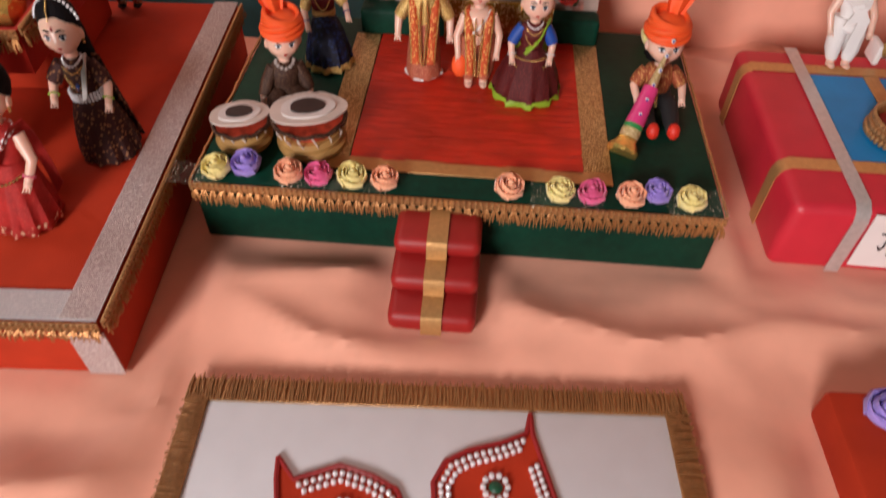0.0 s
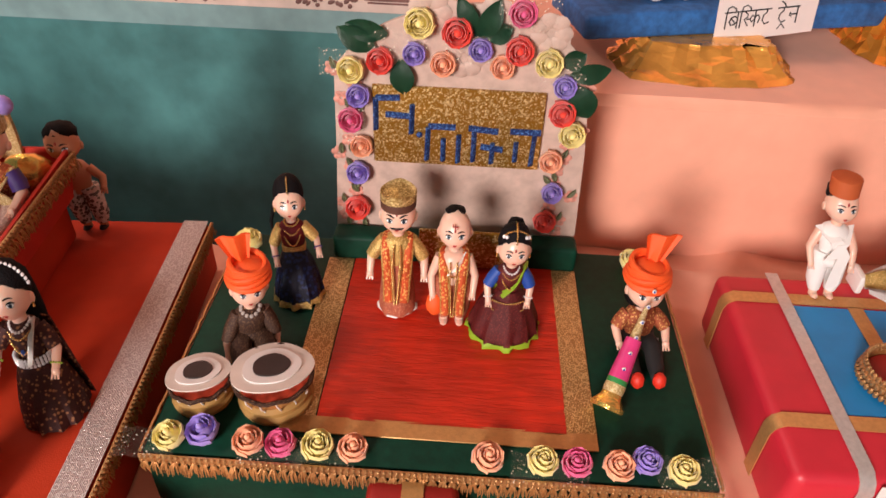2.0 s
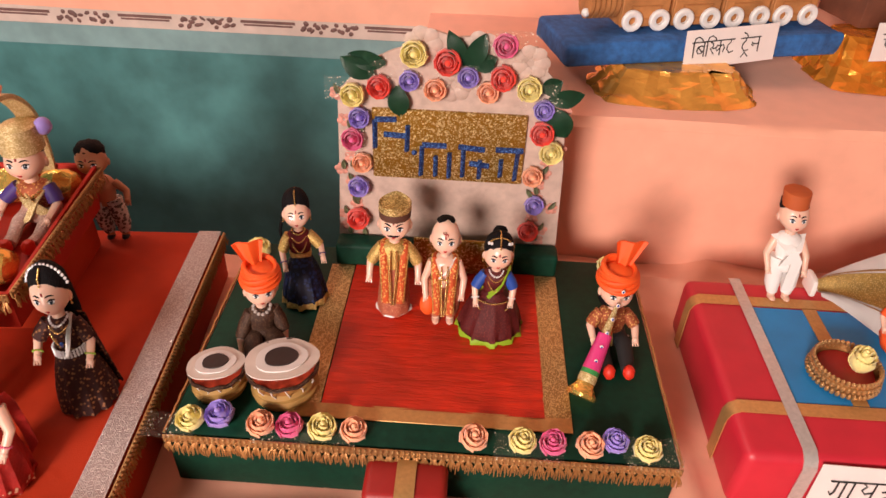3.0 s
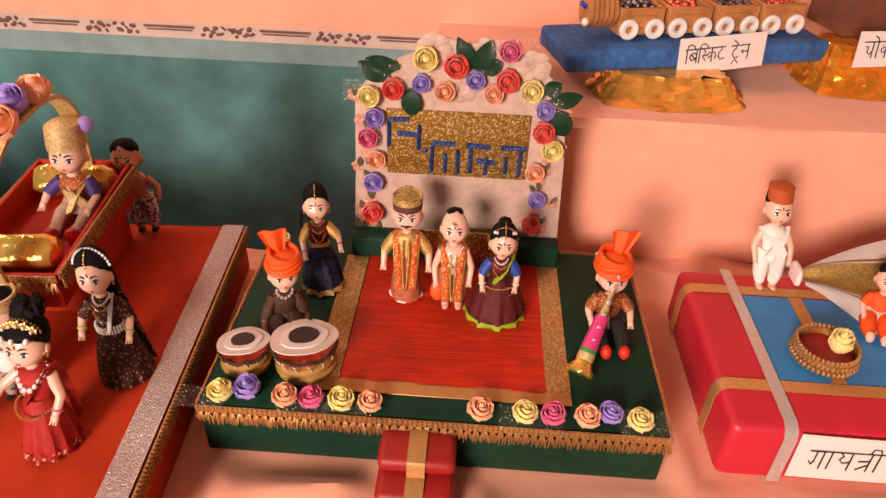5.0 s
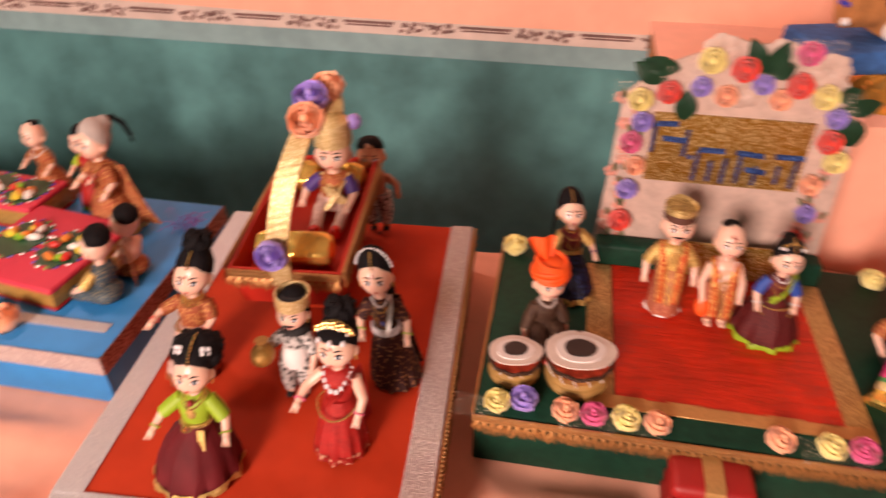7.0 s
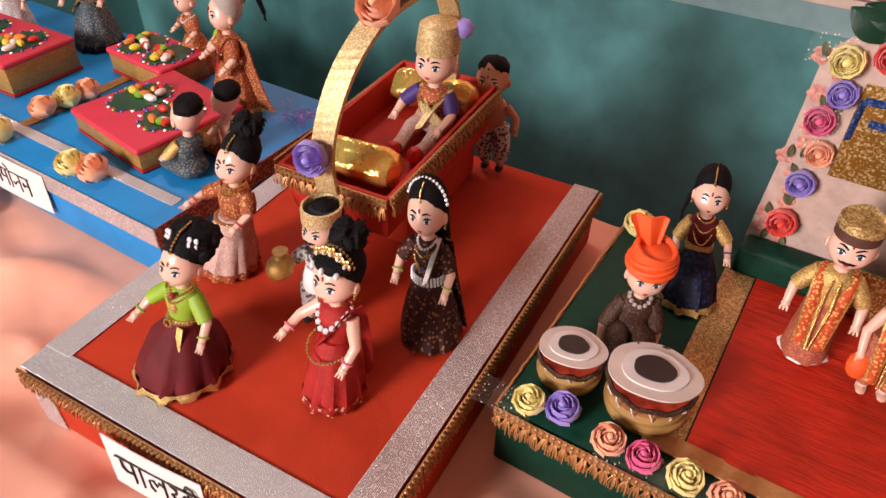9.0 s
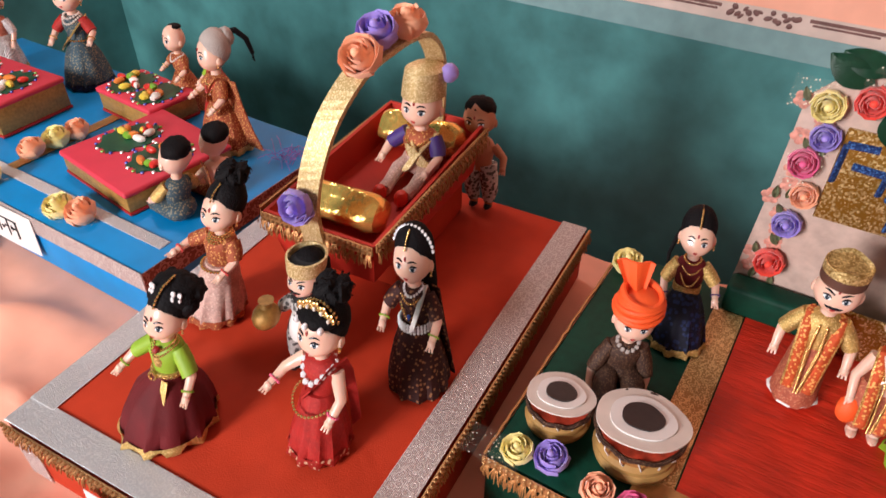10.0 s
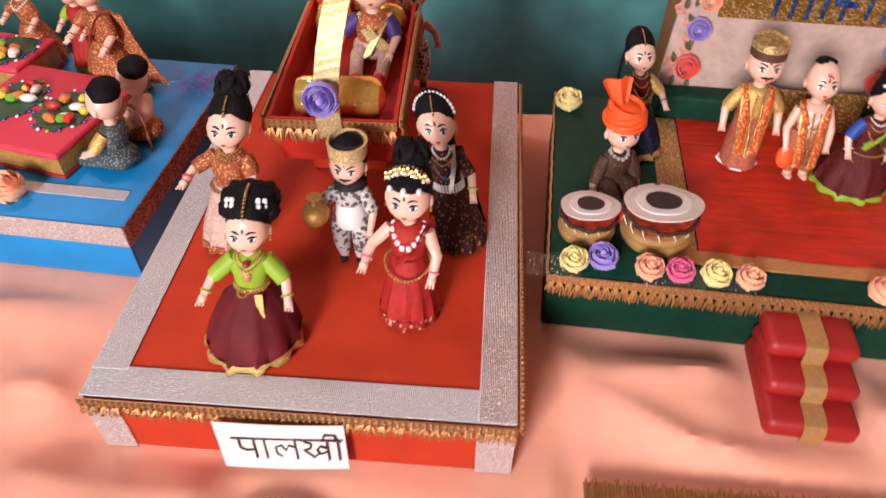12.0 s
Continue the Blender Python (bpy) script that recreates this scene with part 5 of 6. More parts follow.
doll("red_sari_doll", "doll in red saree with a gold flower crown and gem necklace", (-0.285, 0.402, GT + 0.002), (-0.286, 0.424, 0.176), -3, lower=("skirt", "red_saree", 0.165, "red_gold_print"), torso="red_saree", hair="top", hat="gold_flower",
     arms=((-0.21, -0.16, 0.46), (0.15, -0.10, 0.36)), sleeve=None, shawl=("red_saree", "sash"), chains=(("gem", 0.085, 0.09, 0.625, 0.019),), bangle="pink_band", extra=red_extra)


def pot_extra(d):
    add_ball(d["bm"], (-0.20, -0.17, 0.52), (0.095, 0.10, 0.095), slot(d, "gold_card"), 16)
    add_lathe(d["bm"], [(0.045, 0.60), (0.036, 0.635), (0.055, 0.655)], 12, slot(d, "gold_card"), Matrix.Translation((-0.20, -0.17, 0)))
    add_lathe(d["bm"], [(0.115, 0.34), (0.12, 0.44), (0.10, 0.52)], 18, slot(d, "white"), Matrix.Diagonal((0.95, 0.9, 1, 1)))
    hair_lump(d, (0, 0.02, 0.64), (0.11, 0.09, 0.05), "black", 0.2, 9)


doll("water_bearer_doll", "doll in spotted black and white dress with gold cap and pot", (-0.336, 0.446, GT + 0.002), (-0.337, 0.466, 0.158), 0, lower=("legs", "black_white", 0.07, "black"), torso="black_white", hair="long", hat="gold_cap",
     arms=((-0.18, -0.13, 0.47), (0.16, -0.10, 0.36)), sleeve="black_white", moustache=True, bangle=None, extra=pot_extra)


def belt_extra(d):
    for k in range(3):
        beads(d, loop(0, -0.01, 0.44 - 0.02 * k, 0.105, 0.092), 0.011, "gem")
    add_ball(d["bm"], (0, -0.10, 0.50), (0.014, 0.01, 0.02), slot(d, "royal"), 6)
    add_band(d["bm"], [(0.04, 0.10, 0.55), (0.075, 0.0, 0.655), (0.07, -0.09, 0.58), (0.02, -0.115, 0.42)], (0.018, 0, 0.01), 0.008, slot(d, "silver_plain"))
    add_band(d["bm"], [(0.09, 0.09, 0.62), (0.11, 0.11, 0.40), (0.13, 0.13, 0.20), (0.15, 0.15, 0.02)], (0.05, -0.02, 0.0), 0.01, slot(d, "brown_dotted"))


doll("brown_sari_doll", "doll in dark brown dotted saree with a gem tiara", (-0.259, 0.482, GT + 0.002), (-0.287, 0.518, 0.166), 9, lower=("skirt", "brown_dotted", 0.19, None), torso="brown_dotted", hair="long", hat="tiara",
     arms=((-0.17, -0.12, 0.44), (0.16, -0.12, 0.40)), sleeve="brown_dotted", chains=GOLD2 + (("gem", 0.06, 0.03, 0.65, 0.010),), bangle="leaf_cloth", extra=belt_extra)


def trail_extra(d):
    add_lathe(d["bm"], [(0.10, 0.24), (0.13, 0.32), (0.105, 0.42)], 20, slot(d, "rose_silk"))
    beads(d, loop(0, -0.01, 0.42, 0.11, 0.10), 0.011, "bead")
    for k in range(3):
        beads(d, loop(0, -0.0, 0.67 - 0.02 * k, 0.062 + 0.006 * k, 0.055 + 0.006 * k, 0.01), 0.010, "bead")
    beads(d, [(0, -0.112, 0.93), (0, -0.09, 0.97), (0, -0.03, 1.006)], 0.009, "bead")


doll("copper_dancer_doll", "doll in copper blouse and pale skirt with a high hair bun", (-0.436, 0.456, GT + 0.002), (-0.421, 0.481, 0.188), 3, lower=("skirt", "rose_silk", 0.17, "copper_silk"), torso="copper_silk", hair="top",
     arms=((-0.22, -0.15, 0.52), (0.12, -0.12, 0.44)), sleeve="copper_silk", bangle="lip", extra=trail_extra)
doll("porter_doll", "tan doll with short black hair behind the palanquin", (-0.330, 0.700, GT + 0.002), (-0.337, 0.700, 0.176), 10, skin="tan", lower=("legs", "black_white", 0.07, "black"), torso="tan", hair="cropped",
     arms=((-0.18, -0.06, 0.44), (0.20, -0.08, 0.46)), bangle=None)

# ---- the palanquin ----
pal = thing("palanquin", "red toy palanquin with gold fringe and a gold wrapped handle", "palanquin", (-0.366, 0.593, GT), 5.0, local=True)
PB, PT = 0.047, 0.089


def tray_bm():
    """An open flared tray with walls of some thickness."""
    bm = bmesh.new()
    def ring(w, y0, y1, z, k=0.0):
        return [bm.verts.new(q) for q in ((-w, y0, z), (w, y0, z), (w, y1, z + k), (-w, y1, z + k))]
    o0, o1 = ring(0.0415, -0.086, 0.088, PB), ring(0.0485, -0.094, 0.096, PT, 0.006)
    i1, i0 = ring(0.0455, -0.091, 0.093, PT, 0.006), ring(0.042, -0.087, 0.089, PB + 0.020)
    for a, b in ((o0, o1), (o1, i1), (i1, i0)):
        for q in range(4):
            bm.faces.new((a[q], a[(q + 1) % 4], b[(q + 1) % 4], b[q]))
    bm.faces.new(o0[::-1]), bm.faces.new(i0)
    return bm


part("tray", tray_bm(), "carpet_felt", pal, smooth=False)
part("pedestal", box(-0.034, 0.032, -0.040, 0.090, 0.0005, PB, 0.004), "orange", pal, "orange felt pedestal")
for a, b, o, s in (((-0.0485, -0.0945), (0.0485, -0.0945), (0, -1), 5), ((0.0487, -0.094), (0.0487, 0.096), (1, 0), 6), ((-0.0487, 0.096), (-0.0487, -0.094), (-1, 0), 7)):
    fringe(pal, a, b, o, PT + (0.001 if o[0] == 0 else 0.003), 0.010, seed=s)
HAND = [(0.000, -0.097, 0.078), (0.000, -0.100, 0.110), (0.004, -0.094, 0.142), (0.011, -0.079, 0.174), (0.020, -0.056, 0.198), (0.026, -0.028, 0.206), (0.026, 0.002, 0.204), (0.022, 0.032, 0.193), (0.016, 0.062, 0.165), (0.006, 0.084, 0.125), (0.000, 0.092, 0.085)]
pts = []
for k in range(len(HAND) - 1):
    for u in np.linspace(0, 1, 6)[:-1]:
        q = [Vector(HAND[max(0, min(len(HAND) - 1, k + o))]) for o in (-1, 0, 1, 2)]
        pts.append(0.5 * (2 * q[1] + (q[2] - q[0]) * u + (2 * q[0] - 5 * q[1] + 4 * q[2] - q[3]) * u * u + (3 * q[1] - q[0] - 3 * q[2] + q[3]) * u ** 3))
pts.append(Vector(HAND[-1]))
bm = bmesh.new()
fine = []
for a, b in zip(pts, pts[1:]):
    fine += [a, a.lerp(b, 0.33), a.lerp(b, 0.66)]
fine.append(pts[-1])
rows = []
for k, p in enumerate(fine):
    way = (fine[min(k + 1, len(fine) - 1)] - fine[max(k - 1, 0)]).normalized()
    out = way.cross(Vector((1, 0, 0))).normalized()
    t = 0.0038 + 0.0004 * ((k % 3) / 2)
    skew = way * 0.0022
    rows.append([bm.verts.new(p + Vector((sx * 0.0088, 0, 0)) + out * (so * t / 2) + skew * sx) for sx, so in ((-1, -1), (1, -1), (1, 1), (-1, 1))])
for a, b in zip(rows, rows[1:]):
    for i in range(4):
        bm.faces.new((a[i], a[(i + 1) % 4], b[(i + 1) % 4], b[i]))
bm.faces.new(rows[0][::-1]), bm.faces.new(rows[-1])
bmesh.ops.recalc_face_normals(bm, faces=bm.faces)
part("handle", bm, "glit_fine", pal, "arched handle wrapped in gold tape", smooth=False)
for key, x, y, z, rx, s in (("v", -0.001, -0.103, 0.116, 78, 0.0135), ("o", 0.024, -0.050, 0.204, 50, 0.0145), ("v", 0.023, -0.030, 0.210, 28, 0.0140), ("o", 0.030, -0.008, 0.208, 5, 0.0145)):
    rose(key, pose(x, y, z, rx, 0, 0), s, pal)


def bolster_bm(x0, x1, y, z, r):
    """A foil-wrapped roll with crimped ends."""
    bm = bmesh.new()
    prof = [(r * 0.25, x0), (r * 0.85, x0 + 0.004), (r, x0 + 0.010), (r, (x0 + x1) / 2), (r, x1 - 0.010), (r * 0.85, x1 - 0.004), (r * 0.25, x1)]
    add_lathe(bm, prof, 24, 0, Matrix.Translation((0, y, z)) @ Matrix.Rotation(radians(90), 4, "Y"), wave=lambda a, k: 1 + 0.05 * math.sin(5 * a + 9 * k) + 0.10 * math.cos(4 * a))
    for v in bm.verts:
        v.co += Vector((0, 1, 1)) * 0.0006 * noise.noise(v.co * 300)
    return bm


for x0, x1, y in ((-0.036, 0.036, -0.056), (-0.040, -0.006, 0.066), (0.006, 0.042, 0.066)):
    ob = thing("foil_roll", "shiny gold foil wrapped roll in the palanquin tray", "foil roll", group="foil rolls", local=True)
    ob.matrix_basis = pal.matrix_basis @ Matrix.Translation((0, 0, 0))
    part("wrapper", bolster_bm(x0, x1, y, PB + 0.0205 + 0.0155 + (0.004 if y > 0 else 0.002), 0.0158), "foil", ob)


def prince_extra(d):
    add_band(d["bm"], [(-0.10, 0.0, 0.62), (0.0, -0.11, 0.54), (0.10, -0.10, 0.44)], (0.02, 0, 0.03), 0.01, slot(d, "glit_fine"))
    add_band(d["bm"], [(0.09, 0.0, 0.63), (0.03, -0.115, 0.52), (-0.03, -0.14, 0.40)], (0.03, 0, 0.02), 0.01, slot(d, "glit_fine"))
    add_ball(d["bm"], (0.15, 0.05, 1.03), (0.06, 0.05, 0.06), slot(d, "rose_v"), 10)


pw = pal.matrix_basis @ Vector((0.014, 0.036, PB + 0.0205))
doll("prince_doll", "seated doll in tall gold hat and gold sash in the palanquin", (pw.x, pw.y, pw.z), (-0.350, 0.632, 0.227), 6, lower=("floor", "rose_silk", 0.045, "shoe"), torso="copper_silk", hair="cropped", hat="tall",
     arms=((-0.20, -0.10, 0.46), (0.12, -0.15, 0.44)), sleeve="purple", chains=(("bead", 0.085, 0.06, 0.63, 0.010),), bangle=None, extra=prince_extra)


# ---- the blue stage ----
bstage = thing("blue_stage", "bright blue display box with silver and brown ribbon edging", "display box", (-0.80, 0.445, 0))
bm = bmesh.new()
# right face takes the darker blue: its shade is painted in
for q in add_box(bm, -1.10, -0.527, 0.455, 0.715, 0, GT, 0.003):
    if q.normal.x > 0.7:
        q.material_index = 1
part("body", bm, ["blue", "blue_shaded"], bstage)
part("ribbon", box(-1.10, -0.5268, 0.4538, 0.4548, GT - 0.021, GT + 0.0002, 0.0003, 1), "silver_rose", bstage, "wide silver pink brocade ribbon")
part("ribbon", box(-0.5268, -0.5256, 0.4545, 0.715, GT - 0.021, GT + 0.0004, 0.0003, 1), "brown_rib", bstage, "wide brown brocade ribbon")
flat_strip("stripe", bstage, -1.10, -0.540, 0.486, 0.4985, GT, "silver", label="narrow silver ribbon")
flat_strip("stripe", bstage, -0.788, -0.774, 0.497, 0.700, GT + 0.0003, "gold_plain", label="plain gold ribbon")
for key, x, y in (("y", -0.663, 0.476), ("o", -0.636, 0.481), ("o", -0.781, 0.527), ("y", -0.781, 0.555), ("o", -0.777, 0.578), ("y", -0.772, 0.472)):
    rose(key, pose(x, y, GT + 0.001, 18, rose_rng.uniform(-8, 8), 0), 0.0145, bstage)
for k, (x, y) in enumerate(((-0.665, 0.473), (-0.640, 0.478), (-0.775, 0.470), (-0.780, 0.560))):
    bm = net_bm(0.022, 0.014, k + 21.3)
    bmesh.ops.translate(bm, vec=(x, y, GT + 0.001), verts=bm.verts)
    part("net_scrap", bm, "net", bstage, "sheer dotted net scrap")
placard("paper_label", "white paper label with black marker handwriting on the blue box", (-0.790, 0.4505, 0.012), 0.105, 0.045, 0, -3, [["ba", "bha", "o", "ja", "na"]], 0.019, 0.014, 0.012)

FOOD = {"w": (0.80, 0.76, 0.70), "y": (0.80, 0.60, 0.06), "o": (0.78, 0.24, 0.04), "g": (0.20, 0.42, 0.03), "r": (0.62, 0.03, 0.02), "b": (0.01, 0.03, 0.40)}
for key, col in FOOD.items():
    M["food_" + key] = material("clay_" + key, col, 0.35, vary=0.1, blot=120)


def meal_table(x, y, turn, w, d, high, seed):
    """A low foam table with two leaf plates of clay food and a border of gems."""
    rng = random.Random(seed)
    ob = thing("meal_table", "low pink foam table with gold sides and two clay meals", "toy table", (x, y, GT), turn, "low meal tables", local=True)
    part("base", box(-w, w, -d, d, 0.0005, 0.004, 0.001), "red", ob)
    part("side", box(-w + 0.001, w - 0.001, -d + 0.001, d - 0.001, 0.004, high - 0.006, 0.001), "gold_card", ob, "brushed gold side")
    top = part("tabletop", box(-w - 0.001, w + 0.001, -d - 0.001, d + 0.001, high - 0.007, high, 0.003, 3), "pinkred", ob, "pink red foam top")
    pr = min(0.0255, w * 0.44)
    for cx in (-w * 0.47, w * 0.47):
        bm = bmesh.new()
        add_lathe(bm, [(pr, high), (pr, high + 0.0012)], 26, 0, Matrix.Translation((cx, 0, 0)) @ Matrix.Diagonal((1.0, 1.25, 1, 1)), wave=lambda a, k: 1 + 0.12 * math.sin(9 * a))
        plate = part("leaf_plate", bm, "leaf", top, "dark green foam leaf plate")
        for k in range(9):
            a, r = rng.uniform(0, 6.28), 0.80 * pr * math.sqrt(rng.random())
            key = "wyogrwyor"[k]
            bm = bmesh.new()
            got = add_ball(bm, (cx + r * math.cos(a), 1.15 * r * math.sin(a), high + 0.004), (rng.uniform(0.0045, 0.0085), rng.uniform(0.0035, 0.0055), 0.0040), 0, 8, Matrix.Rotation(a * 2, 4, "Z"))
            o = part("clay_food", bm, "food_" + key, ob)
        for k in range(18):
            a = 2 * math.pi * k / 18
            bm = bmesh.new()
            add_ball(bm, (cx + (pr + 0.0025) * math.cos(a), (1.25 * pr + 0.002) * math.sin(a), high + 0.001), (0.0020, 0.0020, 0.0012), 0, 6)
            part("gem", bm, ("food_b", "gem", "food_b", "pearl", "food_g")[k % 5], ob)
    return ob


meal_table(-0.654, 0.573, -8, 0.061, 0.060, 0.027, 1)
meal_table(-0.756, 0.659, -4, 0.050, 0.032, 0.031, 2)
meal_table(-0.915, 0.570, 2, 0.072, 0.045, 0.040, 3)


def kid_extra(d):
    add_band(d["bm"], [(0.08, -0.02, 0.63), (0.0, -0.11, 0.52), (-0.08, -0.08, 0.42)], (0.02, 0, 0.02), 0.008, slot(d, "gold_silk"))


doll("kid_diner_doll", "seated child doll in blue silk with gold sash at the table", (-0.563, 0.530, GT + 0.001), (-0.569, 0.550, 0.139), -105, lower=("floor", "steel_blue_silk", 0.07, None), torso="steel_blue_silk", hair="cropped",
     arms=((-0.15, -0.15, 0.45), (0.15, -0.15, 0.45)), sleeve="gold_silk", bangle=None, extra=kid_extra)
doll("kid_diner_doll", "seated child doll in copper cloth at the table", (-0.560, 0.574, GT + 0.001), (-0.566, 0.594, 0.135), -100, lower=("floor", "copper_silk", 0.07, None), torso="skin", hair="cropped",
     arms=((-0.15, -0.15, 0.45), (0.15, -0.15, 0.45)), bangle=None, shawl=("copper_silk", "sash"))


def gran_extra(d):
    add_band(d["bm"], [(0.10, 0.06, 0.62), (0.14, 0.08, 0.42), (0.20, 0.12, 0.2), (0.26, 0.16, 0.05)], (0.07, 0.03, 0.0), 0.012, slot(d, "copper_silk"))
    beads(d, loop(0, -0.01, 0.63, 0.09, 0.075, 0.12), 0.009, "lip")


doll("grandmother_doll", "grey-haired doll in copper saree with a black braid tassel", (-0.622, 0.652, GT + 0.001), (-0.636, 0.668, 0.182), -25, lower=("skirt", "copper_silk", 0.21, "gold_silk"), torso="copper_silk", hair="grey",
     arms=((-0.18, -0.16, 0.44), (0.15, -0.12, 0.42)), sleeve="copper_silk", shawl=("copper_silk", "sash"), chains=GOLD2, extra=gran_extra)
doll("seated_guest_doll", "seated doll in gold red silk with a pearl necklace", (-0.728, 0.694, GT + 0.001), (-0.738, 0.701, 0.160), -15, lower=("skirt", "copper_silk", 0.20, None), torso="copper_silk", hair="bald",
     arms=((-0.18, -0.12, 0.46), (0.15, -0.12, 0.44)), sleeve="copper_silk", chains=(("pearl", 0.075, 0.06, 0.64, 0.014),))
doll("red_guest_doll", "small doll in red and green dress behind the table", (-0.672, 0.690, GT + 0.001), (-0.676, 0.700, 0.158), -20, lower=("skirt", "red_saree", 0.17, "leaf_cloth"), torso="red_saree", hair="bun", sleeve="leaf_cloth",
     arms=((-0.16, -0.12, 0.44), (0.15, -0.12, 0.42)))


def blue_extra(d):
    beads(d, loop(0, -0.01, 0.66, 0.065, 0.06, 0.02), 0.013, "pearl")
    beads(d, loop(0, -0.01, 0.64, 0.08, 0.07, 0.05), 0.012, "pearl")
    add_band(d["bm"], [(0.10, 0.02, 0.62), (0.05, -0.11, 0.52), (-0.06, -0.12, 0.42), (-0.13, -0.06, 0.36)], (0.03, 0, 0.035), 0.012, slot(d, "gold_silk"))


doll("blue_sari_doll", "doll in steel blue silk saree with gold sash and pearls", (-0.885, 0.672, GT + 0.001), (-0.905, 0.690, 0.188), 20, lower=("skirt", "steel_blue_silk", 0.20, "navy_silk"), torso="steel_blue_silk", hair="big",
     arms=((-0.18, -0.12, 0.44), (0.19, -0.10, 0.46)), sleeve="red_saree", belt="bead", extra=blue_extra)
doll("edge_guest_doll", "doll in rose silk dress beside the far table", (-1.010, 0.640, GT + 0.001), (-1.015, 0.655, 0.165), 30, lower=("skirt", "silver_rose", 0.20, "gold_silk"), torso="rust_sheer", hair="bun", sleeve="silver_rose")
M["tinsel"] = material("violet_tinsel", (0.36, 0.12, 0.50), 0.3, 0.4)
tin = thing("tinsel_wisp", "thin violet tinsel threads on the blue box", "tinsel", (-0.545, 0.668, GT), kind="stuff")
rng = random.Random(8)
bm = bmesh.new()
for k in range(26):
    a = rng.uniform(0, 6.28)
    p = Vector((-0.548 + rng.uniform(-0.015, 0.015), 0.665 + rng.uniform(-0.012, 0.012), GT + 0.002))
    q = p + Vector((0.022 * math.cos(a), 0.018 * math.sin(a), rng.uniform(0.0, 0.012)))
    add_tube(bm, [p, (p + q) / 2 + Vector((0, 0, 0.006)), q], 0.00035, 3)
tagged(part("thread", bm, "tinsel", tin), kind="stuff")

# ---- the crimson box ----
RT = 0.066
rbox = thing("crimson_box", "crimson wrapped display box crossed by gold and silver ribbons", "display box", (0.49, 0.465, 0))
bm = box(0.262, 0.80, 0.464, 0.684, 0, RT, 0.009, 4)
part("body", bm, "rose_red", rbox)
flat_strip("blue_panel", rbox, 0.318, 0.80, 0.522, 0.642, RT - 0.0006, "blue", label="bright blue paper panel")


def strap(name, pts, wide, mat, label):
    bm = bmesh.new()
    add_band(bm, pts, wide, 0.0009)
    return part(name, bm, mat, rbox, label)


def over_x(y, z0, w):
    return [(0.2612, y, z0), (0.2612, y, RT - 0.010), (0.2640, y, RT - 0.0035), (0.2700, y, RT + 0.0004), (0.40, y, RT + 0.0006), (0.80, y, RT + 0.0006)]


strap("ribbon", over_x(0.514, 0.004, 0), (0, 0.0065, 0), "gold_plain", "plain gold ribbon")
strap("ribbon", over_x(0.650, 0.004, 0), (0, 0.0065, 0), "gold_plain", "plain gold ribbon")
strap("ribbon", [(0.312, 0.4628, 0.002), (0.312, 0.4628, RT - 0.010), (0.312, 0.4660, RT - 0.003), (0.312, 0.4730, RT + 0.0014), (0.312, 0.60, RT + 0.0016), (0.312, 0.684, RT + 0.0010)], (-0.0055, 0, 0), "silver_plain", "plain silver ribbon")
strap("ribbon", [(0.372, 0.5215, RT + 0.0009), (0.372, 0.642, RT + 0.0009)], (-0.0065, 0, 0), "gold_plain", "plain gold ribbon")
placard("paper_label", "white paper label with black marker handwriting on the crimson box", (0.3195, 0.4600, 0.013), 0.15, 0.052, 0, -2, [["ga", "aa", "ya", "tra", "ii"], ["a"]], 0.021, 0.012, 0.014)


def dhoti_extra(d):
    k = slot(d, "white")
    add_band(d["bm"], [(-0.10, 0.02, 0.62), (-0.02, -0.105, 0.56), (0.05, -0.115, 0.44), (0.02, -0.12, 0.30), (0.0, -0.13, 0.18)], (0.045, 0, 0.012), 0.012, k)
    add_band(d["bm"], [(0.10, 0.02, 0.62), (0.03, -0.115, 0.54), (-0.05, -0.12, 0.42)], (0.045, 0, 0.012), 0.014, k)
    add_ball(d["bm"], (0, -0.01, 0.36), (0.115, 0.10, 0.07), k, 12)


doll("priest_doll", "doll in white wrapped cotton with a rust felt cap", (0.347, 0.658, RT + 0.001), (0.341, 0.684, 0.175), 0, lower=("legs", "white", 0.072, None), torso="white", hair="cropped", hat="cap",
     arms=((-0.15, -0.05, 0.34), (0.15, -0.07, 0.34)), bangle=None, extra=dhoti_extra)

tray = thing("offering_tray", "small beaded gold tray with red powder and a yellow rose", "tray", (0.369, 0.556, RT), local=True)
bm = bmesh.new()
add_lathe(bm, [(0.030, 0.0020), (0.032, 0.004), (0.0335, 0.010), (0.0315, 0.011), (0.0290, 0.0045)], 32)
part("dish", bm, "lace", tray)
for k in range(3):
    bm = bmesh.new()
    for q in range(42):
        a = 2 * math.pi * (q + 0.5 * k) / 42
        got = bmesh.ops.create_icosphere(bm, subdivisions=1, radius=0.0026)["verts"]
        bmesh.ops.translate(bm, vec=((0.0335 - 0.0012 * k) * math.cos(a), (0.0335 - 0.0012 * k) * math.sin(a), 0.0035 + 0.0042 * k), verts=got)
    part("beaded_rim", bm, "lace_braid", tray, "gold beaded rim")
bm = bmesh.new()
add_lathe(bm, [(0.029, 0.0046), (0.028, 0.0062), (0.001, 0.0070)], 28, close=False)
part("red_powder", bm, "red", tray, "red powder fill")
rose("y", pose(0.014, 0.004, 0.0070, 10, 0, 0), 0.0115, tray)
tray.matrix_basis = pose(0.369, 0.556, RT) @ Matrix.Diagonal((0.86, 0.86, 1.35, 1))

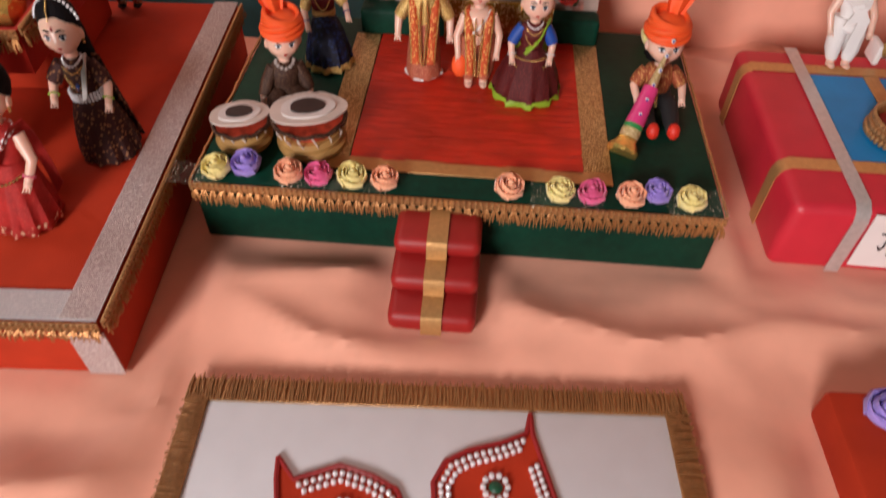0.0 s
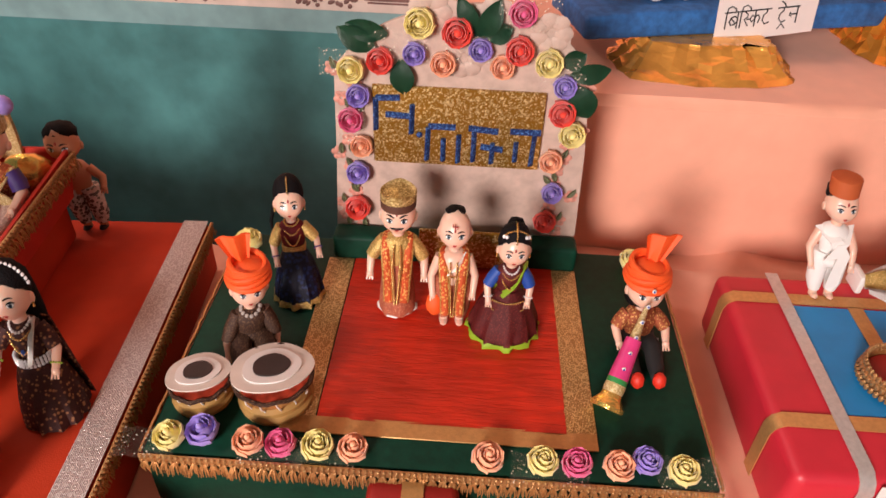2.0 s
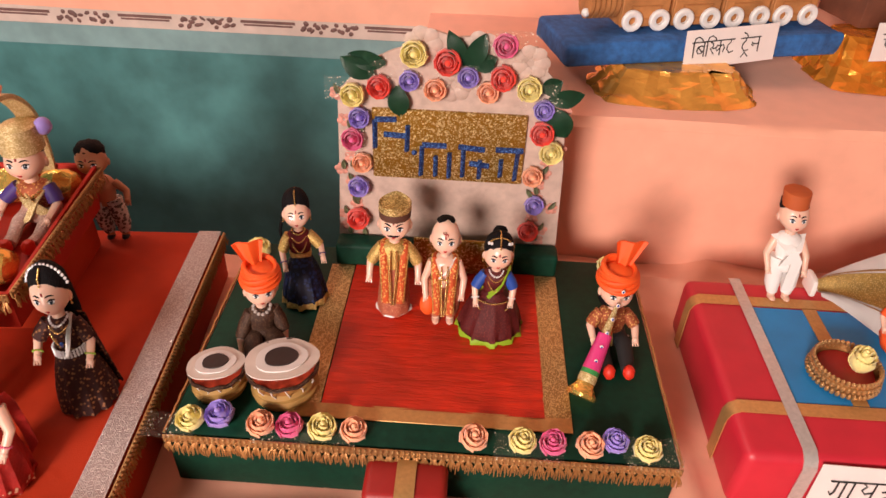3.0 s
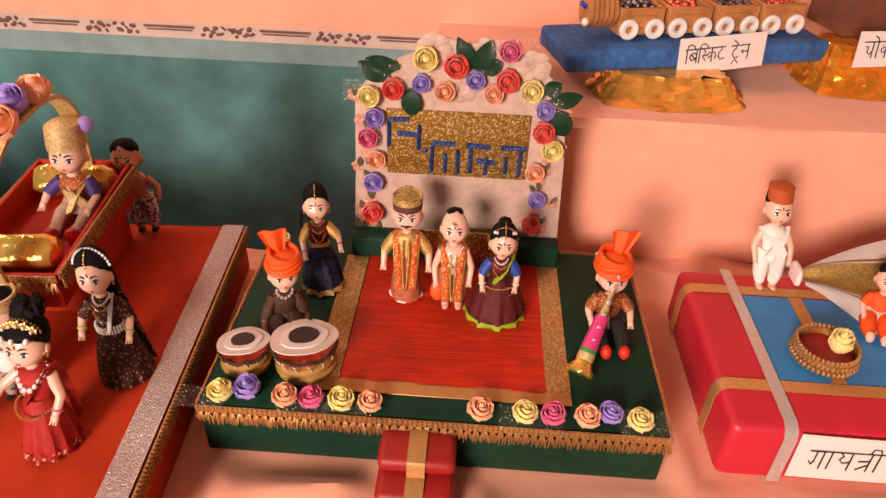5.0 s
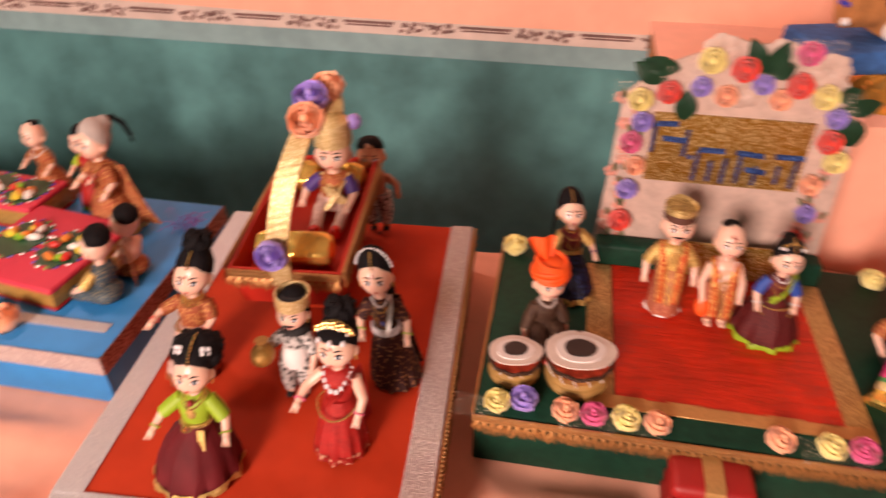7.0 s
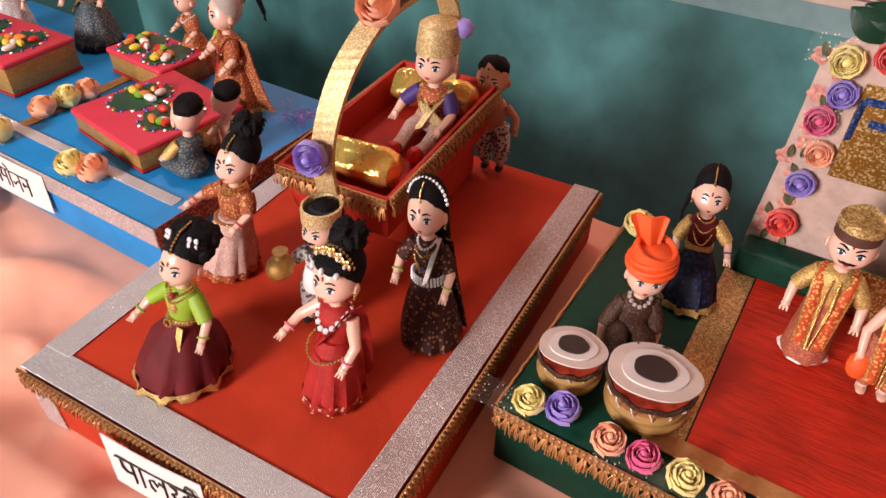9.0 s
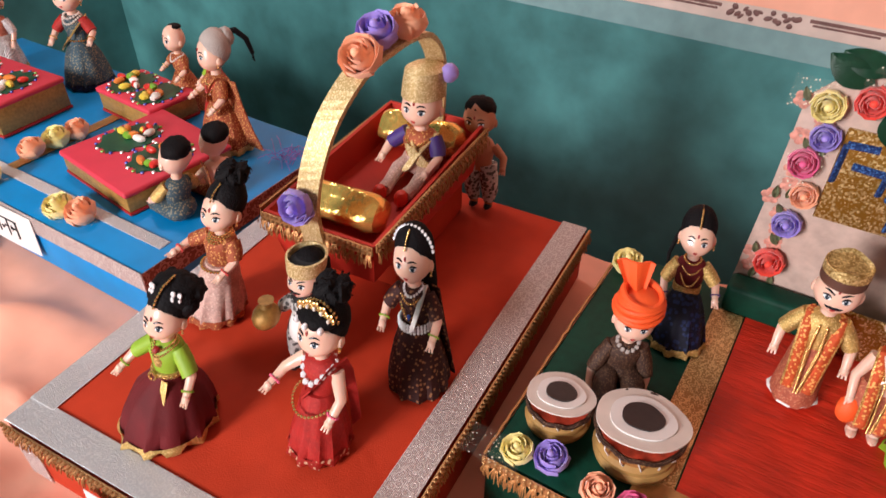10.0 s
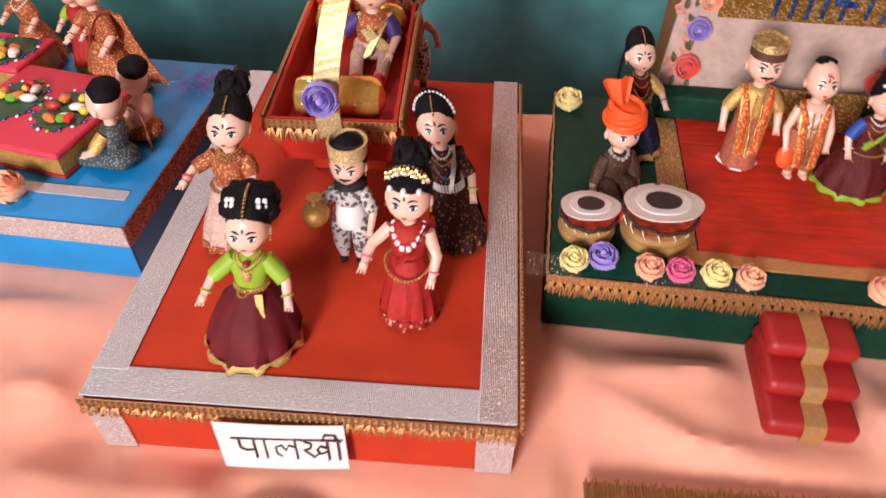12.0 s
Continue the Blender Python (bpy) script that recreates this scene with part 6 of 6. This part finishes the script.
child = doll("ceremony_doll", "seated doll in orange cloth under a white gold shawl", (0.440, 0.612, RT + 0.001), (0.444, 0.628, 0.128), -20, lower=("floor", "turban", 0.085, None), torso="turban", hair="cropped",
             arms=((-0.14, -0.14, 0.46), (0.14, -0.14, 0.46)), sleeve="turban", bangle=None)
shawl = thing("draped_shawl", "white cotton shawl with a gold border held over the doll", "shawl", (0.43, 0.66, RT), kind="")


def shawl_bm(y0, y1, lift):
    bm = bmesh.new()
    g = []
    for j in range(9):
        v = y0 + (y1 - y0) * j / 8
        row = []
        for i in range(25):
            u = i / 24
            x = 0.382 + 0.19 * u
            y = 0.668 + 0.010 * u - 0.088 * v * min(1.0, 0.22 + u * 2.4)
            z = RT + 0.018 + 0.066 * u ** 0.75 - 0.056 * v * min(1.0, 0.10 + u * 2.2) + 0.003 * math.sin(v * 9 + u * 6) + lift
            row.append(bm.verts.new((x, y, z)))
        g.append(row)
    for a, b in zip(g, g[1:]):
        for i in range(24):
            bm.faces.new((a[i], a[i + 1], b[i + 1], b[i]))
    bmesh.ops.solidify(bm, geom=list(bm.faces), thickness=0.0010)
    return bm


part("cloth", shawl_bm(-0.05, 1.0, 0.0), "white", shawl)
part("gold_border", shawl_bm(0.16, 0.66, 0.0016), "gold_silk", shawl, "gold woven border")
for k, (v, w) in enumerate(((0.12, 0.020), (0.70, 0.020))):
    part("stripe", shawl_bm(v, v + w, 0.0014), "gold_plain", shawl, "thin gold stripe")
part("fold", box(0.379, 0.385, 0.662, 0.684, RT + 0.001, RT + 0.020, 0.002), "white", shawl)

# ---- the biscuit train on its raised board ----
TT = TIER_TOP


def foil_lump(name, x, y, rx, ry, high, seed, label):
    """A block wrapped in crumpled cellophane."""
    ob = thing(name, label, "foil block", (x, y, TT), local=True, group="foil wrapped blocks")
    bm = bmesh.new()
    seg, rings = 40, 7
    add_lathe(bm, [(1.16 - 0.34 * (k / rings) ** 0.7, high * k / rings) for k in range(rings + 1)], seg)
    rng = random.Random(seed)
    for v in bm.verts:
        a = math.atan2(v.co.y, v.co.x)
        sq = 1 / max(abs(math.cos(a)), abs(math.sin(a))) ** 0.55
        fold = 0.5 * abs(noise.noise(Vector((a * 4.5, v.co.z * 22, seed)))) + 0.3 * abs(noise.noise(Vector((a * 11, v.co.z * 50, seed + 4.0)))) + rng.uniform(0, 0.10)
        v.co.x *= rx * sq
        v.co.y *= ry * sq * (1 - 0.5 * v.co.z / high)
        v.co += Vector((math.cos(a), math.sin(a), 0)) * (0.026 * (0.22 - fold))
        if 0.001 < v.co.z < high - 0.001:
            v.co.z += rng.uniform(-0.0022, 0.0022)
    bmesh.ops.triangulate(bm, faces=list(bm.faces))
    part("wrapper", bm, "foil_orange" if seed > 5 else "foil_mix", ob, smooth=False)
    return ob


M["foil_mix"] = material("gold_amber_cellophane", (0.92, 0.44, 0.09), 0.15, 0.60, vary=0.3, blot=18, bump=0.4, fine=45, deep=0.006)
foil_lump("foil_block", 0.262, 0.885, 0.080, 0.050, 0.0275, 2, "crumpled gold cellophane wrapped block under the train board")
foil_lump("foil_block", 0.520, 0.965, 0.070, 0.060, 0.050, 8, "crumpled orange gold cellophane wrapped block")

TRN = 14.5
base = (0.134, 0.858, TT + 0.0275)
board = thing("train_board", "blue crepe wrapped board on a foil wrapped block", "display board", base, TRN, local=True)
bm = bmesh.new()
add_box(bm, 0, 0.345, 0, 0.105, 0, 0.026, 0.006, 3)
bmesh.ops.subdivide_edges(bm, edges=list(bm.edges), cuts=5, use_grid_fill=True)
for v in bm.verts:
    v.co += Vector((noise.noise(v.co * 45), noise.noise(v.co * 45 + Vector((9, 0, 0))), noise.noise(v.co * 55 + Vector((0, 9, 0))) - 0.4)) * 0.0022
    v.co.z = max(v.co.z, 0)
part("wrap", bm, "blue_cloth", board)
bm = bmesh.new()
BT = 0.0265
train = thing("biscuit_train", "toy train built from biscuits with white ring sweet wheels", "toy train", (0, 0, 0), local=True)
train.matrix_basis = board.matrix_basis @ Matrix.Translation((0.048, 0.030, BT))
M["biscuit_dark"] = material("baked_biscuit", (0.46, 0.19, 0.060), 0.7, vary=0.25, blot=70, bump=0.5, fine=420)
M["choc"] = material("chocolate_bits", (0.05, 0.020, 0.014), 0.35, vary=0.3)
M["candy"] = material("white_sweet", (0.82, 0.80, 0.78), 0.35, vary=0.03, bump=0.05)
engine = None
for k in range(6):
    bm = bmesh.new()
    add_lathe(bm, [(0.018, 0), (0.0205, 0.001), (0.0205, 0.0048), (0.018, 0.0058)], 30, 0, Matrix.Translation((-0.012 + 0.0062 * k, 0.026, 0.030)) @ Matrix.Rotation(radians(90), 4, "Y"), wave=lambda a, q: 1 + 0.012 * math.sin(24 * a))
    part("round_biscuit", bm, "biscuit_dark", train, "round biscuit of the engine")
for c, r, mt, nm in (((-0.0135, 0.014, 0.019), 0.0050, "candy", "white_sweet"), ((-0.0135, 0.020, 0.036), 0.0034, "food_b", "blue_sweet"), ((-0.0135, 0.030, 0.036), 0.0034, "food_b", "blue_sweet")):
    bm = bmesh.new()
    add_ball(bm, c, r, 0, 10)
    part(nm, bm, mt, train)
x = 0.026
for car in range(4):
    w = 0.057
    for nm, q in (("biscuit_wall", (x, x + w, 0.004, 0.0085, 0.004, 0.036)), ("biscuit_wall", (x, x + w, 0.0435, 0.048, 0.004, 0.036)), ("biscuit_end", (x, x + 0.0045, 0.0085, 0.0435, 0.004, 0.036)),
                  ("biscuit_end", (x + w - 0.0045, x + w, 0.0085, 0.0435, 0.004, 0.036)), ("biscuit_floor", (x + 0.0045, x + w - 0.0045, 0.0085, 0.0435, 0.004, 0.008))):
        bm = box(*q, 0.001, 1)
        wall = part(nm, bm, "biscuit_dark", train)
        if nm == "biscuit_wall" and q[2] < 0.01:
            for z0, z1 in ((0.012, 0.0135), (0.0265, 0.028)):
                part("stamped_line", box(x + 0.010, x + w - 0.010, 0.0032, 0.0042, z0, z1), "wood", wall)
            for x0 in (x + 0.010, x + w - 0.0115):
                part("stamped_line", box(x0, x0 + 0.0015, 0.0032, 0.0042, 0.0135, 0.0265), "wood", wall)
    bm = bmesh.new()
    rng = random.Random(car)
    for k in range(40):
        add_ball(bm, (x + rng.uniform(0.009, w - 0.009), rng.uniform(0.012, 0.040), rng.uniform(0.024, 0.036)), rng.uniform(0.003, 0.005), 0, 6)
    tagged(part("load", bm, "choc" if car % 2 == 0 else "drum_red", train, "heaped dark chocolate bits" if car % 2 == 0 else "wrapped red sweets"), kind="stuff")
    for wx in (x + 0.012, x + w - 0.012):
        bm = bmesh.new()
        add_lathe(bm, [(0.0048, 0.0), (0.0062, -0.001), (0.0105, -0.001), (0.0122, 0.001), (0.0122, 0.004), (0.0105, 0.006), (0.0062, 0.006), (0.0048, 0.005), (0.0048, 0.0)], 24, 0,
                  Matrix.Translation((wx, 0.0032, 0.0122)) @ Matrix.Rotation(radians(90), 4, "X"), close=False)
        part("wheel", bm, "candy", train, "white ring sweet wheel")
    x += w + 0.006
lab = placard("paper_label", "white paper label with black marker handwriting on the train board", (0, 0, 0), 0.112, 0.043, 0, 0, [["i", "ba", "i", "half_sa", "ka", "tta"], ["ttra", "na"]], 0.0165, 0.008, 0.013)
lab.matrix_basis = board.matrix_basis @ pose(0.140, -0.006, -0.006, -5, -3, 0)

M["brown_board"] = material("brown_card", (0.16, 0.055, 0.03), 0.6, vary=0.25, blot=20)
house = thing("chocolate_house", "brown card model standing on a foil block", "model", (0.545, 0.985, TT + 0.05), 14, local=True)
part("wall", box(-0.055, 0.10, 0.0, 0.08, 0.0005, 0.052, 0.002), "brown_board", house)
part("roof", box(-0.060, 0.105, -0.006, 0.086, 0.052, 0.060, 0.003), "red", house)
lab2 = placard("paper_label", "white paper label with black marker handwriting on the foil block", (0.478, 0.898, TT + 0.038), 0.10, 0.042, 12, -8, [["cha", "o", "ka"]], 0.019, 0.008, 0.011)

# ---- things lying on the cloth in front ----
picture = thing("fringed_picture", "white card picture with jewelled pots and a gold fringe border", "picture", (0.0105, 0.329, 0.002), 3.0, local=True)
M["paper_cool"] = material("white_card", (0.74, 0.76, 0.80), 0.6, vary=0.04, bump=0.05)
part("card", box(-0.162, 0.162, -0.215, -0.006, 0, 0.003, 0.0008), "paper_cool", picture)
M["fringe_mat"] = material("gold_brown_fringe", (0.36, 0.17, 0.06), 0.45, 0.4, vary=0.4, grain=400, bump=0.4)


def border(x0, x1, y0, y1, along_x, seed):
    """A woven band with a shaggy outer edge of loops."""
    rng = random.Random(seed)
    part("border", box(x0, x1, y0, y1, 0.003, 0.0048, 0.0006, 1), "lace_braid", picture, "gold braid border")
    bm = bmesh.new()
    n = int(((x1 - x0) if along_x else (y1 - y0)) / 0.0016)
    for k in range(n):
        u = (k + rng.random()) / n
        if along_x:
            a, b = Vector((x0 + (x1 - x0) * u, y0, 0.0050)), Vector((x0 + (x1 - x0) * u + rng.uniform(-0.002, 0.002), y1 + 0.0005 + rng.uniform(-0.001, 0.0025), 0.0055))
        else:
            s = -1 if x0 < 0 else 1
            a, b = Vector((x1 if s < 0 else x0, y0 + (y1 - y0) * u, 0.0050)), Vector(((x0 if s < 0 else x1) + s * (0.000 + rng.uniform(-0.001, 0.002)), y0 + (y1 - y0) * u + rng.uniform(-0.002, 0.002), 0.0055))
        add_tube(bm, [a, (a + b) / 2 + Vector((0, 0, 0.0016)), b], 0.00055, 4)
    tagged(part("shag", bm, "fringe_mat", picture, "gold brown thread fringe"), kind="stuff")


border(-0.166, 0.166, -0.020, -0.003, True, 1)
border(-0.166, -0.151, -0.215, -0.016, False, 2)
border(0.151, 0.166, -0.215, -0.016, False, 3)


def jewel_pot(cx, cy, side, tip):
    """A painted pot outline filled with red and edged in gems, its drawn-out tip over one shoulder."""
    shape = [tip, (0.57 * tip[0] + 0.007, tip[1] - 0.014), (0.005, 0.042), (-0.016, 0.036), (-0.031, 0.028), (-0.038, 0.014), (-0.036, -0.010), (-0.018, -0.035), (0.017, -0.035), (0.040, -0.008), (0.036, 0.006), (0.5 * tip[0] + 0.017, tip[1] - 0.031), (0.9 * tip[0] + 0.003, tip[1] - 0.014)]
    shape = [(cx + side * x, cy + y) for x, y in shape]
    bm = bmesh.new()
    bm.faces.new([bm.verts.new((x, y, 0.0034)) for x, y in shape])
    r = bmesh.ops.extrude_face_region(bm, geom=list(bm.faces))
    bmesh.ops.translate(bm, vec=(0, 0, 0.0006), verts=[v for v in r["geom"] if isinstance(v, bmesh.types.BMVert)])
    bmesh.ops.recalc_face_normals(bm, faces=bm.faces)
    pot = part("painted_pot", bm, "orange", picture, "orange painted pot shape", smooth=False)
    bm = bmesh.new()
    add_tube(bm, [(x, y, 0.0042) for x, y in shape + shape[:1]], 0.0018, 6)
    part("outline", bm, "tilak", pot, "dark red outline")
    bm = bmesh.new()
    d = {"bm": bm, "mats": ["gem"]}
    mid = Vector((cx, cy, 0))
    for inset in (0.88, 0.76):
        beads(d, [Vector((x, y, 0.0052)).lerp(mid + Vector((0, 0, 0.0052)), 1 - inset) for x, y in shape[1:12]], 0.0021, "gem", 1.05)
    part("gem_edging", bm, "gem", pot, "double edging of silver gems")
    bm = bmesh.new()
    for k in range(10):
        a = k * 0.628
        add_ball(bm, (cx + 0.0075 * math.cos(a), cy + 0.012 + 0.0075 * math.sin(a), 0.005), 0.0022, 0, 6)
    part("gem_flower", bm, "gem", pot)
    bm = bmesh.new()
    add_ball(bm, (cx, cy + 0.012, 0.0048), (0.0045, 0.0045, 0.0025), 0, 10)
    part("green_gem", bm, "leaf", pot, "green gem")


jewel_pot(0.038, -0.085, 1, (0.024, 0.063))
jewel_pot(-0.053, -0.104, -1, (0.044, 0.046))

obox = thing("small_orange_box", "small orange felt box with a violet rose", "display box", (0.34, 0.335, 0), 2, local=True)
part("body", box(-0.080, 0.10, -0.22, 0.0, 0.0005, 0.030, 0.004), "orange", obox)
rose("v", pose(-0.052, -0.016, 0.030, 10, 0, 0), 0.0125, obox)
for x, y, r in ((-0.350, 0.238, 0.040), (-0.790, 0.405, 0.040)):
    plate = thing("rimmed_plate", "dark red plate with a beaded gold rim on the cloth", "plate", (x, y, 0.0005), local=True, group="beaded plates")
    bm = bmesh.new()
    add_lathe(bm, [(r * 0.9, 0.001), (r, 0.003), (r * 0.97, 0.005), (r * 0.85, 0.0035)], 36)
    part("dish", bm, "maroon", plate)
    bm = bmesh.new()
    d = {"bm": bm, "mats": ["bead"]}
    beads(d, [(r * 0.97 * math.cos(a), r * 0.97 * math.sin(a), 0.006) for a in np.linspace(0, 2 * math.pi, 60)], 0.0014, "bead", 1.3)
    part("bead_rim", bm, "bead", plate, "fine gold beads")

# ---- printed border along the wall ----
M["border_paper"] = material("cream_border_paper", (0.62, 0.48, 0.42), 0.6, vary=0.1, blot=20)
M["border_print"] = material("brown_border_print", (0.16, 0.075, 0.065), 0.6, vary=0.3, blot=60)
strip = tagged(part("border_strip", box(-1.45, -0.028, WALL - 0.0075, WALL - 0.0045, 0.138, 0.180, 0.0004, 1), "border_paper"), "cream printed paper border along the wall", "border", kind="structure")
rng = random.Random(5)
for k in range(8):
    cx = -1.36 + 0.182 * k
    bm = bmesh.new()
    add_box(bm, cx - 0.036, cx + 0.036, WALL - 0.0085, WALL - 0.0074, 0.1500, 0.1525)
    add_box(bm, cx - 0.040, cx + 0.040, WALL - 0.0085, WALL - 0.0074, 0.1540, 0.1580)
    for s in (-1, 1):
        for q in range(9):
            add_ball(bm, (cx + s * (0.052 + 0.0042 * q), WALL - 0.0078, 0.151 + 0.006 * math.sin(q * 1.9 + k)), (rng.uniform(0.003, 0.006), 0.0008, rng.uniform(0.002, 0.0045)), 0, 7, Matrix.Rotation(rng.uniform(-1, 1), 4, "Y"))
    part("printed_motif", bm, "border_print", strip)
